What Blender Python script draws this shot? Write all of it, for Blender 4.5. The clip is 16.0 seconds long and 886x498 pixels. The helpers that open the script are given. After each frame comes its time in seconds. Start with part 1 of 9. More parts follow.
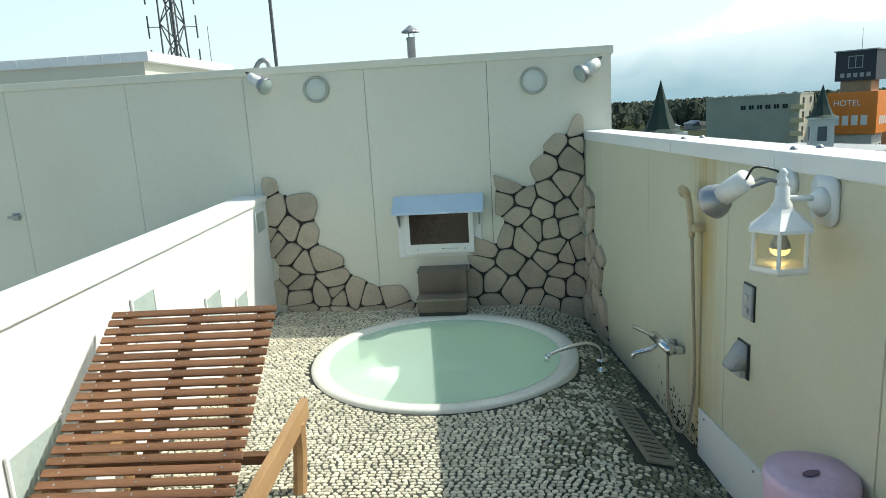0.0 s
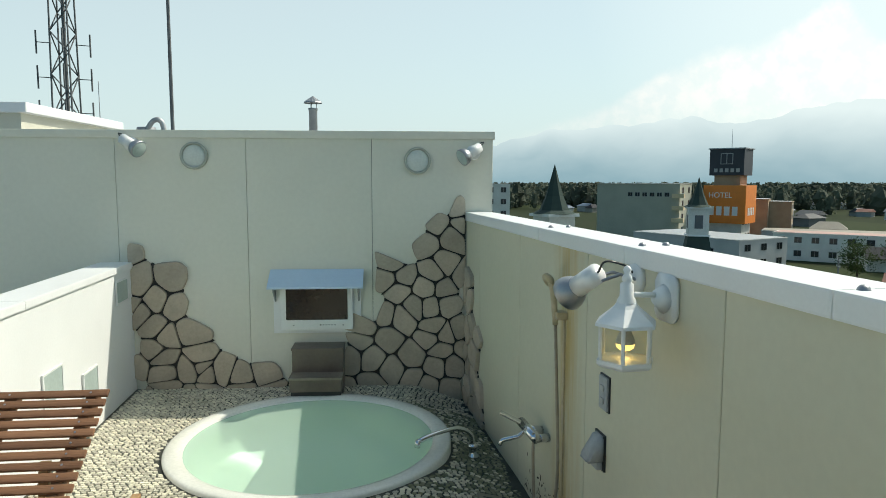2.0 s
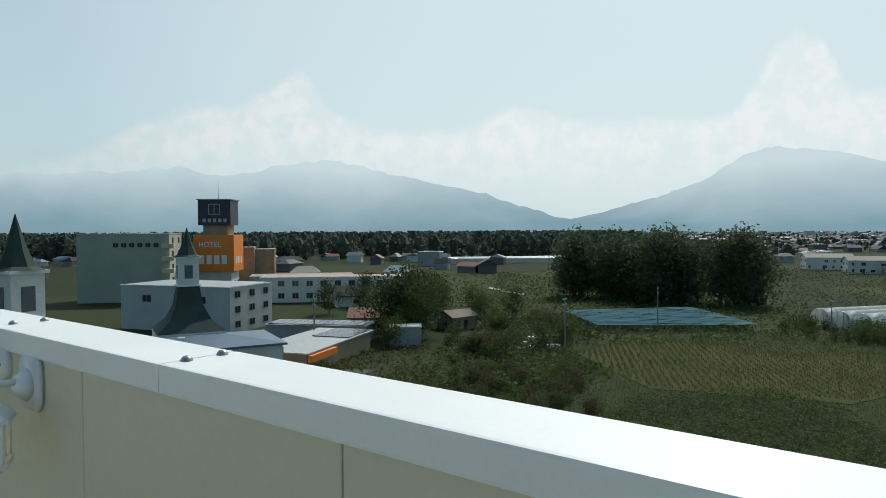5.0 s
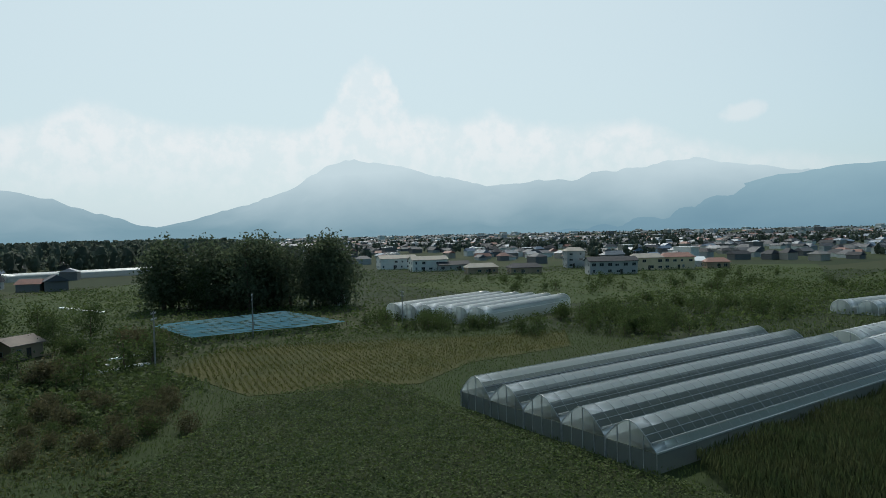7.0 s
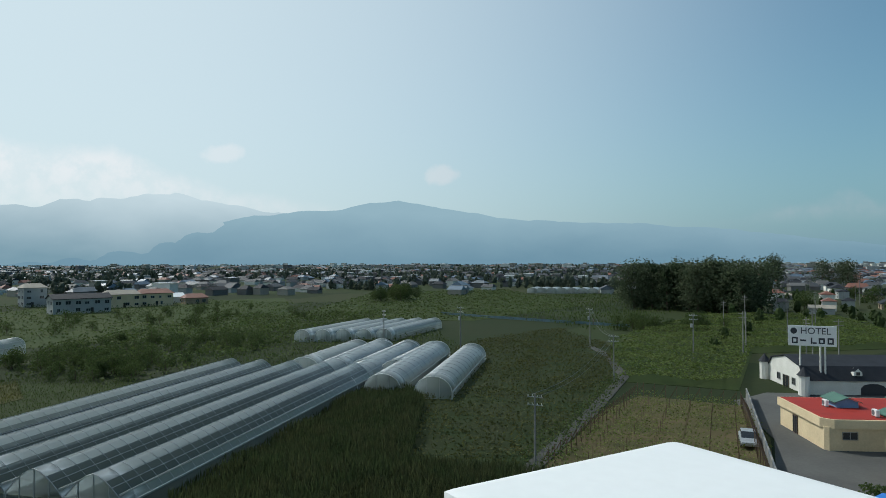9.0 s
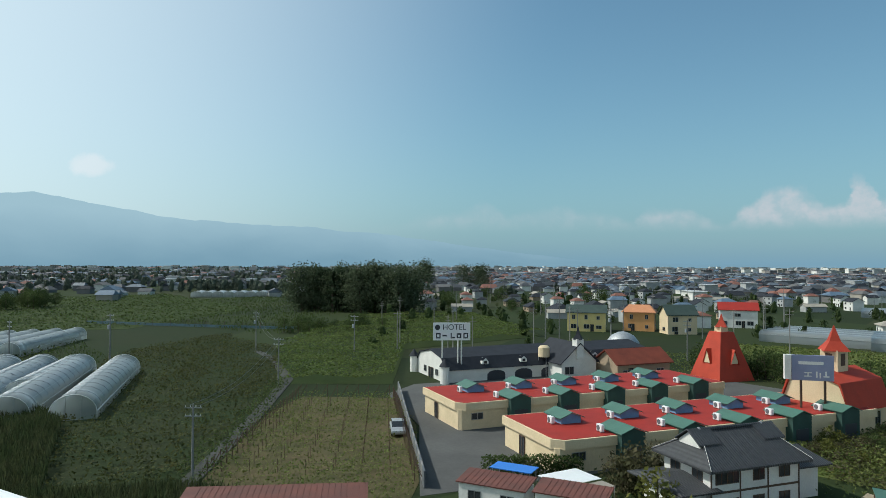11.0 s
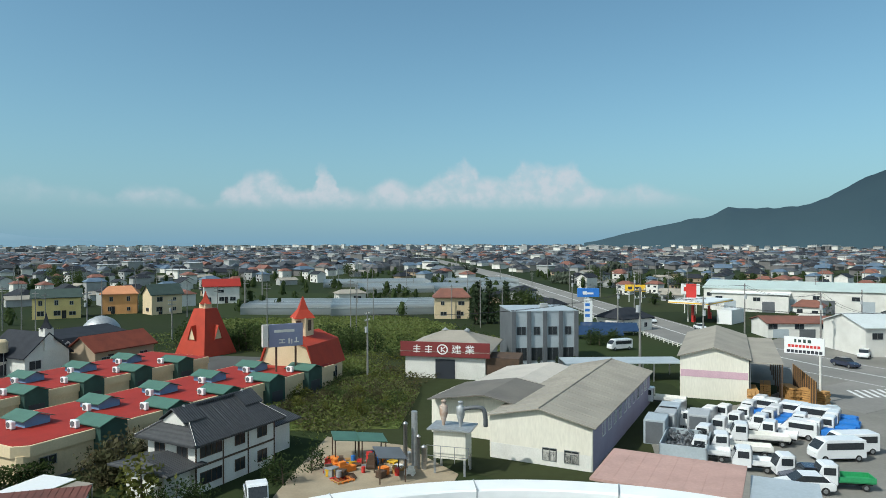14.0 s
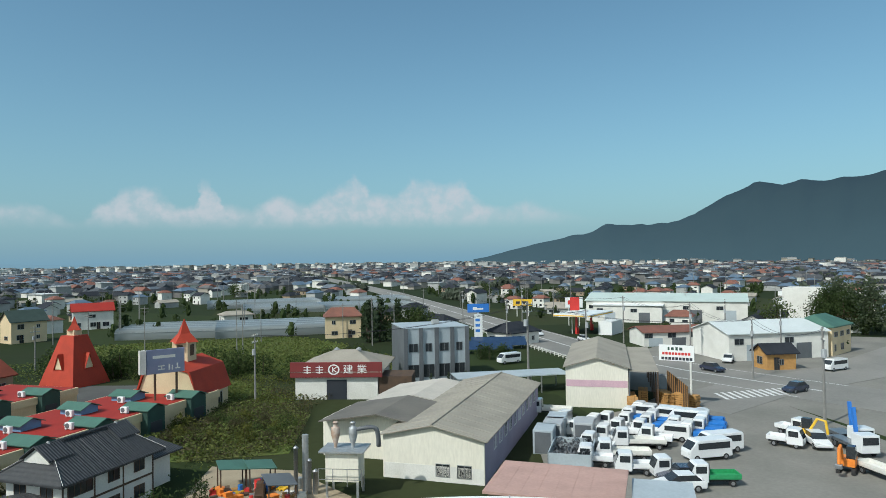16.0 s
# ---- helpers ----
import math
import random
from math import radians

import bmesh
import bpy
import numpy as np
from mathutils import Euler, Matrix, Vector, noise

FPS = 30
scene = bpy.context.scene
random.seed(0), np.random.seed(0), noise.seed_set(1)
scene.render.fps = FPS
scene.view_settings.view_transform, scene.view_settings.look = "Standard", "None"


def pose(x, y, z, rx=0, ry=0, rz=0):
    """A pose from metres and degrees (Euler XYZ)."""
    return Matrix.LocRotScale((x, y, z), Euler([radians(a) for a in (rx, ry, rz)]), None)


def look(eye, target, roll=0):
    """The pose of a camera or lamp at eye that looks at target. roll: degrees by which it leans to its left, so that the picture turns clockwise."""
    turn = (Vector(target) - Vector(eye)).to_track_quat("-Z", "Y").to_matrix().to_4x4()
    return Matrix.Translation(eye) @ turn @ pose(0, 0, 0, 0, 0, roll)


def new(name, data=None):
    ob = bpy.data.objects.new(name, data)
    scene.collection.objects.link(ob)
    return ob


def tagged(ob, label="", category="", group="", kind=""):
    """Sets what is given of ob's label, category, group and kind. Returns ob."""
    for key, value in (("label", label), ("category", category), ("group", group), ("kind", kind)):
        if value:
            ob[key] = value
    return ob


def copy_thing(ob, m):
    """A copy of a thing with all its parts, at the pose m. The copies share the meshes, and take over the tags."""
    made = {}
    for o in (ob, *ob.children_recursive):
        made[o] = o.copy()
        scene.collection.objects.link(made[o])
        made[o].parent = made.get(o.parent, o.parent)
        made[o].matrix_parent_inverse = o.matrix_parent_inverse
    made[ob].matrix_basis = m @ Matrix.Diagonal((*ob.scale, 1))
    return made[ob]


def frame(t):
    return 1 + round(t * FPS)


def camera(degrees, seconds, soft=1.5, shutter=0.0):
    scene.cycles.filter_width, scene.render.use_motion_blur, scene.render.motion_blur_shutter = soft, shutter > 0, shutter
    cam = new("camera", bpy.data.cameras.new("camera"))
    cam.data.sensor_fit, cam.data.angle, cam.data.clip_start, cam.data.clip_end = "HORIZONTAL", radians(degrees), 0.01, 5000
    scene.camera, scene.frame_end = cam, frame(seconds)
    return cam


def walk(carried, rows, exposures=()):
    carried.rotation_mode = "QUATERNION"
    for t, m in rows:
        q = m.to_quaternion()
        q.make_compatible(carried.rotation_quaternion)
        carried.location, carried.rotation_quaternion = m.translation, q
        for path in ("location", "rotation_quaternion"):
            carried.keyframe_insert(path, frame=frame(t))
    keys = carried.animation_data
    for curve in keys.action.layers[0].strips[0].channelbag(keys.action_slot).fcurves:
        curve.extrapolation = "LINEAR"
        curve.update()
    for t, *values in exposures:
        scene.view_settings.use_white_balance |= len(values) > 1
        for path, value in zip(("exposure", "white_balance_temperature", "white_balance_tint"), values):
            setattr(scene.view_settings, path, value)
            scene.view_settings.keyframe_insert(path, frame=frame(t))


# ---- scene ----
# ---- camera ----
cam = camera(67.00, 16.0, 0.7)
PATH = [
    (0, 0.256, -0.016, 1.493, 78.40, 3.26, 4.16),
    (0.5, 0.272, -0.006, 1.475, 78.45, 3.18, 5.23),
    (1, 0.256, -0.065, 1.481, 78.66, 3.21, 5.36),
    (1.5, 0.279, -0.043, 1.503, 81.06, 2.05, 3.29),
    (2, 0.407, 0.061, 1.525, 84.23, -0.05, -3.90),
    (2.5, 0.496, 0.111, 1.549, 85.09, -1.29, -14.42),
    (3, 0.600, 0.171, 1.555, 86.09, -1.53, -26.45),
    (3.2, 0.633, 0.195, 1.558, 86.46, -1.62, -31.86),
    (5.3, 0.760, -0.074, 1.602, 88.74, 0.15, -48.49),
    (5.5, 0.795, -0.042, 1.614, 88.90, -0.05, -51.52),
    (6, 0.930, 0.059, 1.577, 89.13, 0.33, -59.15),
    (6.5, 1.085, 0.112, 1.547, 88.61, 1.29, -67.58),
    (7, 1.160, 0.221, 1.504, 88.53, 1.33, -79.37),
    (7.5, 1.225, 0.151, 1.509, 89.48, 0.54, -93.16),
    (8, 1.355, -0.016, 1.492, 90.18, -0.45, -102.40),
    (8.5, 1.443, -0.125, 1.435, 90.91, -0.27, -112.19),
    (8.7, 1.456, -0.152, 1.425, 91.00, -0.03, -116.31),
    (10.8, 0.635, -0.001, 1.620, 91.33, -0.44, -146.28),
    (11, 0.614, -0.001, 1.644, 91.30, -0.26, -149.53),
    (11.5, 0.602, 0.000, 1.658, 90.78, 0.18, -160.18),
    (12, 0.631, 0.020, 1.656, 90.43, 0.26, -167.87),
    (12.5, 0.639, 0.023, 1.655, 90.01, 0.17, -173.84),
    (13, 0.627, 0.013, 1.657, 89.63, 0.12, -179.42),
    (13.5, 0.607, 0.016, 1.661, 89.46, -0.04, -185.13),
    (14, 0.605, -0.047, 1.665, 89.50, 0.09, -191.62),
    (14.5, 0.587, -0.091, 1.668, 89.76, 0.14, -194.26),
    (15, 0.576, -0.095, 1.665, 90.57, 0.08, -195.68),
    (15.5, 0.566, -0.089, 1.666, 90.77, 0.57, -197.65),
    (16, 0.562, -0.088, 1.667, 90.93, 0.83, -200.91),
]
EXPOSURES = [(0.0, 0.5, 6600, 6), (1.5, 0.4, 6750, 6), (2.0, 0.16, 6750, 6), (2.5, 0.04, 6750, 6), (3.2, -0.1, 6650, 6), (5.5, -0.27, 6250, 6), (7.0, -0.3, 6150, 6), (8.5, -0.3, 6100, 6), (11.0, -0.05, 6150, 6), (13.0, 0.08, 6150, 6), (14.5, 0.0, 6100, 6), (16.0, -0.05, 6100, 6)]
walk(cam, [(t, pose(*p)) for t, *p in PATH], EXPOSURES)

# ---- daylight ----
SUN = Vector((0.90, 0.337, 1.0)).normalized()
world = bpy.data.worlds.new("sky")
scene.world = world
world.use_nodes = True
wt = world.node_tree
wt.nodes.clear()


def wn(kind, **kw):
    n = wt.nodes.new(kind)
    for k, v in kw.items():
        n.inputs[k].default_value = v
    return n


def wmath(op, a, b=None, clamp=False):
    n = wt.nodes.new("ShaderNodeMath")
    n.operation, n.use_clamp = op, clamp
    for i, v in enumerate((a, b)):
        if v is None:
            continue
        if isinstance(v, (int, float)):
            n.inputs[i].default_value = v
        else:
            wt.links.new(v, n.inputs[i])
    return n.outputs[0]


def wmix(fac, a, b):
    n = wt.nodes.new("ShaderNodeMix")
    n.data_type = "RGBA"
    wt.links.new(fac, n.inputs[0])
    for i, v in ((6, a), (7, b)):
        if isinstance(v, tuple):
            n.inputs[i].default_value = v
        else:
            wt.links.new(v, n.inputs[i])
    return n.outputs[2]


def wramp(v, lo, hi):
    n = wt.nodes.new("ShaderNodeMapRange")
    n.interpolation_type = "SMOOTHSTEP"
    n.inputs[1].default_value, n.inputs[2].default_value = lo, hi
    wt.links.new(v, n.inputs[0])
    return n.outputs[0]


sky = wt.nodes.new("ShaderNodeTexSky")
sky.sky_type, sky.sun_disc = "NISHITA", False
sky.sun_elevation, sky.sun_rotation = math.asin(SUN.z), math.atan2(SUN.x, SUN.y)
sky.air_density, sky.dust_density, sky.ozone_density = 1.0, 0.8, 1.5
scaled = wt.nodes.new("ShaderNodeVectorMath")
scaled.operation = "MULTIPLY"
scaled.inputs[1].default_value = (0.100, 0.124, 0.114)
wt.links.new(sky.outputs[0], scaled.inputs[0])
wco = wt.nodes.new("ShaderNodeTexCoord")
wsep = wt.nodes.new("ShaderNodeSeparateXYZ")
wt.links.new(wco.outputs["Generated"], wsep.inputs[0])
up = wsep.outputs[2]
# nearness to the sun, flat
wdot = wt.nodes.new("ShaderNodeVectorMath")
wdot.operation = "DOT_PRODUCT"
wdot.inputs[1].default_value = Vector((SUN.x, SUN.y, 0.25)).normalized()
wt.links.new(wco.outputs["Generated"], wdot.inputs[0])
sunward = wramp(wdot.outputs["Value"], 0.08, 1.0)
ndot = wt.nodes.new("ShaderNodeVectorMath")
ndot.operation = "DOT_PRODUCT"
ndot.inputs[1].default_value = Vector((0.05, 1.0, 0.0)).normalized()
wt.links.new(wco.outputs["Generated"], ndot.inputs[0])
northward = wramp(ndot.outputs["Value"], 0.0, 0.95)
bright = wmath("MAXIMUM", sunward, wmath("MULTIPLY", northward, 0.62))
# heaped clouds low over the hills: their tops by bearing, in degrees, frayed by noise
cn = wn("ShaderNodeTexNoise", Scale=16.0, Detail=7.0, Roughness=0.6)
cf = wn("ShaderNodeTexNoise", Scale=34.0, Detail=5.0, Roughness=0.6)
wt.links.new(wco.outputs["Generated"], cn.inputs["Vector"])
wt.links.new(wco.outputs["Generated"], cf.inputs["Vector"])
fray = wt.nodes.new("ShaderNodeSeparateColor")
wt.links.new(cn.outputs["Color"], fray.inputs[0])
bearing = wmath("ADD", wmath("MULTIPLY", wmath("ARCTAN2", wsep.outputs[0], wsep.outputs[1]), 57.296), wmath("MULTIPLY", wmath("SUBTRACT", fray.outputs[0], 0.5), 3.6))
bearing = wmath("MODULO", wmath("ADD", bearing, 360.0), 360.0)
rawel = wmath("MULTIPLY", wmath("ARCSINE", up), 57.296)
height = wmath("ADD", rawel, wmath("MULTIPLY", wmath("SUBTRACT", fray.outputs[1], 0.5), 2.0))


def cloud_tops(stops, lo, hi):
    """The height of the cloud tops over the bearing, from (bearing, degrees) pairs."""
    n = wt.nodes.new("ShaderNodeValToRGB")
    el = n.color_ramp.elements
    while len(el) < len(stops):
        el.new(0.5)
    for e, (a, h) in zip(el, stops):
        e.position = (a - lo) / (hi - lo)
    for e, (a, h) in zip(el, stops):
        e.color = (h / 16, h / 16, h / 16, 1)
    wt.links.new(wmath("DIVIDE", wmath("SUBTRACT", bearing, lo), hi - lo, True), n.inputs[0])
    return wmath("MULTIPLY", n.outputs[0], 16.0)


SUNNY = [(8, 3), (18, 6.5), (22, 8.9), (24.7, 10.2), (28, 10.2), (30, 11.7), (32.6, 13.2), (33.7, 13), (34.8, 11.5), (37.5, 9.9), (41, 8.6), (47, 8.6), (51, 10.6), (53, 11), (55.4, 9.2), (63, 9), (68.9, 9.2), (70.6, 11.8), (72, 14.2), (73.2, 14.9), (75, 14), (76.5, 10.5), (80.4, 9.2), (84, 10.3), (86, 9.4), (90, 8.5), (95.5, 9), (98.5, 7.6), (104, 6), (115, 4.5), (130, 2)]
SOUTH = [(142, 2.5), (146, 3.8), (153.6, 5.3), (155, 4.4), (159.3, 5.1), (162.4, 4.6), (165, 3.8), (166.4, 5.0), (169.2, 4.7), (172.5, 3.4), (174.9, 5.9), (177.3, 6.1), (179.7, 4.4), (180.5, 4.8), (181.1, 6.7), (182.0, 6.8), (182.7, 4.8), (185, 4.4), (187.4, 5.8), (189.8, 4.8), (191.6, 5.8), (193.5, 7.4), (194.6, 5.6), (196.5, 5.6), (198.3, 7.3), (200.9, 6.3), (202.8, 6.6), (203.8, 5.3), (206.1, 4.5), (208, 5.2), (214, 3.2)]
billow = wmath("ADD", 0.45, wmath("MULTIPLY", wramp(cf.outputs[0], 0.38, 0.64), 0.55))
fade_s = wmath("MULTIPLY", wmath("ADD", 0.3, wmath("MULTIPLY", wramp(bearing, 160, 176), 0.7)), wmath("SUBTRACT", 1.0, wmath("MULTIPLY", wramp(bearing, 203, 214), 0.7)))
heap_n = wmath("MULTIPLY", wramp(wmath("SUBTRACT", cloud_tops(SUNNY, 5, 135), height), -0.25, 1.3), wramp(height, 1.0, 8.0))
heap_s = wmath("MULTIPLY", wramp(wmath("SUBTRACT", cloud_tops(SOUTH, 138, 232), height), -0.15, 0.9), wramp(rawel, 2.5, 4.0))
heap_s = wmath("MULTIPLY", heap_s, wmath("MULTIPLY", fade_s, billow))
# two small puffs on their own
puffs = heap_s
for a, h in ((103.7, 8.9), (121.8, 7.4)):
    dx = wmath("DIVIDE", wmath("SUBTRACT", bearing, a), 1.7)
    dy = wmath("DIVIDE", wmath("SUBTRACT", height, h), 0.85)
    r2 = wmath("ADD", wmath("MULTIPLY", dx, dx), wmath("MULTIPLY", dy, dy))
    puffs = wmath("MAXIMUM", puffs, wmath("MULTIPLY", wmath("SUBTRACT", 1.0, wramp(r2, 0.2, 1.2)), 0.6))
cloud = wmath("MAXIMUM", wmath("MULTIPLY", heap_n, billow), puffs, True)
haze = wmath("POWER", 2.718, wmath("MULTIPLY", wmath("MAXIMUM", up, 0.0), -7.0))
hazed = wmix(wmath("MULTIPLY", haze, 0.92), scaled.outputs[0], (0.205, 0.365, 0.485, 1))
glow = wmix(wmath("MULTIPLY", bright, 0.80), hazed, (0.90, 0.98, 0.99, 1))
lit = wmix(bright, (0.60, 0.61, 0.64, 1), (1.06, 1.05, 1.04, 1))
cloudy = wmix(wmath("MULTIPLY", cloud, 0.85), glow, lit)
bg = wn("ShaderNodeBackground", Strength=1.0)
wt.links.new(cloudy, bg.inputs[0])
wout = wt.nodes.new("ShaderNodeOutputWorld")
wt.links.new(bg.outputs[0], wout.inputs[0])

sun = new("sun", bpy.data.lights.new("sun", "SUN"))
sun.data.energy, sun.data.angle, sun.data.color = 3.8, radians(0.5), (1.0, 0.95, 0.86)
sun.matrix_world = look(SUN * 50, (0, 0, 0))

# ---- materials ----
MATS = {}


def mat(name, col, col2=None, rough=0.7, metal=0.0, scale=6.0, fine=60.0, bump=0.15, spec=0.5, vary=0.0, island=0.0, coat=0.0, stretch=(1, 1, 1), grain=0.06):
    """A surface with broad stains from col to col2, fine grain, and a little relief."""
    if name in MATS:
        return MATS[name]
    m = bpy.data.materials.new(name)
    m.use_nodes = True
    t = m.node_tree
    b = t.nodes["Principled BSDF"]
    b.inputs["Roughness"].default_value, b.inputs["Metallic"].default_value = rough, metal
    b.inputs["Specular IOR Level"].default_value = spec
    b.inputs["Coat Weight"].default_value = coat
    col2 = col2 or tuple(c * 0.8 for c in col)
    co = t.nodes.new("ShaderNodeTexCoord")
    mp = t.nodes.new("ShaderNodeMapping")
    mp.inputs["Scale"].default_value = stretch
    t.links.new(co.outputs["Object"], mp.inputs[0])
    n1 = t.nodes.new("ShaderNodeTexNoise")
    n1.inputs["Scale"].default_value, n1.inputs["Detail"].default_value = scale, 5
    n2 = t.nodes.new("ShaderNodeTexNoise")
    n2.inputs["Scale"].default_value, n2.inputs["Detail"].default_value = fine, 3
    for n in (n1, n2):
        t.links.new(mp.outputs[0], n.inputs["Vector"])
    rp = t.nodes.new("ShaderNodeMapRange")
    rp.inputs[1].default_value, rp.inputs[2].default_value = 0.35, 0.7
    t.links.new(n1.outputs[0], rp.inputs[0])
    mx = t.nodes.new("ShaderNodeMix")
    mx.data_type = "RGBA"
    mx.inputs[6].default_value, mx.inputs[7].default_value = (*col, 1), (*col2, 1)
    t.links.new(rp.outputs[0], mx.inputs[0])
    hs = t.nodes.new("ShaderNodeHueSaturation")
    t.links.new(mx.outputs[2], hs.inputs["Color"])
    r2 = t.nodes.new("ShaderNodeMapRange")
    r2.inputs[1].default_value, r2.inputs[2].default_value = 0.3, 0.7
    r2.inputs[3].default_value, r2.inputs[4].default_value = 1 - grain, 1 + grain
    t.links.new(n2.outputs[0], r2.inputs[0])
    val = r2.outputs[0]
    if vary or island:
        src = t.nodes.new("ShaderNodeNewGeometry").outputs["Random Per Island"] if island else t.nodes.new("ShaderNodeObjectInfo").outputs["Random"]
        r3 = t.nodes.new("ShaderNodeMapRange")
        r3.inputs[3].default_value, r3.inputs[4].default_value = 1 - (vary or island), 1 + (vary or island)
        t.links.new(src, r3.inputs[0])
        mu = t.nodes.new("ShaderNodeMath")
        mu.operation = "MULTIPLY"
        t.links.new(val, mu.inputs[0])
        t.links.new(r3.outputs[0], mu.inputs[1])
        val = mu.outputs[0]
    t.links.new(val, hs.inputs["Value"])
    t.links.new(hs.outputs[0], b.inputs["Base Color"])
    if bump:
        bp = t.nodes.new("ShaderNodeBump")
        bp.inputs["Strength"].default_value, bp.inputs["Distance"].default_value = bump, 0.01
        t.links.new(n2.outputs[0], bp.inputs["Height"])
        t.links.new(bp.outputs[0], b.inputs["Normal"])
    MATS[name] = m
    return m


def clear(name, tint, gloss_rough=0.03, see=1.0, body=(0.8, 0.8, 0.8), translucent=False, ior=1.33, edge=0.9):
    """A thin clear sheet: tinted see-through, a milky body share, and mirror gloss by angle."""
    if name in MATS:
        return MATS[name]
    m = bpy.data.materials.new(name)
    m.use_nodes = True
    t = m.node_tree
    t.nodes.clear()
    out = t.nodes.new("ShaderNodeOutputMaterial")
    tr = t.nodes.new("ShaderNodeBsdfTransparent")
    tr.inputs[0].default_value = (*tint, 1)
    df = t.nodes.new("ShaderNodeBsdfTranslucent" if translucent else "ShaderNodeBsdfDiffuse")
    df.inputs[0].default_value = (*body, 1)
    m1 = t.nodes.new("ShaderNodeMixShader")
    m1.inputs[0].default_value = 1 - see
    t.links.new(tr.outputs[0], m1.inputs[1])
    t.links.new(df.outputs[0], m1.inputs[2])
    if translucent:
        d2 = t.nodes.new("ShaderNodeBsdfDiffuse")
        d2.inputs[0].default_value = (*body, 1)
        m0 = t.nodes.new("ShaderNodeMixShader")
        m0.inputs[0].default_value = 0.55
        t.links.new(df.outputs[0], m0.inputs[1])
        t.links.new(d2.outputs[0], m0.inputs[2])
        t.links.new(m0.outputs[0], m1.inputs[2])
    gl = t.nodes.new("ShaderNodeBsdfGlossy")
    gl.inputs["Roughness"].default_value = gloss_rough
    lw = t.nodes.new("ShaderNodeLayerWeight")
    lw.inputs[0].default_value = 0.5
    pw = t.nodes.new("ShaderNodeMath")
    pw.operation = "POWER"
    pw.inputs[1].default_value = 5.0
    t.links.new(lw.outputs["Facing"], pw.inputs[0])
    fr = t.nodes.new("ShaderNodeMapRange")
    r0 = ((ior - 1) / (ior + 1)) ** 2
    fr.inputs[3].default_value, fr.inputs[4].default_value = r0, edge
    t.links.new(pw.outputs[0], fr.inputs[0])
    m2 = t.nodes.new("ShaderNodeMixShader")
    t.links.new(fr.outputs[0], m2.inputs[0])
    t.links.new(m1.outputs[0], m2.inputs[1])
    t.links.new(gl.outputs[0], m2.inputs[2])
    t.links.new(m2.outputs[0], out.inputs[0])
    MATS[name] = m
    return m


CREAM = mat("cream painted panel", (0.62, 0.605, 0.50), (0.56, 0.55, 0.445), 0.6, scale=0.9, fine=30, bump=0.04, grain=0.02)
WHITEP = mat("white painted metal", (0.80, 0.81, 0.80), (0.74, 0.75, 0.74), 0.45, scale=1.5, fine=80, bump=0.01, grain=0.015)
WHITE = mat("white plastic", (0.80, 0.81, 0.80), (0.76, 0.77, 0.75), 0.3, scale=4, bump=0.01, grain=0.02)
GROUT = mat("dark mortar", (0.05, 0.045, 0.04), (0.03, 0.03, 0.03), 0.9, scale=20, bump=0.3)
PARW = mat("yellowed cream render", (0.62, 0.60, 0.465), (0.565, 0.545, 0.41), 0.6, scale=0.9, fine=30, bump=0.04, grain=0.02)
PANELF = mat("pale cream panel", (0.73, 0.715, 0.615), (0.67, 0.66, 0.56), 0.6, scale=0.9, fine=30, bump=0.04, grain=0.02)
STONE = mat("sandy flagstone", (0.50, 0.43, 0.335), (0.40, 0.34, 0.265), 0.8, scale=5, fine=50, bump=0.3, vary=0.12, grain=0.06)
BED = mat("pebble bed mortar", (0.075, 0.077, 0.06), (0.04, 0.043, 0.034), 0.85, scale=5, fine=90, bump=0.4)
PEBBLE = mat("pale river pebble", (0.66, 0.62, 0.49), (0.51, 0.48, 0.37), 0.55, scale=20, fine=120, bump=0.1, vary=0.3)
PEBBLES = mat("pale river pebbles", (0.66, 0.62, 0.49), (0.50, 0.47, 0.36), 0.55, scale=1.2, fine=120, bump=0.1, island=0.32)
MOSSY = mat("mossy pebble", (0.30, 0.29, 0.20), (0.15, 0.155, 0.08), 0.8, scale=14, fine=90, bump=0.2, island=0.3)
ENAMEL = mat("white bath enamel", (0.80, 0.80, 0.74), (0.74, 0.74, 0.66), 0.15, scale=3, bump=0.01, coat=0.3)
BATH = mat("mint bath shell", (0.82, 0.86, 0.76), (0.78, 0.84, 0.70), 0.3, scale=2, bump=0.0)
TEAK = mat("oiled reddish wood", (0.25, 0.125, 0.065), (0.14, 0.07, 0.038), 0.65, scale=5, fine=70, bump=0.3, vary=0.28, spec=0.3, stretch=(0.4, 5, 5))
TEAKY = mat("bare yellowish wood", (0.42, 0.26, 0.12), (0.30, 0.17, 0.08), 0.6, scale=5, fine=60, bump=0.25, stretch=(3, 0.5, 3))
DARKWOOD = mat("wet dark wood", (0.14, 0.11, 0.09), (0.085, 0.066, 0.055), 0.35, scale=4, fine=40, bump=0.2)
WETTOP = mat("wet grey-brown wood", (0.26, 0.225, 0.18), (0.18, 0.15, 0.12), 0.22, scale=4, fine=40, bump=0.15)
CHROME = mat("chrome", (0.75, 0.76, 0.78), (0.7, 0.7, 0.72), 0.12, 1.0, bump=0.0)
STEEL = mat("grey steel", (0.40, 0.41, 0.42), (0.30, 0.31, 0.32), 0.4, 0.8, scale=8, bump=0.05)
RUSTY = mat("galvanised grey metal", (0.42, 0.44, 0.45), (0.33, 0.34, 0.34), 0.5, 0.5, scale=3, bump=0.05)
BLACK = mat("black plastic", (0.02, 0.02, 0.022), (0.03, 0.03, 0.03), 0.4, bump=0.02)
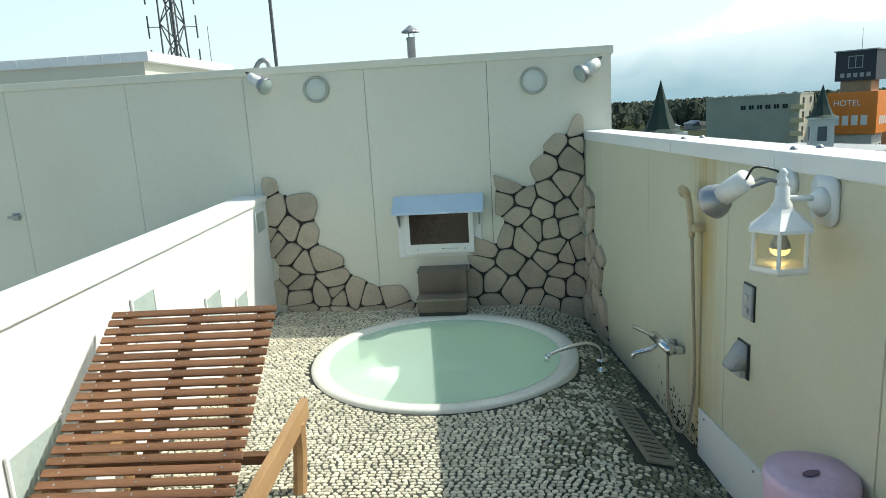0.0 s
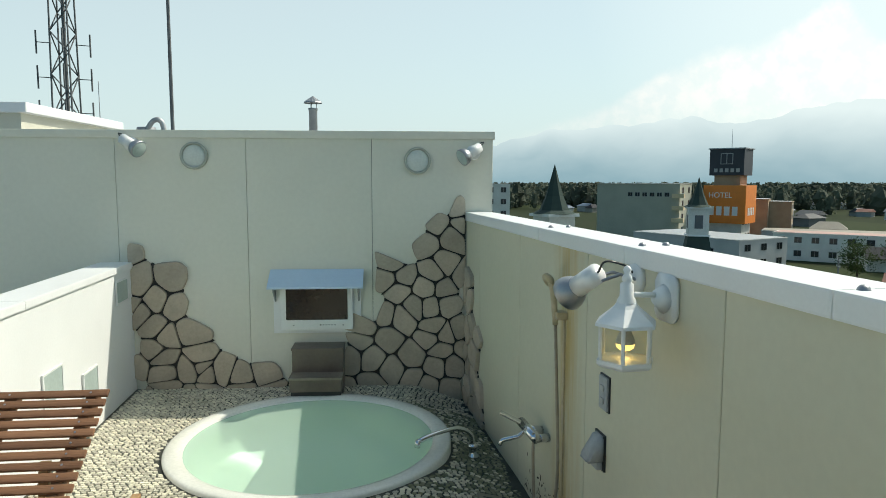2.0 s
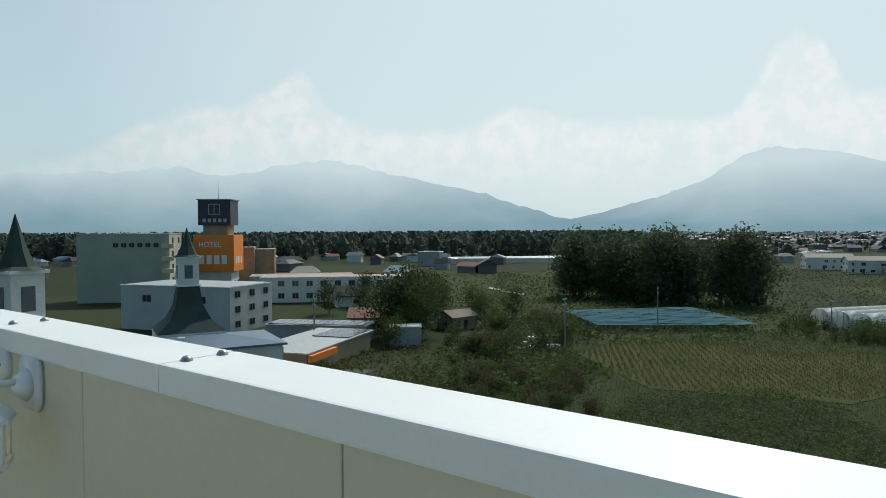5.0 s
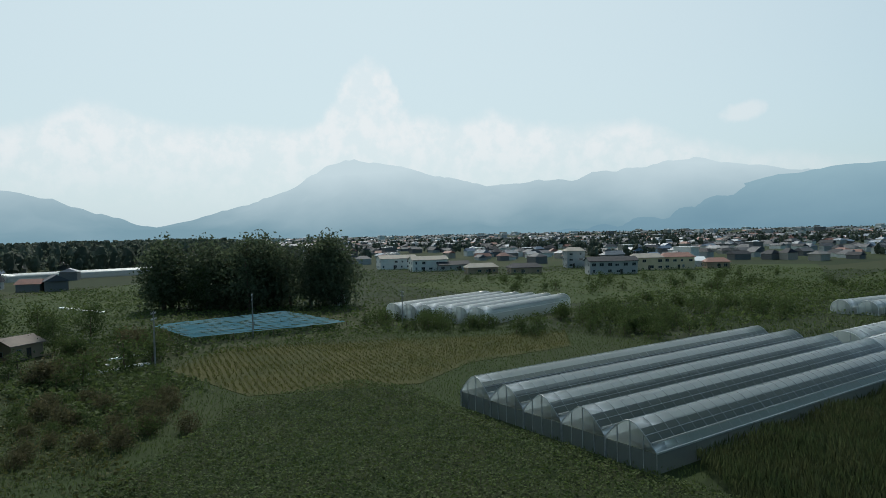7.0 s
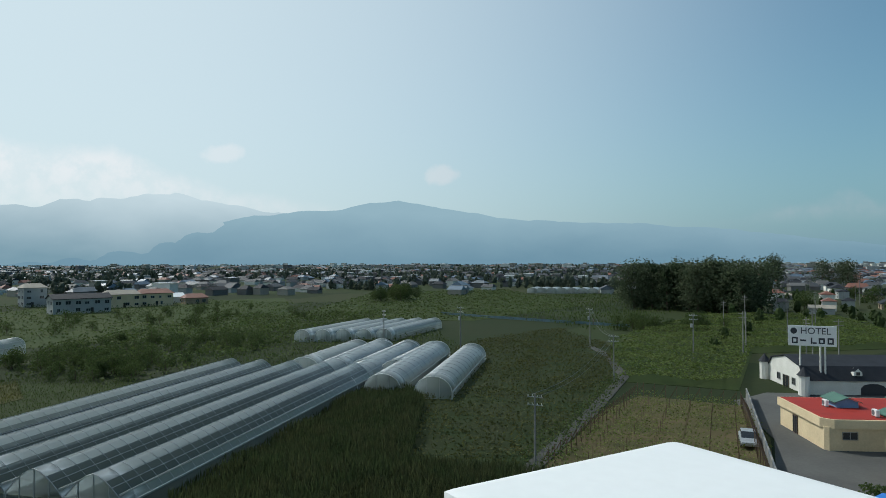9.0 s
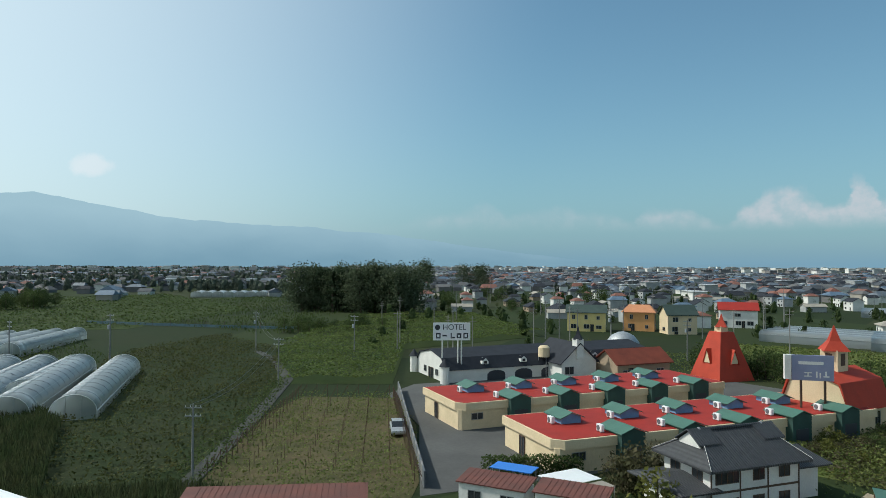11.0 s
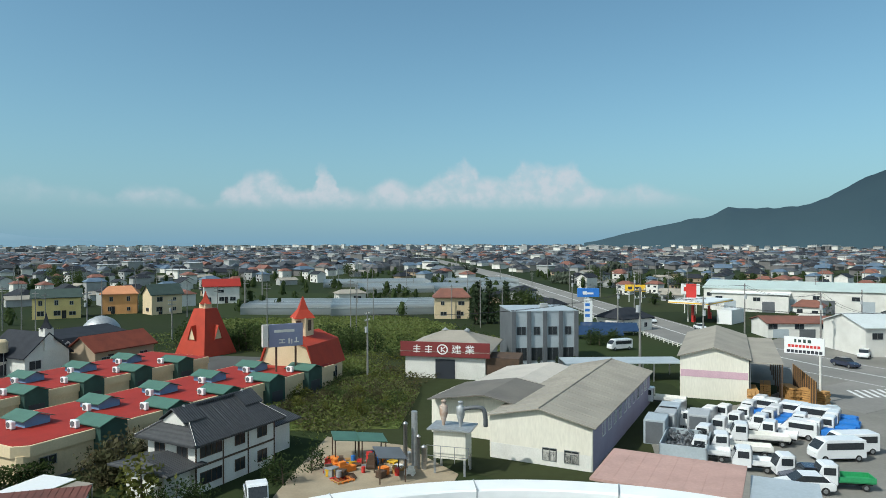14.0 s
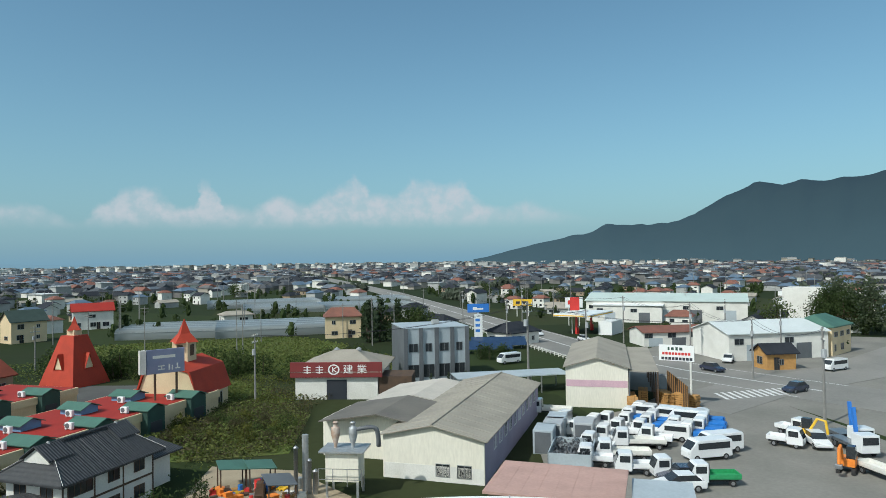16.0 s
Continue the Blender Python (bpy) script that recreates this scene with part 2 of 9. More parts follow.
SCREEN = mat("black glass screen", (0.012, 0.012, 0.014), (0.014, 0.014, 0.016), 0.14, bump=0.0)
GREYP = mat("grey plastic", (0.40, 0.42, 0.43), (0.36, 0.37, 0.38), 0.45, bump=0.03)
HOSE = mat("tan hose", (0.38, 0.33, 0.25), (0.30, 0.25, 0.18), 0.4, scale=30, bump=0.1)
LILAC = mat("lilac plastic", (0.62, 0.46, 0.62), (0.58, 0.42, 0.58), 0.35, bump=0.02)
GRATE = mat("brown grate", (0.27, 0.245, 0.18), (0.21, 0.19, 0.14), 0.6, scale=20, bump=0.1)
HOODM = mat("pale blue painted hood", (0.55, 0.68, 0.80), (0.50, 0.63, 0.76), 0.35, scale=3, bump=0.01, grain=0.02)
FROST = mat("frosted pane", (0.42, 0.50, 0.47), (0.36, 0.44, 0.41), 0.35, bump=0.02)
GLASS = clear("clear glass", (0.93, 0.95, 0.94), ior=1.45)
WATER = clear("milky green bath water", (0.82, 0.97, 0.89), 0.01, 0.64, (0.76, 0.96, 0.84))
# greyer, less clear copy of the vinyl for lower walls and one slope
VINYLD = clear("dark greenhouse side sheet", (0.55, 0.60, 0.60), 0.4, 0.55, (0.22, 0.25, 0.25), True)
VINYL = clear("greenhouse vinyl", (0.86, 0.90, 0.90), 0.3, 0.60, (0.55, 0.61, 0.62), True)


VINYLF = clear("clouded greenhouse vinyl", (0.86, 0.90, 0.90), 0.35, 0.42, (0.46, 0.50, 0.50), True)


def glowing(name, col, power):
    m = bpy.data.materials.new(name)
    m.use_nodes = True
    b = m.node_tree.nodes["Principled BSDF"]
    b.inputs["Base Color"].default_value = (*col, 1)
    b.inputs["Emission Color"].default_value = (*col, 1)
    b.inputs["Emission Strength"].default_value = power
    return m


BULB = glowing("lit bulb", (1.0, 0.72, 0.22), 1.6)

# ---- building helpers ----


def thing(name, label, category, m=None, group="", kind=""):
    ob = new(name)
    ob.empty_display_size = 0.1
    if m is not None:
        ob.matrix_world = m
    return tagged(ob, label, category, group, kind)


def to_mesh(name, bm, material, smooth=False):
    me = bpy.data.meshes.new(name)
    bm.to_mesh(me)
    bm.free()
    if smooth:
        for p in me.polygons:
            p.use_smooth = True
    for mm in (material if isinstance(material, (list, tuple)) else [material]):
        me.materials.append(mm)
    return me


def part(name, bm, material, parent, label="", smooth=False, m=None):
    ob = new(name, to_mesh(name, bm, material, smooth))
    ob.parent = parent
    if m is not None:
        ob.matrix_local = m
    return tagged(ob, label)


def solo(name, bm, material, label="", category="", kind="", group="", smooth=False, m=None):
    ob = new(name, to_mesh(name, bm, material, smooth))
    if m is not None:
        ob.matrix_world = m
    return tagged(ob, label, category, group, kind)


def bx(bm, x0, x1, y0, y1, z0, z1, m=None, mi=0):
    v = [bm.verts.new((x, y, z)) for z in (z0, z1) for x, y in ((x0, y0), (x1, y0), (x1, y1), (x0, y1))]
    if m is not None:
        for q in v:
            q.co = m @ q.co
    for f in ((3, 2, 1, 0), (4, 5, 6, 7), (0, 1, 5, 4), (1, 2, 6, 5), (2, 3, 7, 6), (3, 0, 4, 7)):
        bm.faces.new([v[i] for i in f]).material_index = mi
    return v


def box(x0, x1, y0, y1, z0, z1, bevel=0.0, seg=2):
    bm = bmesh.new()
    bx(bm, x0, x1, y0, y1, z0, z1)
    if bevel:
        bmesh.ops.bevel(bm, geom=bm.edges[:], offset=bevel, segments=seg, profile=0.7, affect="EDGES")
    return bm


def prism(bm, poly, z0, z1, m=None, mi=0):
    """A flat shape (x, y), anticlockwise, raised from z0 to z1."""
    a = [bm.verts.new((x, y, z0)) for x, y in poly]
    b = [bm.verts.new((x, y, z1)) for x, y in poly]
    if m is not None:
        for q in a + b:
            q.co = m @ q.co
    n = len(poly)
    bm.faces.new(a[::-1]).material_index = mi
    bm.faces.new(b).material_index = mi
    for i in range(n):
        bm.faces.new((a[i], a[(i + 1) % n], b[(i + 1) % n], b[i])).material_index = mi


def cyl(bm, p0, p1, r0, r1=None, n=10, mi=0, caps=True):
    p0, p1 = Vector(p0), Vector(p1)
    r1 = r0 if r1 is None else r1
    q = (p1 - p0).to_track_quat("Z", "Y")
    a, b = [], []
    for i in range(n):
        w = 2 * math.pi * i / n
        d = q @ Vector((math.cos(w), math.sin(w), 0))
        a.append(bm.verts.new(p0 + d * r0))
        b.append(bm.verts.new(p1 + d * max(r1, 1e-4)))
    for i in range(n):
        bm.faces.new((a[i], a[(i + 1) % n], b[(i + 1) % n], b[i])).material_index = mi
    if caps:
        bm.faces.new(a[::-1]).material_index = mi
        bm.faces.new(b).material_index = mi


def lathe(bm, profile, n=32, at=(0, 0, 0), close=False):
    """Turns (radius, z) pairs round the z axis."""
    rings = []
    for r, z in profile:
        if r < 1e-5:
            rings.append([bm.verts.new((at[0], at[1], at[2] + z))])
        else:
            rings.append([bm.verts.new((at[0] + r * math.cos(2 * math.pi * i / n), at[1] + r * math.sin(2 * math.pi * i / n), at[2] + z)) for i in range(n)])
    if close:
        rings.append(rings[0])
    for a, b in zip(rings, rings[1:]):
        for i in range(n):
            j = (i + 1) % n
            f = [a[i % len(a)], a[j % len(a)], b[j % len(b)], b[i % len(b)]]
            f = list(dict.fromkeys(f))
            if len(f) > 2:
                bm.faces.new(f)


def tube(bm, pts, r, n=8):
    """A bent pipe along points."""
    pts = [Vector(p) for p in pts]
    rings = []
    for i, p in enumerate(pts):
        d = (pts[min(i + 1, len(pts) - 1)] - pts[max(i - 1, 0)]).normalized()
        q = d.to_track_quat("Z", "Y")
        rings.append([bm.verts.new(p + q @ Vector((r * math.cos(2 * math.pi * k / n), r * math.sin(2 * math.pi * k / n), 0))) for k in range(n)])
    for a, b in zip(rings, rings[1:]):
        for k in range(n):
            bm.faces.new((a[k], a[(k + 1) % n], b[(k + 1) % n], b[k]))
    bm.faces.new(rings[0][::-1])
    bm.faces.new(rings[-1])


def curve_pts(ctrl, n=24):
    """A smooth line through control points."""
    c = [Vector(p) for p in ctrl]
    c = [2 * c[0] - c[1]] + c + [2 * c[-1] - c[-2]]
    out = []
    for i in range(1, len(c) - 2):
        for k in range(n // (len(c) - 3) + 1):
            s = k / (n // (len(c) - 3) + 1)
            p0, p1, p2, p3 = c[i - 1:i + 3]
            out.append(0.5 * (2 * p1 + (p2 - p0) * s + (2 * p0 - 5 * p1 + 4 * p2 - p3) * s * s + (3 * p1 - p0 - 3 * p2 + p3) * s ** 3))
    return out + [c[-2]]

# ---- roof terrace: floor at z 0, street at GROUND ----
GROUND = -17.9
FARY = 5.0
SLANT = 0.1136          # the right parapet opens out towards the viewer
RWX = 0.92             # its inner face at the far wall
RANG = math.degrees(math.atan(SLANT))


def rwall(y, off=0.0):
    return RWX + SLANT * (FARY - y) + off


def lwall(y):
    return -1.513 + 0.062 * (FARY - y)


# floor slab, the bath left open
BATHC, BATHR = Vector((-0.105, 3.93, 0)), 0.823


def floorz(x, y):
    """The floor falls towards the drain along the right parapet."""
    k = (x - 0.5) / (rwall(y) - 0.5)
    return -0.15 * min(1.0, max(0.0, k)) ** 1.2


bm = bmesh.new()
spokes = []
for i in range(64):
    a = 2 * math.pi * i / 64
    dx, dy = math.cos(a), math.sin(a)
    s = min([t for t in ((2.6 - BATHC.x) / dx if dx > 1e-6 else 99, (-2.0 - BATHC.x) / dx if dx < -1e-6 else 99,
                         (5.1 - BATHC.y) / dy if dy > 1e-6 else 99, (-0.6 - BATHC.y) / dy if dy < -1e-6 else 99)])
    row = []
    for k in range(13):
        d = (BATHR - 0.02) + (s - BATHR + 0.02) * k / 12
        x, y = BATHC.x + d * dx, BATHC.y + d * dy
        row.append(bm.verts.new((x, y, floorz(x, y))))
    spokes.append(row)
for a, b in zip(spokes, spokes[1:] + spokes[:1]):
    for k in range(12):
        bm.faces.new((a[k], a[k + 1], b[k + 1], b[k]))
FLOOR = solo("floor", bm, BED, "pebble-set terrace floor in dark mortar", "floor", "structure")

# far wall with panels
bm = box(-9.0, 1.112, FARY + 0.03, FARY + 0.25, -2.0, 1.86)
WALLN = solo("wall_north", bm, GROUT, "cream panelled wall with dark joints", "wall", "structure")
edges = [-8.97, -7.2, -6.3, -5.4, -4.45, -3.48, -2.51, -1.592, -0.678, 0.222, 1.112]
for a, b in zip(edges, edges[1:]):
    part("panel", box(a + 0.0015, b - 0.0015, FARY, FARY + 0.03, -2.0, 1.835, 0.0015, 1), PANELF, WALLN)
part("coping", box(-9.0, 1.125, FARY - 0.016, FARY + 0.27, 1.83, 1.888, 0.008), PANELF, WALLN)
bm = bmesh.new()
bx(bm, -22, 1.12, FARY + 0.25, 27, 0.9, 1.2)
solo("roof_north", bm, RUSTY, "grey flat roof behind the panelled wall", "roof", "structure")

STAINED = mat("ochre-stained cream panel", (0.62, 0.60, 0.465), (0.565, 0.545, 0.41), 0.6, scale=0.9, fine=30, bump=0.04, grain=0.02)
# an ochre streak runs down the panel behind the shower hose
_t = STAINED.node_tree
_co = next(n for n in _t.nodes if n.type == "TEX_COORD")
_sp = _t.nodes.new("ShaderNodeSeparateXYZ")
_t.links.new(_co.outputs["Object"], _sp.inputs[0])
_mp = _t.nodes.new("ShaderNodeMapping")
_mp.inputs["Scale"].default_value = (1, 14, 1.1)
_t.links.new(_co.outputs["Object"], _mp.inputs[0])
_nz = _t.nodes.new("ShaderNodeTexNoise")
_nz.inputs["Scale"].default_value, _nz.inputs["Detail"].default_value = 1.6, 4
_t.links.new(_mp.outputs[0], _nz.inputs["Vector"])
_ab = _t.nodes.new("ShaderNodeMath")
_ab.operation = "ADD"
_ab.inputs[1].default_value = 2.08
_t.links.new(_sp.outputs[1], _ab.inputs[0])
_sq = _t.nodes.new("ShaderNodeMath")
_sq.operation = "ABSOLUTE"
_t.links.new(_ab.outputs[0], _sq.inputs[0])
_ml = _t.nodes.new("ShaderNodeMapRange")
_ml.inputs[1].default_value, _ml.inputs[2].default_value = 0.20, 0.02
_t.links.new(_sq.outputs[0], _ml.inputs[0])
_mm = _t.nodes.new("ShaderNodeMath")
_mm.operation, _mm.use_clamp = "MULTIPLY", True
_t.links.new(_ml.outputs[0], _mm.inputs[0])
_nr = _t.nodes.new("ShaderNodeMapRange")
_nr.inputs[1].default_value, _nr.inputs[2].default_value = 0.3, 0.62
_t.links.new(_nz.outputs[0], _nr.inputs[0])
_t.links.new(_nr.outputs[0], _mm.inputs[1])
_sx = _t.nodes.new("ShaderNodeMix")
_sx.data_type = "RGBA"
_sx.inputs[7].default_value = (0.50, 0.37, 0.15, 1)
_t.links.new(_mm.outputs[0], _sx.inputs[0])
_hs = next(n for n in _t.nodes if n.type == "HUE_SAT")
_t.links.new(_hs.inputs["Color"].links[0].from_socket, _sx.inputs[6])
_t.links.new(_sx.outputs[2], _hs.inputs["Color"])

# right parapet, built along its own line
PAR = pose(RWX, FARY, 0, 0, 0, RANG)
PARL = 5.57
bm = box(0.03, 0.155, -PARL, 0.03, -2.0, 1.27)
WALLE = solo("wall_east", bm, GROUT, "cream rendered parapet wall with white coping", "wall", "structure", m=PAR)
cuts = [0.0, 0.42, 1.36, 2.30, 3.24, 4.19, PARL]
for a, b in zip(cuts, cuts[1:]):
    part("panel", box(0, 0.03, -b + 0.002, -a - 0.002, -2.0, 1.245, 0.002, 1), STAINED if a == 1.36 else PARW, WALLE)
for a, b in ((0, 1.7), (1.7, 2.65), (2.65, 3.63), (3.63, PARL + 0.02)):
    c = part("coping", box(-0.012, 0.184, -b + 0.001, -a - 0.001, 1.235, 1.30, 0.008), WHITEP, WALLE, "white painted metal coping")
    for x in (0.045, 0.135):
        if a:
            bm = bmesh.new()
            lathe(bm, [(0.014, 0), (0.012, 0.006), (0.007, 0.011), (0, 0.012)], 10, (x, -a - 0.02, 1.30))
            part("bolt", bm, STEEL, c, "", True)

# left parapet, lower
LPAR = pose(-1.513, FARY, 0, 0, 0, math.degrees(math.atan(0.062)))
bm = box(-0.19, 0, -5.38, 0, -2.0, 0.905)
WALLW = solo("wall_west", bm, WHITEP, "white rendered low parapet wall with small frosted openings", "wall", "structure", m=LPAR)
for a, b in ((0, 1.6), (1.6, 3.4), (3.4, 5.38)):
    part("coping", box(-0.215, 0.014, -b + 0.001, -a - 0.001, 0.90, 0.945, 0.008), WHITEP, WALLW)

# ---- parapet across the back, and the round wing below ----
bm = bmesh.new()
bx(bm, -4.0, 1.71, -0.51, -0.37, -0.2, 1.27)
WALLS = solo("wall_south", bm, CREAM, "cream rendered back parapet with white coping", "wall", "structure")
part("coping", box(-4.0, 1.745, -0.545, -0.345, 1.236, 1.301, 0.008), WHITEP, WALLS, "white painted metal coping")
WING = thing("round_wing", "lower round wing roof with white curved coping", "building", pose(-2.16, -5.58, 0))
n = 72
WR = 9.97
az = [radians(62 + 236 * i / n) for i in range(n + 1)]
for nm, prof, mm in (("coping", [(WR - 0.62, -4.3), (WR, -4.3), (WR, -4.0), (WR - 0.04, -3.97), (WR - 0.58, -3.99), (WR - 0.62, -4.03)], WHITEP), ("roof_deck", [(0.6, -4.75), (WR - 0.62, -4.75), (WR - 0.62, -4.4), (0.6, -4.4)], RUSTY), ("wall", [(WR - 0.5, GROUND), (WR - 0.2, GROUND), (WR - 0.2, -4.3), (WR - 0.5, -4.3)], CREAM)):
    bm = bmesh.new()
    rows = [[bm.verts.new((r * math.sin(a), min(r * math.cos(a), 4.9), z)) for r, z in prof] for a in az]
    for a, b in zip(rows, rows[1:]):
        for k in range(len(prof)):
            bm.faces.new((a[k], a[(k + 1) % len(prof)], b[(k + 1) % len(prof)], b[k]))
    bm.faces.new(rows[0][::-1])
    bm.faces.new(rows[-1])
    part(nm, bm, mm, WING)
for i in range(8, n - 8, 6):
    a = radians(62 + 236 * i / n)
    part("seam", box(-0.012, 0.012, WR - 0.63, WR + 0.005, -4.31, -3.962), RUSTY, WING, m=Matrix.Rotation(-a, 4, "Z"))

# ---- round bath ----
t = thing("bath", "round sunken bath with white rim", "bath", Matrix.Translation(BATHC))
bm = bmesh.new()
lathe(bm, [(BATHR, -0.16), (BATHR, 0.012), (BATHR - 0.007, 0.021), (BATHR - 0.02, 0.026), (BATHR - 0.065, 0.025), (BATHR - 0.10, 0.014), (BATHR - 0.125, -0.012), (BATHR - 0.14, -0.05)], 72)
part("rim", bm, ENAMEL, t, "smooth white enamel rim", True)
bm = bmesh.new()
lathe(bm, [(BATHR - 0.138, -0.04), (BATHR - 0.15, -0.12), (BATHR - 0.17, -0.24), (BATHR - 0.36, -0.26), (BATHR - 0.38, -0.50), (0, -0.55)], 56)
part("shell", bm, BATH, t, "mint green inner shell with a bench step", True)
bm = bmesh.new()
lathe(bm, [(BATHR - 0.108, 0.006), (0.3, 0.006), (0, 0.006)], 60)
solo("bath_water", bm, WATER, "still milky green bath water", "water", m=Matrix.Translation(BATHC))
t = thing("bath_spout", "chrome swivel spout on the bath deck", "tap", pose(0.84, 3.82, floorz(0.84, 3.82) - 0.005))
bm = bmesh.new()
lathe(bm, [(0, 0), (0.035, 0), (0.035, 0.02), (0.022, 0.03), (0.02, 0.06), (0.028, 0.065), (0.028, 0.085), (0, 0.09)], 16)
part("base", bm, CHROME, t, "", True)
bm = bmesh.new()
tube(bm, curve_pts([(0, 0, 0.07), (-0.015, -0.008, 0.15), (-0.10, -0.045, 0.20), (-0.24, -0.11, 0.19), (-0.325, -0.15, 0.17)], 16), 0.013, 10)
part("pipe", bm, CHROME, t, "", True)
bm = bmesh.new()
cyl(bm, (-0.325, -0.15, 0.175), (-0.33, -0.152, 0.135), 0.016, 0.016, 10)
part("outlet", bm, CHROME, t, "", True)

# ---- wooden water steps ----
t = thing("water_steps", "dark wet wooden stepped water outlet by the wall", "water outlet", pose(-0.171, 4.66, 0))
part("upper_box", box(-0.182, 0.182, 0.15, 0.335, 0.0, 0.322, 0.006), DARKWOOD, t)
part("lower_box", box(-0.182, 0.182, 0.012, 0.15, 0.055, 0.145, 0.006), DARKWOOD, t)
# black box stands in for the dark of the recess under the step
part("base", box(-0.175, 0.175, 0.024, 0.15, 0.0, 0.055, 0.003, 1), BLACK, t)
part("lip", box(-0.186, 0.186, 0.0, 0.158, 0.142, 0.160, 0.004), WETTOP, t, "pale wet wooden tread")
part("cover", box(-0.186, 0.186, 0.138, 0.335, 0.320, 0.336, 0.004), DARKWOOD, t)

# ---- television niche ----
t = thing("wall_television", "small television in white surround under a pale blue hood", "television", pose(-0.185, FARY, -0.076) @ Matrix.Diagonal((0.95, 1, 1, 1)))
part("surround", box(-0.335, 0.335, -0.022, -0.001, 0.485, 0.93, 0.004), WHITEP, t, "white surround board")
tvb = part("bezel", box(-0.275, 0.275, -0.055, -0.022, 0.515, 0.90, 0.006), WHITE, t, "white television bezel")
part("screen", box(-0.235, 0.235, -0.058, -0.053, 0.59, 0.885, 0.001, 1), SCREEN, tvb, "black glass screen")
for i in range(6):
    part("button", box(0.02 + 0.022 * i, 0.033 + 0.022 * i, -0.058, -0.054, 0.548, 0.556), BLACK if i == 0 else GREYP, tvb)
for x in (-0.18, 0.20):
    part("screw", box(x - 0.006, x + 0.006, -0.058, -0.054, 0.546, 0.554), STEEL, tvb)
bm = bmesh.new()
prism(bm, [(-0.005, 0.958), (-0.17, 0.850), (-0.17, 0.836), (-0.163, 0.836), (-0.163, 0.845), (-0.005, 0.946)], -0.355, 0.36, pose(0, 0, 0, 90, 0, 90))
part("hood", bm, HOODM, t, "sloping pale blue hood")
for x in (-0.325, 0.315):
    bm = bmesh.new()
    prism(bm, [(0, 0.94), (-0.14, 0.85), (-0.10, 0.80), (-0.02, 0.72), (0, 0.72)], x, x + 0.012, pose(0, 0, 0, 90, 0, 90))
    part("bracket", bm, RUSTY, t, "rusty side bracket")

# ---- lamps on the far wall ----


def spotlight(label, m, aim, at=(0, -0.13, 0)):
    t = thing("spotlight", label, "lamp", m, "spotlights")
    bm = bmesh.new()
    cyl(bm, (0, 0, 0), (0, -0.022, 0), 0.055, 0.05, 20)
    part("wall_plate", bm, WHITE, t, "", True)
    e = Vector(aim).normalized()
    c = Vector(at)
    bm = bmesh.new()
    tube(bm, [Vector((0.02, -0.02, 0)), Vector((0.03, -0.08, 0.02)), c + Vector((0.045, 0, 0))], 0.006, 6)
    tube(bm, [Vector((-0.02, -0.02, 0)), Vector((-0.03, -0.08, 0.02)), c + Vector((-0.045, 0, 0))], 0.006, 6)
    part("yoke", bm, STEEL, t)
    bm = bmesh.new()
    cyl(bm, c - e * 0.09, c + e * 0.02, 0.036, 0.038, 16)
    part("holder", bm, WHITE, t, "", True)
    q = e.to_track_quat("Z", "Y").to_matrix().to_4x4()
    bm = bmesh.new()
    lathe(bm, [(0.038, 0.0), (0.050, 0.012), (0.060, 0.035), (0.063, 0.058), (0.057, 0.064), (0.04, 0.03), (0, 0.02)], 22)
    part("reflector", bm, STEEL, t, "silver reflector lamp", True, Matrix.Translation(c + e * 0.02) @ q)
    bm = bmesh.new()
    lathe(bm, [(0, 0.074), (0.04, 0.070), (0.058, 0.062)], 20)
    part("lens", bm, FROST, t, "", True, Matrix.Translation(c + e * 0.02) @ q)
    bm = bmesh.new()
    tube(bm, curve_pts([(0.0, -0.02, 0.02), Vector((0.0, -0.05, 0.045)), c - e * 0.13 + Vector((0, 0, 0.02)), c - e * 0.09], 12), 0.004, 6)
    part("cable", bm, BLACK, t, "", True)
    return t


spotlight("white spotlight with reflector bulb on the panelled wall", pose(-1.47, FARY, 1.785), (0.72, -0.35, -0.42), (0.03, -0.09, -0.005))
spotlight("white spotlight with reflector bulb on the panelled wall", pose(0.965, FARY, 1.735), (-0.72, -0.35, -0.42), (-0.03, -0.09, -0.005))
spotlight("white spotlight with silver reflector above the shower", pose(rwall(2.28), 2.28, 1.195, 0, 0, RANG - 90), (-0.75, -0.35, -0.55), (-0.09, -0.17, -0.03))
for x, z in ((-1.039, 1.706), (0.557, 1.675)):
    t = thing("round_vent", "round frosted wall light with grey ring", "wall light", pose(x, FARY, z), "round wall lights")
    bm = bmesh.new()
    lathe(bm, [(0.078, 0.001), (0.098, 0.001), (0.098, 0.018), (0.09, 0.024), (0.08, 0.02)], 36, close=True)
    part("ring", bm, mat("grey green ring", (0.42, 0.44, 0.38), (0.36, 0.38, 0.32), 0.6, scale=12), t, "", True, pose(0, 0, 0, 90, 0, 0))
    bm = bmesh.new()
    lathe(bm, [(0.08, 0.008), (0.05, 0.02), (0, 0.024)], 30)
    part("diffuser", bm, mat("pale diffuser", (0.62, 0.66, 0.62), (0.56, 0.60, 0.57), 0.4), t, "", True, pose(0, 0, 0, 90, 0, 0))
t = thing("wall_hook", "small rusty bracket on the panelled wall", "bracket", pose(-3.555, FARY, 0.866))
part("plate", box(-0.03, 0.03, -0.01, 0.0, -0.03, 0.03), RUSTY, t)
part("arm", box(-0.045, 0.045, -0.05, -0.01, -0.012, 0.012), RUSTY, t)

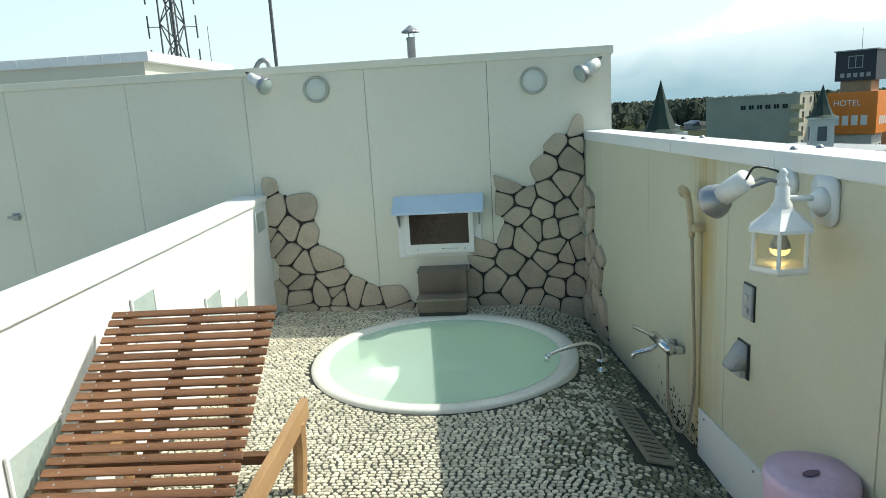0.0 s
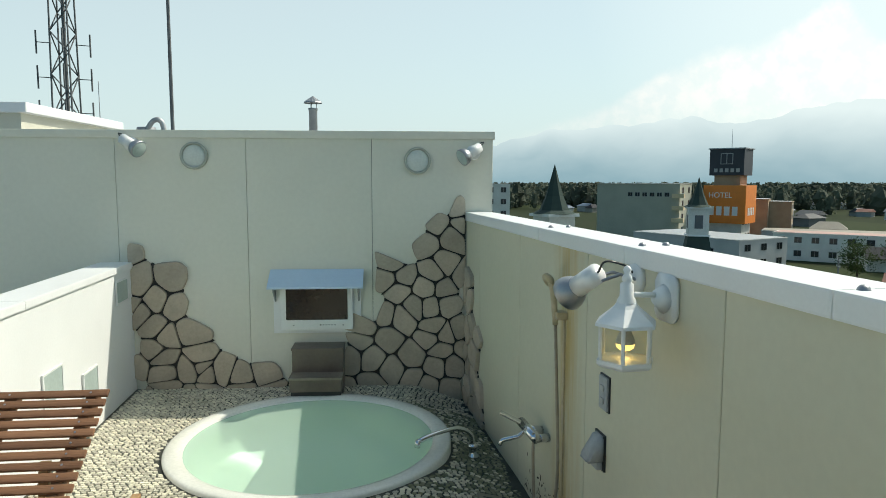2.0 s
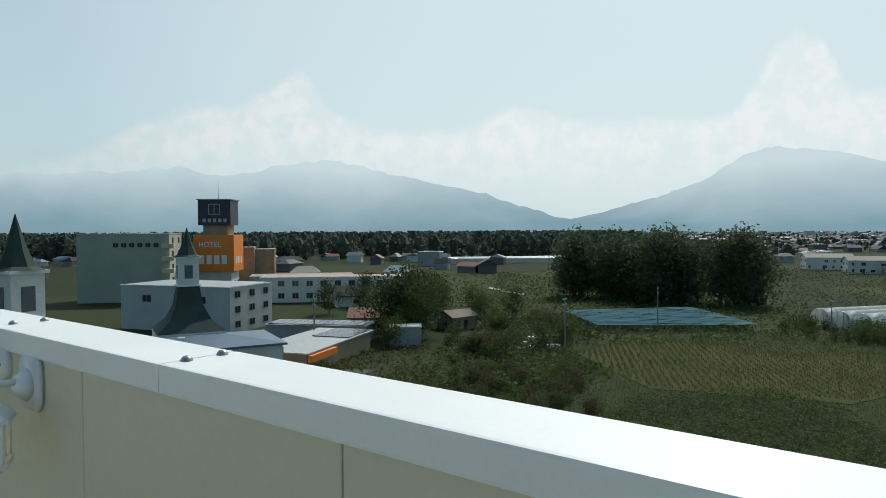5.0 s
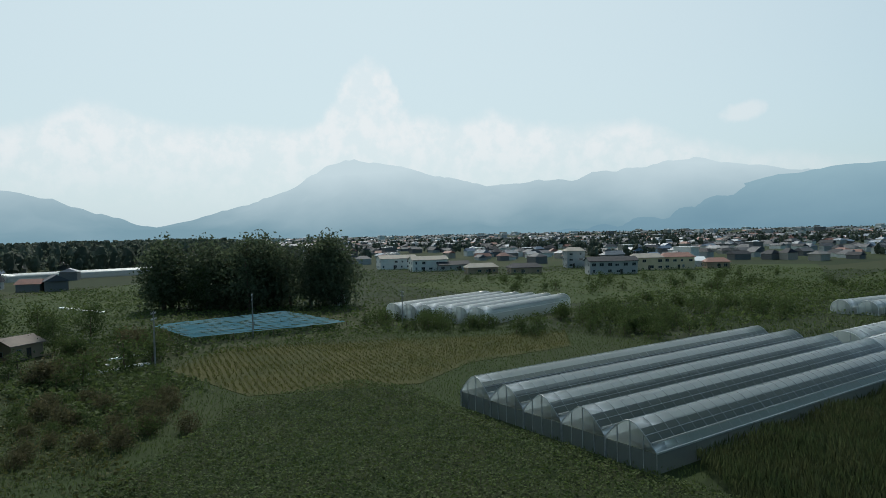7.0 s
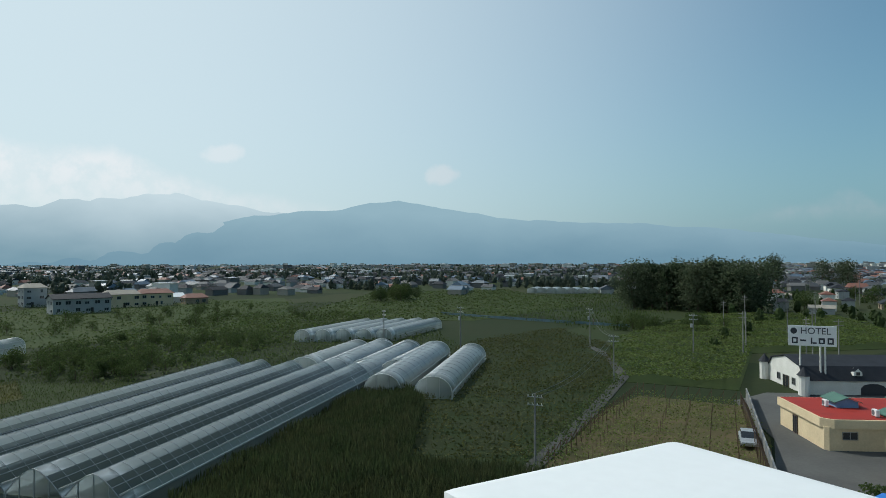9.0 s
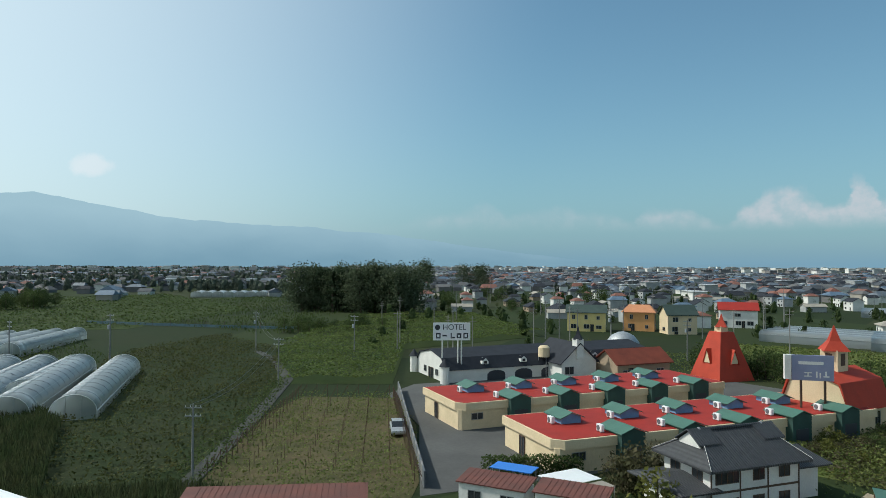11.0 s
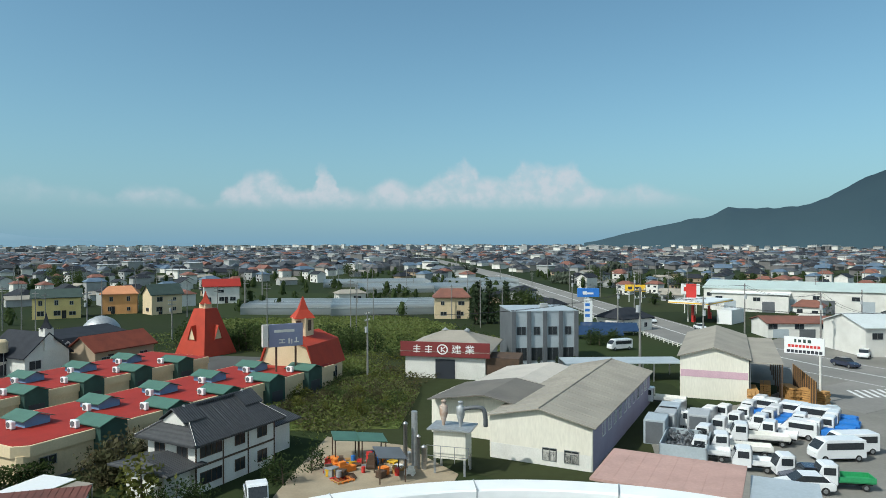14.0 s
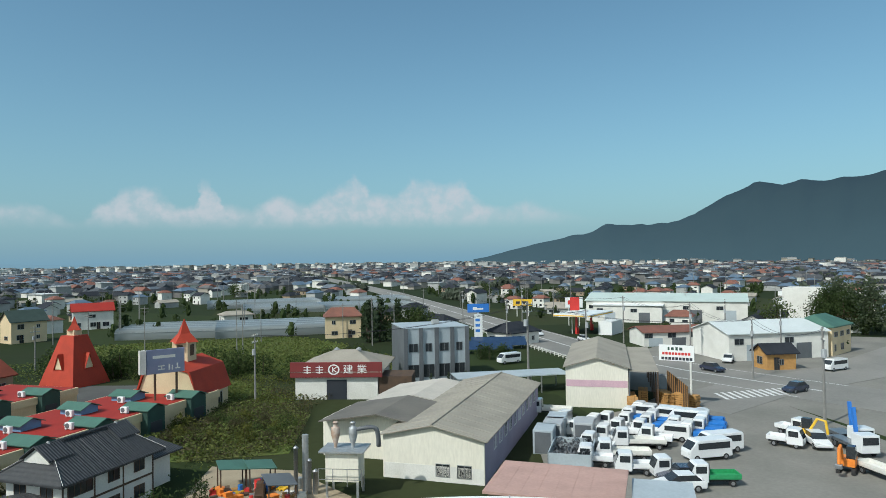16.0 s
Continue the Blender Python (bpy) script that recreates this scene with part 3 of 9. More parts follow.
# ---- lantern ----
t = thing("wall_lantern", "white six-sided carriage lantern with lit bulb", "lamp", pose(1.098, 2.02, -0.02, 0, 0, RANG))
off = 0.160
bm = bmesh.new()
prism(bm, [(-0.045, -0.075), (0.045, -0.075), (0.062, -0.05), (0.062, 0.05), (0.045, 0.075), (-0.045, 0.075), (-0.062, 0.05), (-0.062, -0.05)], 0, 0.022, pose(off, 0.03, 1.185, 0, -90, 0) @ pose(0, 0, 0, 0, 0, 90))
bmesh.ops.bevel(bm, geom=[e for e in bm.edges], offset=0.005, segments=2, affect="EDGES")
part("wall_plate", bm, WHITE, t, "", True)
bm = bmesh.new()
cyl(bm, (off - 0.02, 0.03, 1.185), (off - 0.055, 0.03, 1.19), 0.05, 0.02, 14)
part("boss", bm, WHITE, t, "", True)
bm = bmesh.new()
tube(bm, [(off - 0.05, 0.03, 1.195), (0.07, 0.01, 1.2), (0.0, 0, 1.205)], 0.009, 8)
part("arm", bm, WHITE, t, "", True)
bm = bmesh.new()
lathe(bm, [(0, 1.295), (0.008, 1.29), (0.013, 1.28), (0.008, 1.268), (0.014, 1.262), (0.016, 1.25), (0.012, 1.244), (0.02, 1.238), (0.021, 1.20), (0.028, 1.19), (0.03, 1.18)], 16)
part("finial", bm, WHITE, t, "turned white finial", True)
bm = bmesh.new()
lathe(bm, [(0.028, 1.185), (0.045, 1.165), (0.075, 1.14), (0.098, 1.122), (0.10, 1.112), (0.086, 1.110), (0, 1.115)], 6)
part("roof", bm, WHITE, t, "white faceted lantern roof")
bm = bmesh.new()
lathe(bm, [(0, 0.985), (0.080, 0.985), (0.092, 0.995), (0.092, 1.008), (0, 1.008)], 6)
part("base", bm, WHITE, t)
for k in range(6):
    a = math.pi / 3 * k
    x, y = 0.08 * math.cos(a), 0.08 * math.sin(a)
    bm = bmesh.new()
    cyl(bm, (x, y, 1.005), (x * 1.02, y * 1.02, 1.114), 0.006, 0.006, 6)
    part("post", bm, WHITE, t)
    b = a + math.pi / 3
    bm = bmesh.new()
    bm.faces.new([bm.verts.new(q) for q in ((x * 0.97, y * 0.97, 1.008), (0.0776 * math.cos(b), 0.0776 * math.sin(b), 1.008), (0.0776 * math.cos(b), 0.0776 * math.sin(b), 1.112), (x * 0.97, y * 0.97, 1.112))])
    part("pane", bm, clear("faintly amber pane", (0.96, 0.92, 0.82)), t)
bm = bmesh.new()
lathe(bm, [(0.012, 1.112), (0.014, 1.10), (0.028, 1.065), (0.029, 1.055), (0, 1.056)], 16)
sk = part("bulb_neck", bm, GREYP, t, "grey bulb neck", True)
bm = bmesh.new()
lathe(bm, [(0.029, 1.055), (0.026, 1.042), (0.016, 1.034), (0, 1.031)], 16)
part("bulb", bm, BULB, t, "glowing warm bulb", True)
lamp = new("lantern_light", bpy.data.lights.new("lantern_light", "POINT"))
lamp.data.energy, lamp.data.color, lamp.data.shadow_soft_size = 0.03, (1, 0.75, 0.35), 0.02
lamp.matrix_world = pose(1.098, 2.02, 1.002)

# ---- shower ----


def onwall(y, z, out=0.0):
    """A place on the right parapet's inner face, local x into the wall."""
    return pose(rwall(y) - out, y, z, 0, 0, RANG)


t = thing("hand_shower", "yellowed hand shower on a wall clip with tan hose", "shower", onwall(2.96, -0.01))
part("clip", box(-0.05, 0.0, -0.035, 0.03, 0.925, 0.96, 0.006), mat("yellowed plastic", (0.55, 0.46, 0.30), (0.46, 0.37, 0.22), 0.4, scale=20), t)
YEL = MATS["yellowed plastic"]
bm = bmesh.new()
tube(bm, curve_pts([(-0.045, 0.0, 0.90), (-0.05, 0.01, 1.0), (-0.055, 0.02, 1.06), (-0.06, 0.03, 1.09)], 10), 0.014, 10)
part("handle", bm, YEL, t, "", True)
bm = bmesh.new()
lathe(bm, [(0, 0.012), (0.02, 0.01), (0.033, 0), (0.033, -0.012), (0, -0.014)], 16)
part("head", bm, YEL, t, "", True, pose(-0.065, 0.035, 1.10, 0, 65, 20))
bm = bmesh.new()
tube(bm, curve_pts([(-0.045, 0.0, 0.90), (-0.035, -0.005, 0.6), (-0.03, -0.02, 0.22), (-0.05, 0.0, 0.0), (-0.07, 0.06, -0.05), (-0.09, 0.12, 0.02), (-0.09, 0.15, 0.22), (-0.085, 0.165, 0.34)], 40), 0.0075, 8)
part("hose", bm, HOSE, t, "tan ribbed hose", True)
part("rail", box(-0.006, 0.0, -0.012, 0.012, 0.1, 0.92), YEL, t)
t = thing("shower_mixer", "chrome thermostatic mixer tap on the parapet", "tap", onwall(3.20, -0.045))
for y, z in ((0.04, 0.35), (-0.06, 0.34)):
    bm = bmesh.new()
    cyl(bm, (0, y, 0.34), (-0.075, y, z), 0.022, 0.018, 12)
    part("inlet", bm, CHROME, t, "", True)
bm = bmesh.new()
cyl(bm, (-0.075, -0.09, 0.35), (-0.085, 0.12, 0.36), 0.024, 0.024, 14)
part("body", bm, CHROME, t, "", True)
part("lever", box(-0.02, 0.02, -0.012, 0.10, -0.006, 0.006, 0.004), CHROME, t, m=pose(-0.13, 0.02, 0.40, 25, 0, 70))
bm = bmesh.new()
tube(bm, [(-0.085, 0.05, 0.34), (-0.12, 0.055, 0.31), (-0.20, 0.06, 0.295), (-0.215, 0.062, 0.27)], 0.012, 8)
part("spout", bm, CHROME, t, "", True)
t = thing("outlet_plate", "grey switch plate on the parapet", "switch", onwall(2.515, 0.718))
part("plate", box(-0.014, 0.0, -0.036, 0.036, -0.065, 0.065, 0.005), GREYP, t)
part("gasket", box(-0.006, 0.0, -0.042, 0.042, -0.07, 0.07), BLACK, t)
for z in (-0.03, 0.02):
    part("button", box(-0.02, -0.014, -0.014, 0.014, z - 0.012, z + 0.012, 0.002, 1), mat("pale grey plastic", (0.5, 0.5, 0.48), None, 0.4), t)
t = thing("socket_cover", "grey hooded weatherproof socket on the parapet", "socket", onwall(2.545, 0.49))
part("gasket", box(-0.008, 0.0, -0.045, 0.045, -0.085, 0.06), BLACK, t)
bm = bmesh.new()
prism(bm, [(0, 0.055), (-0.02, 0.055), (-0.075, -0.035), (-0.075, -0.05), (0, -0.05)], -0.04, 0.04, pose(0, 0, 0, 90, 0, 0))
bmesh.ops.bevel(bm, geom=bm.edges[:], offset=0.008, segments=2, affect="EDGES")
part("hood", bm, GREYP, t, "", True)
part("outlet", box(-0.03, 0, -0.03, 0.03, -0.08, -0.05), GREYP, t)
t = thing("access_panel", "white access panel low on the parapet", "panel", onwall(2.42, 0))
part("sheet", box(-0.012, -0.001, -0.52, 0.515, -0.16, 0.093, 0.002, 1), WHITEP, t)
for y in (-0.45, 0.0, 0.45):
    bm = bmesh.new()
    cyl(bm, (-0.012, y, 0.065), (-0.016, y, 0.065), 0.006, 0.006, 8)
    part("screw", bm, STEEL, t)
t = thing("floor_drain", "brown slotted floor drain grate", "drain", pose(0.90, 3.03, floorz(0.90, 3.03), 0, 0, RANG) @ pose(0, 0, 0, 0, 15, 0))
part("frame", box(-0.068, 0.068, -0.30, 0.30, 0.0, 0.014, 0.003, 1), GRATE, t)
for i in range(12):
    part("slot", box(-0.045, 0.045, -0.258 + 0.046 * i, -0.250 + 0.046 * i, 0.0145, 0.0165), BLACK, t)
for dx, dy, z, s in ((0, 0, -0.117, 1.0), (-0.05, -0.22, -0.105, 0.92)):
    t = thing("bath_stool", "lilac plastic bath stool with slotted top", "stool", pose(1.155 + dx, 1.87 + dy, z - 0.025, 0, 0, 20) @ Matrix.Diagonal((s, s, s * 1.27, 1)), "bath stools")
    bm = bmesh.new()
    lathe(bm, [(0.13, 0), (0.137, 0.02), (0.125, 0.2), (0.128, 0.36), (0.133, 0.395), (0.125, 0.415), (0.06, 0.41), (0, 0.405)], 30)
    part("body", bm, LILAC, t, "", True)
    bm = bmesh.new()
    lathe(bm, [(0, 0.412), (0.03, 0.412), (0.03, 0.409)], 18)
    bmesh.ops.scale(bm, vec=(1, 0.45, 1), verts=bm.verts[:])
    part("slot", bm, mat("dark lilac hollow", (0.16, 0.10, 0.16), None, 0.6), t)

# ---- sun lounger ----
t = thing("sun_lounger", "reddish slatted wooden sun lounger with raised back", "lounger", pose(-0.925, 1.77, -0.03, 0, 0, 2))
tilt = math.degrees(math.atan2(0.42, 0.635))
for i in range(20):
    s = 0.012 + 0.0415 * i
    bm = box(-0.33, 0.33, -0.0142, 0.0142, -0.0055, 0.0055, 0.004, 2)
    sl = part("slat", bm, TEAK, t, m=pose(0, s * math.cos(radians(tilt)), 0.365 + s * math.sin(radians(tilt)), tilt, 0, 0))
    for x in (-0.27, 0.0, 0.27):
        bm = bmesh.new()
        cyl(bm, (x, 0, 0.0048), (x, 0, 0.0065), 0.004, 0.004, 6)
        part("screw", bm, STEEL, sl)
for x in (-0.27, 0.0, 0.27):
    part("back_rail", box(x - 0.018, x + 0.018, 0, 0.82, -0.05, -0.008, 0.004), TEAK, t, m=pose(0, 0, 0.365, tilt, 0, 0))
for i in range(30):
    part("slat", box(-0.33, 0.33, -0.0142 - 0.0415 * i - 0.03, 0.0142 - 0.0415 * i - 0.03, 0.338, 0.352, 0.004, 2), TEAK, t)
for sx in (-1, 1):
    part("side_rail", box(sx * 0.362 - 0.016, sx * 0.362 + 0.016, -1.35, 0.80, 0.285, 0.37, 0.006), TEAKY, t, "worn yellowish side rail")
    for y, k in ((0.68, -1), (-1.2, -1)):
        bm = bmesh.new()
        tube(bm, [(sx * 0.362, y, 0.31), (sx * 0.360, y + 0.01 * k, 0.18), (sx * 0.355, y + 0.05 * k, 0.03)], 0.03, 8)
        part("leg", bm, TEAKY, t)
part("cross_bar", box(-0.37, 0.37, 0.36, 0.40, 0.31, 0.345, 0.004), TEAK, t)
part("cross_bar", box(-0.37, 0.37, -0.9, -0.86, 0.30, 0.335, 0.004), TEAK, t)
for sx in (-0.2, 0.2):
    part("prop", box(sx - 0.015, sx + 0.015, -0.012, 0.012, 0, 0.32), TEAKY, t, m=pose(0, 0.42, 0.33, -8, 0, 0))

# frosted openings low in the left parapet
for y0, y1, z0, z1 in ((1.80, 2.10, 0.33, 0.50), (2.72, 2.94, 0.56, 0.75), (3.55, 3.78, 0.36, 0.52), (4.05, 4.27, 0.22, 0.38), (4.66, 4.89, 0.70, 0.84)):
    yy = (y0 + y1) / 2
    w = thing("window_vent", "small frosted opening in the white parapet", "window", pose(lwall(yy), yy, 0, 0, 0, RANG * 0.74), "parapet openings", "structure")
    part("pane", box(0.001, 0.006, -(y1 - y0) / 2, (y1 - y0) / 2, z0, z1), FROST, w)
    for a in ((-(y1 - y0) / 2 - 0.012, -(y1 - y0) / 2, z0 - 0.012, z1 + 0.012), ((y1 - y0) / 2, (y1 - y0) / 2 + 0.012, z0 - 0.012, z1 + 0.012), (-(y1 - y0) / 2, (y1 - y0) / 2, z1, z1 + 0.012), (-(y1 - y0) / 2, (y1 - y0) / 2, z0 - 0.012, z0)):
        part("trim", box(0.001, 0.010, a[0], a[1], a[2], a[3]), WHITEP, w)

# ---- on the roof behind the far wall ----
MASTM = mat("dark weathered mast steel", (0.13, 0.14, 0.145), (0.10, 0.105, 0.11), 0.6, scale=2)
t = thing("lattice_mast", "tall grey steel lattice telecom mast with antennas", "mast", pose(-29.0, 63.0, GROUND))
H = 44.0
for k in range(4):
    a = math.pi / 4 + k * math.pi / 2
    bm = bmesh.new()
    cyl(bm, (1.5 * math.cos(a), 1.5 * math.sin(a), 0), (0.95 * math.cos(a), 0.95 * math.sin(a), H), 0.09, 0.07, 6)
    part("leg", bm, MASTM, t)
for j in range(16):
    z0, z1 = 14 + j * 1.85, 14 + (j + 1) * 1.85
    for k in range(4):
        a, b = math.pi / 4 + k * math.pi / 2, math.pi / 4 + (k + 1) * math.pi / 2
        r0, r1 = 1.5 - 0.55 * z0 / H, 1.5 - 0.55 * z1 / H
        if (j + k) % 2:
            a, b = b, a
        bm = bmesh.new()
        cyl(bm, (r0 * math.cos(a), r0 * math.sin(a), z0), (r1 * math.cos(b), r1 * math.sin(b), z1), 0.06, 0.06, 5)
        part("brace", bm, MASTM, t)
bm = bmesh.new()
cyl(bm, (0.1, 0, 0), (0.1, 0, H), 0.16, 0.16, 8)
part("cable_run", bm, MASTM, t)
for z in (22.5, 25.5, 28.5, 31.5):
    for k in range(4):
        a = k * math.pi / 2 + 0.4
        bm = bmesh.new()
        cyl(bm, (2.1 * math.cos(a), 2.1 * math.sin(a), z - 1.0), (2.1 * math.cos(a), 2.1 * math.sin(a), z + 1.0), 0.08, 0.08, 6)
        an = part("antenna", bm, MASTM, t)
        bm = bmesh.new()
        cyl(bm, (0.9 * math.cos(a), 0.9 * math.sin(a), z), (2.1 * math.cos(a), 2.1 * math.sin(a), z), 0.04, 0.04, 5)
        part("bracket", bm, MASTM, an)
bm = bmesh.new()
cyl(bm, (-7.2, 23.7, 1.2), (-7.2, 23.7, 12), 0.07, 0.045, 8)
solo("flag_pole", bm, MASTM, "thin dark metal pole on the roof", "pole")
bm = bmesh.new()
cyl(bm, (-7.0, 17.6, 1.2), (-7.0, 17.6, 4.0), 0.015, 0.01, 6)
solo("lightning_rod", bm, STEEL, "thin lightning rod on the roof", "rod")
t = thing("flue", "galvanised flue pipe with conical cap", "flue", pose(-2.0, 19.87, 1.2))
bm = bmesh.new()
lathe(bm, [(0.12, 0), (0.12, 2.35), (0.135, 2.36), (0.135, 2.42), (0.115, 2.42), (0.115, 2.3)], 16)
part("pipe", bm, RUSTY, t, "", True)
bm = bmesh.new()
lathe(bm, [(0.27, 2.56), (0.25, 2.6), (0.02, 2.76), (0, 2.76)], 16)
part("cap", bm, STEEL, t)
for a in (0, 2.1, 4.2):
    bm = bmesh.new()
    cyl(bm, (0.1 * math.cos(a), 0.1 * math.sin(a), 2.4), (0.1 * math.cos(a), 0.1 * math.sin(a), 2.62), 0.01, 0.01, 5)
    part("stay", bm, STEEL, t)
t = thing("cooling_tank", "grey round roof tank with bent pipe", "tank", pose(-6.35, 18.9, 0.55))
bm = bmesh.new()
lathe(bm, [(0, 0), (0.42, 0), (0.42, 2.25), (0.38, 2.3), (0.26, 2.32), (0.24, 2.42), (0, 2.43)], 22)
part("drum", bm, STEEL, t, "", True)
bm = bmesh.new()
tube(bm, curve_pts([(0.1, -0.2, 2.35), (0.25, -0.25, 2.55), (0.42, -0.25, 2.6), (0.52, -0.2, 2.4), (0.55, -0.2, 1.6)], 16), 0.07, 8)
part("pipe", bm, RUSTY, t, "", True)
t = thing("plant_room", "low plant room with ribbed metal roof edge", "plant room", pose(0, 0, 0))
part("wall", box(-20, -6.2, 12.5, 16.5, 1.2, 2.72), CREAM, t)
part("roof_edge", box(-20.1, -6.05, 12.4, 16.6, 2.72, 2.90, 0.01, 1), WHITEP, t)
for i in range(40):
    part("rib", box(-19.9 + 0.34 * i, -19.84 + 0.34 * i, 12.38, 12.4, 2.74, 2.88), WHITEP, t)

# ---- hotel body under the terrace ----
t = thing("hotel_building", "cream hotel building under the terrace", "building")
bm = bmesh.new()
prism(bm, [(-9, 5.25), (-9, -0.5), (1.68, -0.5), (1.12, 5.25)], GROUND, -0.62)
part("wall", bm, CREAM, t)
for k in range(5):
    for i in range(4):
        part("window", box(-7.5 + 2.3 * i, -6.3 + 2.3 * i, -0.53, -0.49, GROUND + 1.0 + 3.3 * k, GROUND + 2.6 + 3.3 * k), SCREEN, t)

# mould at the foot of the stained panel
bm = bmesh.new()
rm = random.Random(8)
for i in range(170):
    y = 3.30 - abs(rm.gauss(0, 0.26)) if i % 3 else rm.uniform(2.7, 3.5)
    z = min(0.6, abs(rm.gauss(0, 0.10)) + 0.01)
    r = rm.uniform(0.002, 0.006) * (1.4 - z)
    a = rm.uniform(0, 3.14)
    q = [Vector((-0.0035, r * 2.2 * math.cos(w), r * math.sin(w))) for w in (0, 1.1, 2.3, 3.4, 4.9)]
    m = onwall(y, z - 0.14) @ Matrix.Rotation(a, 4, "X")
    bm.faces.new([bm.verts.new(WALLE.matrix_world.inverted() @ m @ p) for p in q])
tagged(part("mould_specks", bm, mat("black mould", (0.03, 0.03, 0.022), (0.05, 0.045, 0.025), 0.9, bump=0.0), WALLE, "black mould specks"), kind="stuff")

# ---- ground, fields and roads ----
G = GROUND
U, V = Vector((-0.6, -0.8, 0)), Vector((0.8, -0.6, 0))     # the street grid south of the hotel
SOIL = mat("grassy ground", (0.026, 0.038, 0.014), (0.038, 0.040, 0.020), 0.95, scale=0.05, fine=1.2, bump=0.3, spec=0.1)
# plots of grass, weeds and tilled earth over the plain
_t = SOIL.node_tree
_v = _t.nodes.new("ShaderNodeTexVoronoi")
_v.inputs["Scale"].default_value = 0.024
_g = _t.nodes.new("ShaderNodeTexCoord")
_m = _t.nodes.new("ShaderNodeMapping")
_m.inputs["Rotation"].default_value, _m.inputs["Scale"].default_value = (0, 0, 0.93), (1.0, 0.55, 1.0)
_t.links.new(_g.outputs["Object"], _m.inputs[0])
_t.links.new(_m.outputs[0], _v.inputs["Vector"])
_s = _t.nodes.new("ShaderNodeSeparateColor")
_t.links.new(_v.outputs["Color"], _s.inputs[0])
_r = _t.nodes.new("ShaderNodeValToRGB")
for pos, c in ((0.0, (0.018, 0.030, 0.011, 1)), (0.45, (0.032, 0.048, 0.016, 1)), (0.75, (0.042, 0.050, 0.020, 1))):
    e = _r.color_ramp.elements.new(pos)
    e.color = c
_r.color_ramp.elements[-1].color = (0.055, 0.046, 0.028, 1)
_r.color_ramp.interpolation = "CONSTANT"
_t.links.new(_s.outputs[0], _r.inputs[0])
_x = _t.nodes.new("ShaderNodeMix")
_x.data_type = "RGBA"
_x.inputs[0].default_value = 0.6
_hs = next(n for n in _t.nodes if n.type == "HUE_SAT")
_old = _hs.inputs["Color"].links[0].from_socket
_t.links.new(_old, _x.inputs[6])
_t.links.new(_r.outputs[0], _x.inputs[7])
_t.links.new(_x.outputs[2], _hs.inputs["Color"])
# kept dark: the shadow over the motel forecourt is in this colour
ASPHALT = mat("worn asphalt", (0.105, 0.105, 0.10), (0.075, 0.075, 0.072), 0.9, scale=0.15, fine=3, bump=0.2, spec=0.2)
ROADM = mat("road asphalt", (0.25, 0.24, 0.22), (0.20, 0.195, 0.18), 0.9, scale=0.1, fine=3, bump=0.1, spec=0.2)
LINE = mat("road paint", (0.70, 0.70, 0.68), (0.55, 0.55, 0.53), 0.7, scale=2, fine=9, bump=0.0)
YARD = mat("pale dirt yard", (0.36, 0.30, 0.21), (0.28, 0.23, 0.16), 0.95, scale=0.4, fine=5, bump=0.2, spec=0.1)
DRYGRASS = mat("dry grass field", (0.105, 0.085, 0.045), (0.07, 0.07, 0.03), 0.95, scale=0.25, fine=4, bump=0.3, spec=0.1)
GRASS = mat("mown grass", (0.036, 0.056, 0.017), (0.048, 0.062, 0.02), 0.95, scale=0.08, fine=3, bump=0.3, spec=0.1)
# crop soil darkened: the shade under the plants is in its colour
CROP = mat("green crop soil", (0.022, 0.036, 0.012), (0.030, 0.037, 0.016), 0.95, scale=0.2, fine=3, bump=0.3, spec=0.1)
RICE = mat("ripening crop soil", (0.065, 0.062, 0.022), (0.045, 0.052, 0.018), 0.95, scale=0.15, fine=3, bump=0.3, spec=0.1)


def leafmat(name, a, b, isl=0.35):
    """Leaves that let some light through."""
    if name in MATS:
        return MATS[name]
    m = mat(name, a, b, 0.75, scale=0.4, fine=3, bump=0.0, spec=0.15, island=isl)
    t = m.node_tree
    b, out = t.nodes["Principled BSDF"], t.nodes["Material Output"]
    tl = t.nodes.new("ShaderNodeBsdfTranslucent")
    t.links.new(b.inputs["Base Color"].links[0].from_socket, tl.inputs[0])
    ms = t.nodes.new("ShaderNodeMixShader")
    ms.inputs[0].default_value = 0.4
    t.links.new(b.outputs[0], ms.inputs[1])
    t.links.new(tl.outputs[0], ms.inputs[2])
    t.links.new(ms.outputs[0], out.inputs[0])
    return m


LEAF = leafmat("dark broad foliage", (0.042, 0.066, 0.022), (0.062, 0.088, 0.03))
LEAF2 = leafmat("mid green foliage", (0.062, 0.092, 0.028), (0.085, 0.11, 0.038))
# brighter copy of the mid green: southern sunlight is put into the colour
LEAF5 = leafmat("sunlit grass blades", (0.13, 0.17, 0.045), (0.15, 0.16, 0.055))
LEAF3 = leafmat("yellowish foliage", (0.13, 0.13, 0.03), (0.09, 0.11, 0.03))
LEAF4 = leafmat("reddish foliage", (0.10, 0.085, 0.045), (0.08, 0.09, 0.04))
CONIFER = leafmat("dark conifer foliage", (0.046, 0.070, 0.036), (0.060, 0.082, 0.042))
BARK = mat("brown bark", (0.10, 0.075, 0.05), (0.07, 0.05, 0.035), 0.9, scale=3, fine=20, bump=0.4)

bm = bmesh.new()
lathe(bm, [(r, 0) for r in (0, 60, 120, 200, 320, 500, 900, 1800, 3000, 4900)], 64, (0, 0, G))
solo("ground", bm, SOIL, "flat grassy plain with dry patches reaching the horizon", "ground", "structure")


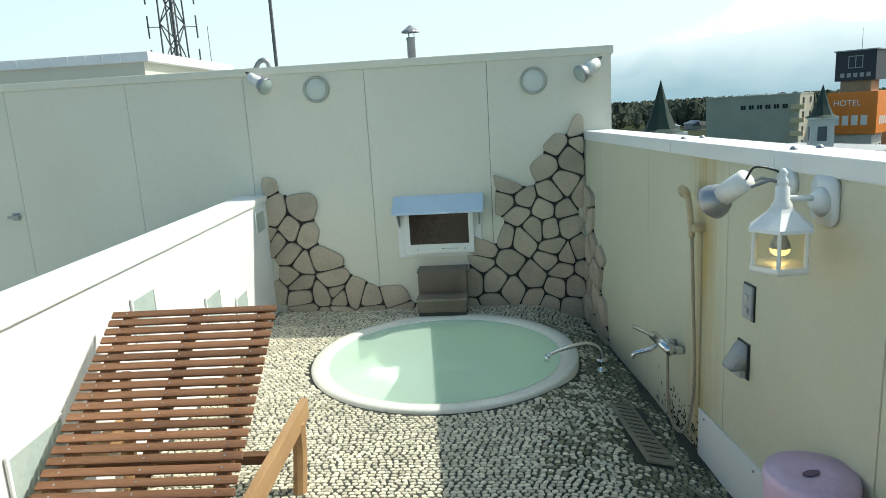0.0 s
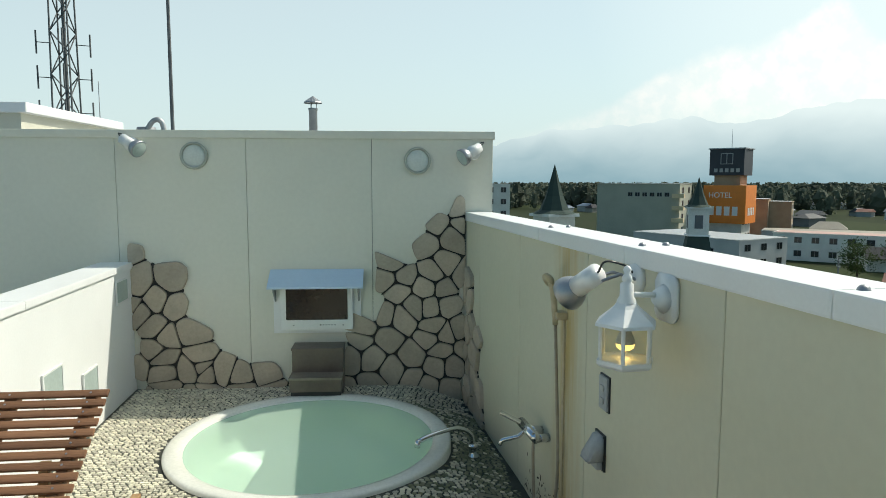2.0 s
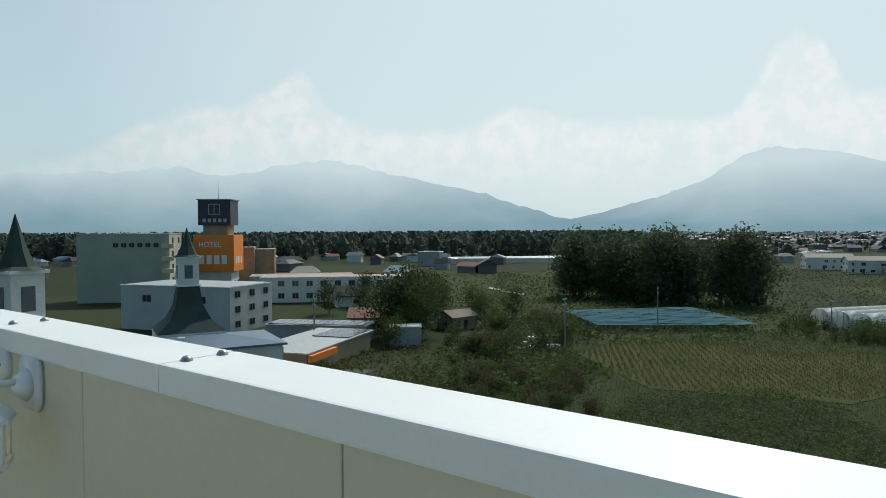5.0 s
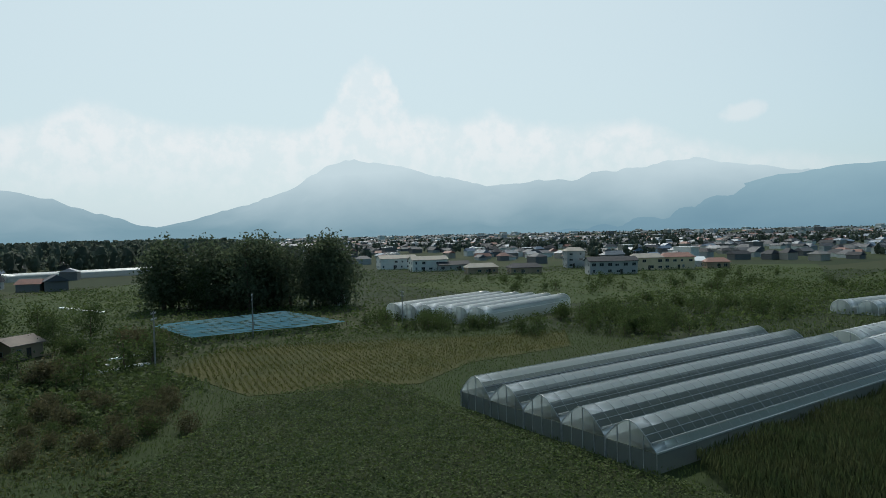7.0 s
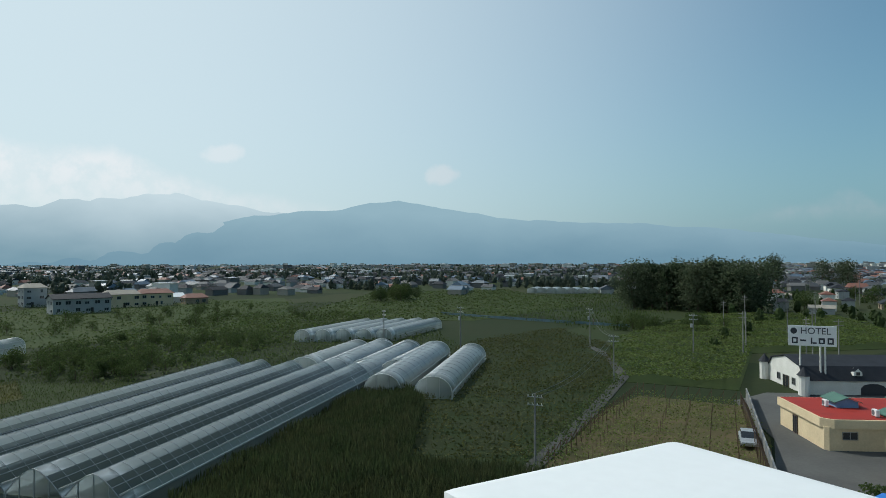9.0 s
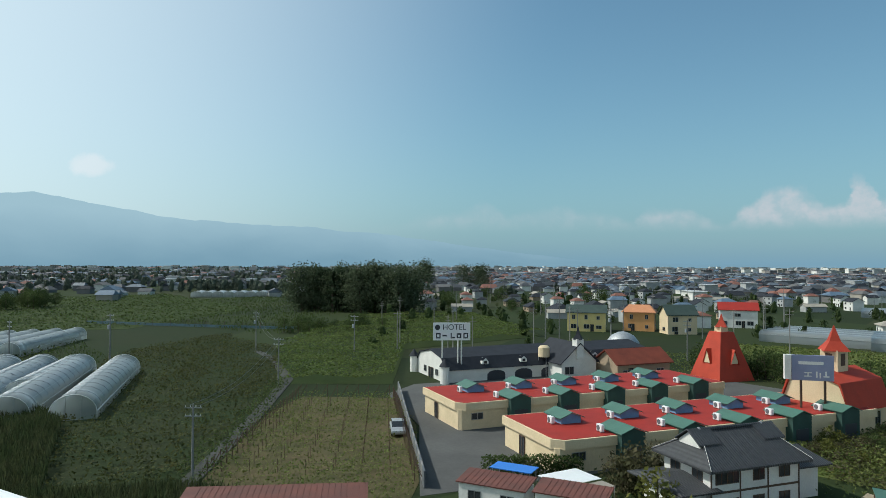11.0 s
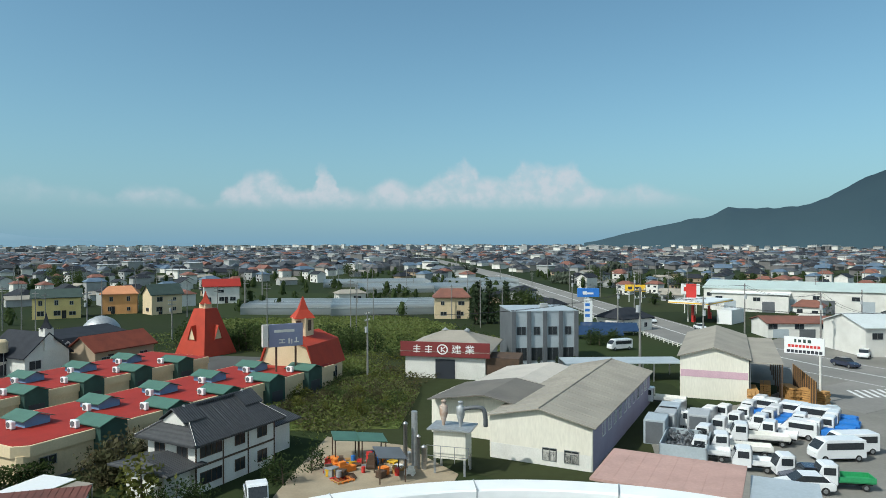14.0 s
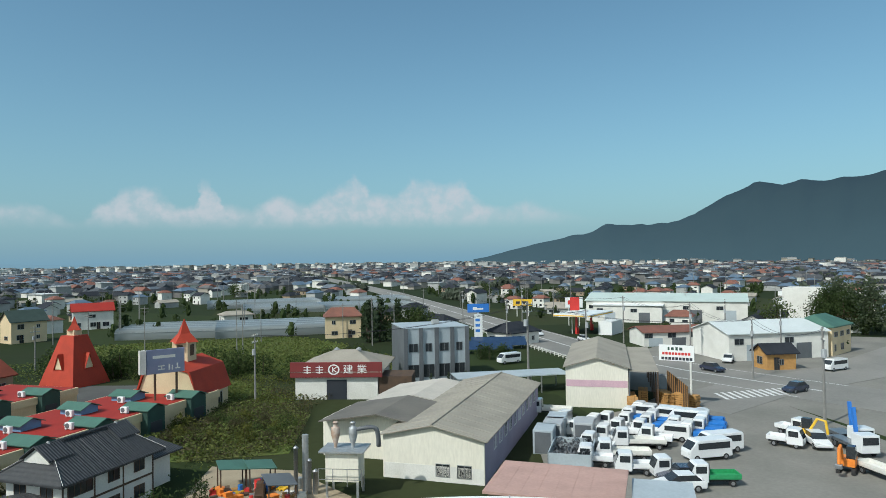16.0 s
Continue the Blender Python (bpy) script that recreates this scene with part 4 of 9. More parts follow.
def patch(name, poly, material, label, category, rise=0.05):
    bm = bmesh.new()
    a = sum(p[0] * q[1] - q[0] * p[1] for p, q in zip(poly, poly[1:] + poly[:1]))
    prism(bm, poly if a > 0 else poly[::-1], G - 0.2, G + rise)
    return solo(name, bm, material, label, category, "structure")


def strip(name, pts, width, material, label, rise):
    """A road of even width along a line of points."""
    bm = bmesh.new()
    p = [Vector((*q, 0)) for q in pts]
    rows = []
    for i, q in enumerate(p):
        d = (p[min(i + 1, len(p) - 1)] - p[max(i - 1, 0)]).normalized()
        s = Vector((-d.y, d.x, 0)) * width / 2
        rows.append([bm.verts.new((*(q + k * s).xy, G + z)) for k, z in ((1, -0.2), (1, rise), (-1, rise), (-1, -0.2))])
    for a, b in zip(rows, rows[1:]):
        for k in range(3):
            bm.faces.new((a[k], a[k + 1], b[k + 1], b[k]))
    return solo(name, bm, material, label, "road", "structure")


F_SOY = [(55.1, 36), (71.2, 37.5), (78.5, 32.4), (83.9, 26.9), (80.3, 19.2), (71.1, 12), (56.3, -4), (49, -12), (18, -14), (14, 20), (30, 36)]
F_RICE = [(89.1, 57.7), (107.1, 58.6), (119.0, 25.3), (128.1, 1.3), (113.5, 0.2), (98.4, 15.0), (84.5, 19.2), (76, 38.8)]
F_VINE = [(49.6, -40.9), (64.5, -64.0), (68.3, -74.7), (56.4, -80.8), (44.7, -68.7), (32.9, -50.8), (30, -44), (40, -38)]
F_WEST = [(131.5, -85.5), (146.3, -128.5), (108, -111), (92.0, -95), (73.8, -74.3), (50.1, -38.6), (58.2, -30.3), (81.9, -45)]
F_BRUSH = [(58, -9.5), (94, -45), (88, -48), (80, -46), (57, -31), (49, -38), (30, -38), (20, -16)]
F_PERG = [(79, -80.2), (110, -112), (126, -141), (150, -200), (120, -225), (70, -172), (86, -128), (63, -90)]
F_FAR = [(223.8, -73.2), (372.0, -179.9), (364.9, -275.3), (215, -205), (180.9, -123.0)]
F_MID = [(25, -149.5), (24, -180), (-26, -176), (-34.3, -152.9), (-15.3, -121.1), (-5.5, -120.4)]
F_SCRUB = [(9, -73), (7, -92.5), (-7.0, -116), (-12.0, -96.7), (-14.0, -86.4), (-9, -70), (-1.0, -71)]
patch("field", F_SOY, CROP, "dense dark green bean field", "field")
patch("field", F_RICE, RICE, "ripening yellow-green crop field", "field", 0.06)
patch("field", F_VINE, DRYGRASS, "dry grass vineyard plot with leaning fence posts", "field", 0.04)
patch("field", F_WEST, CROP, "overgrown brownish green vegetable field", "field", 0.05)
patch("field", F_PERG, GRASS, "wide green grape trellis field", "field", 0.05)
patch("field", F_FAR, GRASS, "far bright green crop field", "field", 0.05)
# lighter copy of the grass, with sunlight put into its colour
MEADOW = mat("sunlit meadow", (0.11, 0.15, 0.04), (0.12, 0.13, 0.045), 0.95, scale=0.15, fine=3, bump=0.3, spec=0.1)
patch("field", F_MID, MEADOW, "bright green grass field by the greenhouses", "field", 0.05)
patch("field", F_SCRUB, MEADOW, "overgrown allotment with stakes", "field", 0.05)
patch("field", [(194, 188), (274, 180), (200, 120), (143, 97), (122, 119)], GRASS, "green terraced meadow strips", "field", 0.05)
patch("field", [(243, 64), (354, -25), (348, -116), (190, -70), (178, 3)], GRASS, "green meadows with garden plots", "field", 0.04)
patch("yard", [(3.9, -50), (1.7, -58.1), (-1.5, -68.4), (-8.6, -64), (-12, -55), (-8, -46)], YARD, "pale dirt yard of the workshop", "yard", 0.07)
patch("forecourt", [(59.0, -83), (60, -92), (30.4, -128), (-9, -112), (20, -62), (31, -48), (44.4, -68.9)], ASPHALT, "grey asphalt motel forecourt", "forecourt", 0.03)
LOTM = mat("sun-bleached asphalt", (0.23, 0.22, 0.195), (0.18, 0.175, 0.155), 0.9, scale=0.15, fine=3, bump=0.2, spec=0.2)
patch("car_park", [(-22, -36), (-36, -68), (-51.5, -72), (-66, -80), (-72, -66), (-62, -30), (-40, -14)], LOTM, "pale grey asphalt car park", "car park", 0.06)
patch("forecourt", [(-60, -84), (-72, -66), (-66, -34), (-128, -24), (-168, -92), (-132, -128), (-94, -120), (-70, -104)], LOTM, "sun-bleached asphalt apron round the crossing", "forecourt", 0.04)
MAIN = [(-190, -1300), (-150, -800), (-114, -396), (-83, -166), (-77, -119), (-79, -92), (-84, -70), (-92, -40), (-110, 10)]
strip("road", MAIN, 15, ROADM, "wide grey asphalt main road", 0.08)
strip("road", [(-60, -70), (-78, -76), (-104, -80), (-150, -98), (-240, -150)], 11, ROADM, "grey side road at the crossing", 0.085)
# track colour darkened to hold the shade of its hedge
strip("farm_track", [(40, -26), (50.7, -40.6), (60, -55), (69.7, -69.2), (80.3, -84.3), (99, -100), (112, -108)], 1.7, mat("shaded dark track", (0.055, 0.055, 0.05), (0.04, 0.042, 0.036), 0.9, scale=0.5, fine=5), "narrow grey farm track", 0.09)
# painted lines
for side in (-6.6, -0.15, 0.15, 6.6):
    bm = bmesh.new()
    p = [Vector((*q, 0)) for q in MAIN[2:7]]
    rows = []
    for i, q in enumerate(p):
        d = (p[min(i + 1, 4)] - p[max(i - 1, 0)]).normalized()
        s = Vector((-d.y, d.x, 0))
        rows.append([bm.verts.new((*(q + s * (side + k)).xy, G + 0.095)) for k in (0.09, -0.09)])
    for a, b in zip(rows, rows[1:]):
        bm.faces.new((a[0], a[1], b[1], b[0]))
    solo("road_line", bm, LINE, "white painted road line", "road marking", "structure")
CROSSING = thing("zebra_crossing", "worn white zebra crossing stripes on asphalt", "road marking", kind="structure")
for i in range(11):
    c = Vector((-68.6, -73.5, G + 0.097)) + Vector((-1.08, 0.10, 0)) * i
    d = Vector((-0.35, -0.94, 0)).normalized()
    s = Vector((-d.y, d.x, 0)) * 0.24
    bm = bmesh.new()
    bm.faces.new([bm.verts.new(c + q) for q in (-d * 2.2 - s, d * 2.2 - s, d * 2.2 + s, -d * 2.2 + s)][::-1])
    part("stripe", bm, LINE, CROSSING)

# ---- mountains in the haze ----


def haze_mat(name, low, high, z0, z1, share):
    """Wooded slopes; the bright air before them is painted in as emission, graded by height."""
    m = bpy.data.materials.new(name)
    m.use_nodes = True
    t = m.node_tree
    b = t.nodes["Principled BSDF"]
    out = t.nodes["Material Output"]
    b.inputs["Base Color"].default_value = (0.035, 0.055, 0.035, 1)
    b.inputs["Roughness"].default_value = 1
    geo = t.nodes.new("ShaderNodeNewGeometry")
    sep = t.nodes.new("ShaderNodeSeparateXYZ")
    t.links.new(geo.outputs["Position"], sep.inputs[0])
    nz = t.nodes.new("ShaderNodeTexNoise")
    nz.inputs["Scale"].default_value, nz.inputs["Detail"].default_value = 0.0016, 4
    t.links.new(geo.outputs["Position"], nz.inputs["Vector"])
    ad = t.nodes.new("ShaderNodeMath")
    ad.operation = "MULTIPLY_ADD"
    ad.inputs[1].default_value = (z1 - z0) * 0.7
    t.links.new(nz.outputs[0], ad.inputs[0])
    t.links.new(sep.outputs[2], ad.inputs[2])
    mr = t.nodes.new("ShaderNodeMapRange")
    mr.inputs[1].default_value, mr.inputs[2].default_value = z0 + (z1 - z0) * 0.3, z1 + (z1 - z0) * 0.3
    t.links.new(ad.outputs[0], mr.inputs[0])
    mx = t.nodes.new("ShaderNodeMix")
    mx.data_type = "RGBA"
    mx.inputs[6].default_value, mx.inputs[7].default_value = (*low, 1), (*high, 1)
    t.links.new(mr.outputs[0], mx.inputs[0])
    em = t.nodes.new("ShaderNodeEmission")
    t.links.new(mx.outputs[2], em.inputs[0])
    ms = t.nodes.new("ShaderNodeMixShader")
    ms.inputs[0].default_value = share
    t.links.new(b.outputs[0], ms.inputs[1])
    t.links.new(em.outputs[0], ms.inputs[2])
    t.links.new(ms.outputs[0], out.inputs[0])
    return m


def ridge(name, peaks, dist, material, label, rough=0.35, seed=3):
    """A range of hills from (bearing, height angle) pairs, rising away from the plain."""
    bm = bmesh.new()
    az = [p[0] for p in peaks]
    rows = []
    steps = int((az[-1] - az[0]) * 2.5)
    for i in range(steps + 1):
        a = az[0] + (az[-1] - az[0]) * i / steps
        e = float(np.interp(a, az, [p[1] for p in peaks]))
        e = max(0.02, e + rough * noise.fractal(Vector((a * 0.35, seed, 0)), 1.0, 2.0, 5) * min(1, e / 2))
        top = 1.5 + dist * math.tan(radians(e)) - G * 0
        ra = radians(a)
        col = []
        for k in range(7):
            s = k / 6
            rr = dist * (0.84 + 0.16 * s) + 70 * noise.noise(Vector((a * 0.5, s * 4, seed)))
            zz = G + (top - G) * (s ** 1.25) + (top - G) * 0.10 * noise.noise(Vector((a * 0.6, s * 3.5, seed + 5))) * (1 if 0 < k < 6 else 0)
            col.append(bm.verts.new((rr * math.sin(ra), rr * math.cos(ra), zz)))
        col.append(bm.verts.new((dist * 1.05 * math.sin(ra), dist * 1.05 * math.cos(ra), G)))
        rows.append(col)
    for a, b in zip(rows, rows[1:]):
        for k in range(7):
            bm.faces.new((a[k], b[k], b[k + 1], a[k + 1]))
    return solo(name, bm, material, label, "mountain", "structure", smooth=True)


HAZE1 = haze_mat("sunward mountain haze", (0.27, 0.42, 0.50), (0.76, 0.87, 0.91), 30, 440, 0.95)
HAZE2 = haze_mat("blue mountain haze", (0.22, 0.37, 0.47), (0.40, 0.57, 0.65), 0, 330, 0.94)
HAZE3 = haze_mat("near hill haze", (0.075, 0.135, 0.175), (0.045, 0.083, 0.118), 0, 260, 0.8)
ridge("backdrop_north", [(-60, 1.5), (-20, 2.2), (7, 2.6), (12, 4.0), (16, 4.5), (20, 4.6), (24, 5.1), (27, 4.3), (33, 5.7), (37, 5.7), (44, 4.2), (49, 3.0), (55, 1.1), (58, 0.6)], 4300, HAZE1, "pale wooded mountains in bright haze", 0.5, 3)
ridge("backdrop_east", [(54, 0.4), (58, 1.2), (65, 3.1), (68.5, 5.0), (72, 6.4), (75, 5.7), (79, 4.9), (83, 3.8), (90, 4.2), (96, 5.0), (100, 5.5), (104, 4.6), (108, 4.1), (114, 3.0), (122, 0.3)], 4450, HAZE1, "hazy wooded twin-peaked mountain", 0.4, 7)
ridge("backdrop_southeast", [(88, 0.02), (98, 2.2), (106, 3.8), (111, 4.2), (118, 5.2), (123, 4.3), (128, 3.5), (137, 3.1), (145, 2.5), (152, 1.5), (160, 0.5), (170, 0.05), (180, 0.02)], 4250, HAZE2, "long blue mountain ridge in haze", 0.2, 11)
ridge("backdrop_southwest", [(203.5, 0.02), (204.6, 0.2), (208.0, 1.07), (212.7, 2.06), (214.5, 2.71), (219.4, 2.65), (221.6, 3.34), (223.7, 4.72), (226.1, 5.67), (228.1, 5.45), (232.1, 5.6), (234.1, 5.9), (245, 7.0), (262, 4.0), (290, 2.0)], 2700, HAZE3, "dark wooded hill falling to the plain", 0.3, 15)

# ---- plants ----


def quads(pts, size, rng, flat=0.0, blade=0.0):
    """Leaf-shaped quads at points, turned at random."""
    n = len(pts)
    a = rng.normal(size=(n, 3))
    a[:, 2] *= 0.2 if blade else (1 - flat)
    if blade:
        a = a * 0.22 + np.array([0, 0, 1.0])
    a /= np.linalg.norm(a, axis=1)[:, None] + 1e-9
    w = rng.normal(size=(n, 3))
    w[:, :2] *= 1 - flat * 0.8
    b = np.cross(a, w)
    b /= np.linalg.norm(b, axis=1)[:, None] + 1e-9
    s = size * rng.uniform(0.6, 1.3, (n, 1))
    k = blade or 0.55
    v = np.stack([pts - a * s, pts - b * s * k, pts + a * s, pts + b * s * k], 1).reshape(-1, 3)
    return v, np.arange(4 * n).reshape(n, 4)


def quad_mesh(name, v, f, material):
    me = bpy.data.meshes.new(name)
    me.from_pydata(v.tolist(), [], f.tolist())
    me.materials.append(material)
    return me


def tree(label, h, r, leaf, leafm, seed, n=420, base=0.25, kind="round", group="", name="tree"):
    """A trunk with limbs and a crown of loose leaf clumps; origin at the foot."""
    rng = np.random.default_rng(seed)
    t = thing(name, label, "tree", group=group)
    bm = bmesh.new()
    tr = 0.022 * h + 0.04
    lean = rng.normal(size=2) * 0.03 * h
    mid = Vector((lean[0], lean[1], h * 0.5))
    cyl(bm, (0, 0, -0.3), mid, tr, tr * 0.6, 7)
    cyl(bm, mid, (lean[0] * 1.6, lean[1] * 1.6, h * 0.88), tr * 0.6, tr * 0.12, 6)
    clumps = []
    m = 26 if kind != "cone" else 34
    for i in range(m):
        s = (i + 0.5) / m
        z = base + (1 - base) * s
        if kind == "cone":
            rad = r * (1.02 - s) * rng.uniform(0.55, 1.0)
        else:
            rad = r * math.sqrt(max(0.05, 1 - (2 * s - 0.9) ** 2)) * rng.uniform(0.35, 0.95)
        w = rng.uniform(0, 6.283)
        c = np.array([lean[0] + rad * math.cos(w), lean[1] + rad * math.sin(w), h * z * rng.uniform(0.94, 1.04)])
        clumps.append(c)
        if i % 4 == 1:
            cyl(bm, (lean[0] * z, lean[1] * z, h * max(0.2, z - 0.18)), c, tr * 0.3, tr * 0.05, 5)
    part("trunk", bm, BARK, t)
    c = np.array(clumps)[rng.integers(0, len(clumps), n)]
    spread = r * (0.30 if kind != "cone" else 0.20)
    p = c + rng.normal(size=(n, 3)) * spread * np.array([1, 1, 0.75])
    v, f = quads(p, leaf, rng)
    ob = new("crown", quad_mesh("crown", v, f, leafm))
    ob.parent = t
    return t


def inside(p, poly):
    x, y = p[:, 0], p[:, 1]
    r = np.zeros(len(p), bool)
    for (x0, y0), (x1, y1) in zip(poly, poly[1:] + poly[:1]):
        c = ((y0 > y) != (y1 > y)) & (x < (x1 - x0) * (y - y0) / (y1 - y0 + 1e-12) + x0)
        r ^= c
    return r


def planted(name, poly, n, size, height, material, label, category, seed, rows=0.0, turn=0.0, clump=0.0, low=0.15, blade=0.0, flat=0.45, skip=()):
    """Leaves over a field: in rows, in clumps, or all over."""
    rng = np.random.default_rng(seed)
    a = np.array(poly)
    lo, hi = a.min(0), a.max(0)
    p = rng.uniform(lo, hi, (n, 2))
    if rows:
        c, s = math.cos(turn), math.sin(turn)
        q = p @ np.array([[c, -s], [s, c]])
        q[:, 1] = np.round(q[:, 1] / rows) * rows + rng.normal(size=n) * rows * 0.16
        p = q @ np.array([[c, s], [-s, c]])
    p = p[inside(p, poly)]
    for other in skip:
        p = p[~inside(p, other)]
    big = np.array([noise.noise(Vector((x * 0.12, y * 0.12, seed))) for x, y in p])
    if clump:
        k = big > rng.uniform(-0.6, 0.6, len(p)) - clump
        p, big = p[k], big[k]
    z = G + 0.06 + height * rng.uniform(low, 1, len(p)) * (0.8 + 0.5 * big)
    v, f = quads(np.column_stack([p, z]), size, rng, flat, blade)
    ob = new(name, quad_mesh(name, v, f, material))
    return tagged(ob, label, category, "", "stuff")


# ---- building kit ----
ROOFTILE = mat("dark grey roof tile", (0.030, 0.033, 0.040), (0.021, 0.024, 0.030), 0.75, scale=0.8, fine=6, bump=0.3, spec=0.2)
TILED = mat("dark glazed pan tile", (0.05, 0.052, 0.055), (0.032, 0.034, 0.037), 0.6, scale=2.0, fine=9, bump=0.2, spec=0.4)
_w = TILED.node_tree.nodes.new("ShaderNodeTexWave")
_w.inputs["Scale"].default_value, _w.inputs["Distortion"].default_value = 1.05, 0.25
_c = TILED.node_tree.nodes.new("ShaderNodeTexCoord")
TILED.node_tree.links.new(_c.outputs["Object"], _w.inputs["Vector"])
_b = next(n for n in TILED.node_tree.nodes if n.type == "BUMP")
_b.inputs["Strength"].default_value, _b.inputs["Distance"].default_value = 0.9, 0.06
TILED.node_tree.links.new(_w.outputs["Fac"], _b.inputs["Height"])
ROOFDKG = mat("dark grey-green roof", (0.05, 0.075, 0.065), (0.04, 0.06, 0.052), 0.7, scale=0.6, fine=6, bump=0.1, spec=0.3)
# darker copy of the grey roofing, for the factory wing
DKROOF = mat("dark grey roofing", (0.16, 0.147, 0.125), (0.115, 0.107, 0.095), 0.85, scale=0.25, fine=4, bump=0.2)
ROOFGREY = mat("weathered grey roofing", (0.33, 0.30, 0.245), (0.25, 0.228, 0.19), 0.85, scale=0.25, fine=4, bump=0.2)
ROOFRED = mat("red painted roof", (0.33, 0.03, 0.02), (0.27, 0.026, 0.018), 0.7, scale=0.5, fine=5, bump=0.1, spec=0.25)
ROOFORANGE = mat("orange red roof", (0.42, 0.05, 0.024), (0.35, 0.043, 0.022), 0.7, scale=0.6, fine=6, bump=0.1, spec=0.3)
ROOFBROWN = mat("rusty brown sheet roof", (0.22, 0.09, 0.06), (0.16, 0.07, 0.05), 0.7, scale=0.6, fine=8, bump=0.15)
ROOFPINK = mat("faded pink sheet roof", (0.47, 0.30, 0.255), (0.40, 0.255, 0.215), 0.75, scale=0.4, fine=5, bump=0.1)
ROOFBLUE = mat("steel blue roof", (0.11, 0.16, 0.22), (0.085, 0.13, 0.18), 0.55, scale=0.3, fine=4, bump=0.1)
ROOFGREEN = mat("green painted roof", (0.065, 0.155, 0.115), (0.05, 0.12, 0.09), 0.6, scale=0.6, fine=6, bump=0.1)
DKGREEN = mat("dark green boarding", (0.03, 0.075, 0.06), (0.022, 0.055, 0.045), 0.7, scale=1, fine=8, bump=0.1)
BLUEP = mat("blue painted wall", (0.16, 0.30, 0.48), (0.13, 0.25, 0.40), 0.7, scale=1, fine=8, bump=0.05)
WALLW_ = mat("white render", (0.72, 0.71, 0.66), (0.62, 0.61, 0.56), 0.85, scale=0.5, fine=6, bump=0.1)
WALLC = mat("cream render", (0.68, 0.55, 0.35), (0.60, 0.48, 0.30), 0.85, scale=0.4, fine=6, bump=0.1)
WALLY = mat("yellow render", (0.72, 0.58, 0.24), (0.64, 0.50, 0.20), 0.85, scale=0.4, fine=6, bump=0.1)
WALLO = mat("orange render", (0.68, 0.36, 0.14), (0.60, 0.30, 0.11), 0.85, scale=0.4, fine=6, bump=0.1)
WALLG = mat("grey render", (0.38, 0.39, 0.38), (0.31, 0.32, 0.31), 0.85, scale=0.4, fine=6, bump=0.1)
WALLB = mat("tan render", (0.36, 0.28, 0.19), (0.29, 0.22, 0.15), 0.85, scale=0.4, fine=6, bump=0.1)
SLATEG = mat("blue grey cladding", (0.40, 0.45, 0.48), (0.34, 0.39, 0.42), 0.5, scale=0.5, fine=5, bump=0.05)
DKGREY = mat("dark grey cladding", (0.12, 0.13, 0.14), (0.09, 0.10, 0.11), 0.6, scale=0.5, fine=5, bump=0.05)
PANE = mat("dark window glass", (0.025, 0.03, 0.035), (0.04, 0.045, 0.05), 0.12, bump=0.0)
SOLAR = mat("solar panel glass", (0.02, 0.04, 0.09), (0.03, 0.055, 0.11), 0.15, scale=0.8, bump=0.0)
TIMBER = mat("dark brown timber", (0.10, 0.06, 0.035), (0.07, 0.045, 0.03), 0.75, scale=1.5, fine=12, bump=0.2)
LUMBER = mat("orange cut lumber", (0.50, 0.28, 0.09), (0.40, 0.21, 0.07), 0.75, scale=2, fine=12, bump=0.2)
ORANGE = mat("orange paint", (0.80, 0.24, 0.03), (0.72, 0.21, 0.03), 0.5, scale=0.5, bump=0.03)
BLACKP = mat("black painted sign", (0.03, 0.035, 0.045), (0.025, 0.03, 0.04), 0.5, scale=0.5, bump=0.03)
MAROON = mat("maroon signboard", (0.20, 0.03, 0.03), (0.17, 0.027, 0.027), 0.55, scale=0.5, bump=0.02)
YELLOW = mat("yellow paint", (0.80, 0.50, 0.03), (0.72, 0.44, 0.03), 0.5, bump=0.03)
REDP = mat("red paint", (0.60, 0.04, 0.03), (0.52, 0.035, 0.03), 0.5, bump=0.03)
BLUE = mat("bright blue paint", (0.04, 0.20, 0.62), (0.035, 0.17, 0.54), 0.5, bump=0.03)
BLUETARP = mat("blue tarpaulin", (0.03, 0.20, 0.60), (0.025, 0.16, 0.50), 0.5, scale=3, bump=0.2)
GREENP = mat("bright green paint", (0.04, 0.32, 0.12), (0.035, 0.27, 0.10), 0.5, bump=0.03)
CONCRETE = mat("concrete pole", (0.24, 0.235, 0.22), (0.18, 0.175, 0.165), 0.85, scale=1, fine=12, bump=0.1)
TYRE = mat("black tyre", (0.02, 0.02, 0.02), (0.03, 0.03, 0.03), 0.8, bump=0.05)
CARWHITE = mat("white car paint", (0.78, 0.79, 0.79), (0.75, 0.76, 0.76), 0.2, bump=0.0, coat=0.5)
CARDARK = mat("dark blue car paint", (0.03, 0.04, 0.075), (0.03, 0.035, 0.06), 0.2, bump=0.0, coat=0.5)
PINKBAND = mat("faded pink band", (0.60, 0.40, 0.46), (0.54, 0.36, 0.42), 0.8, scale=0.6, fine=6, bump=0.03)


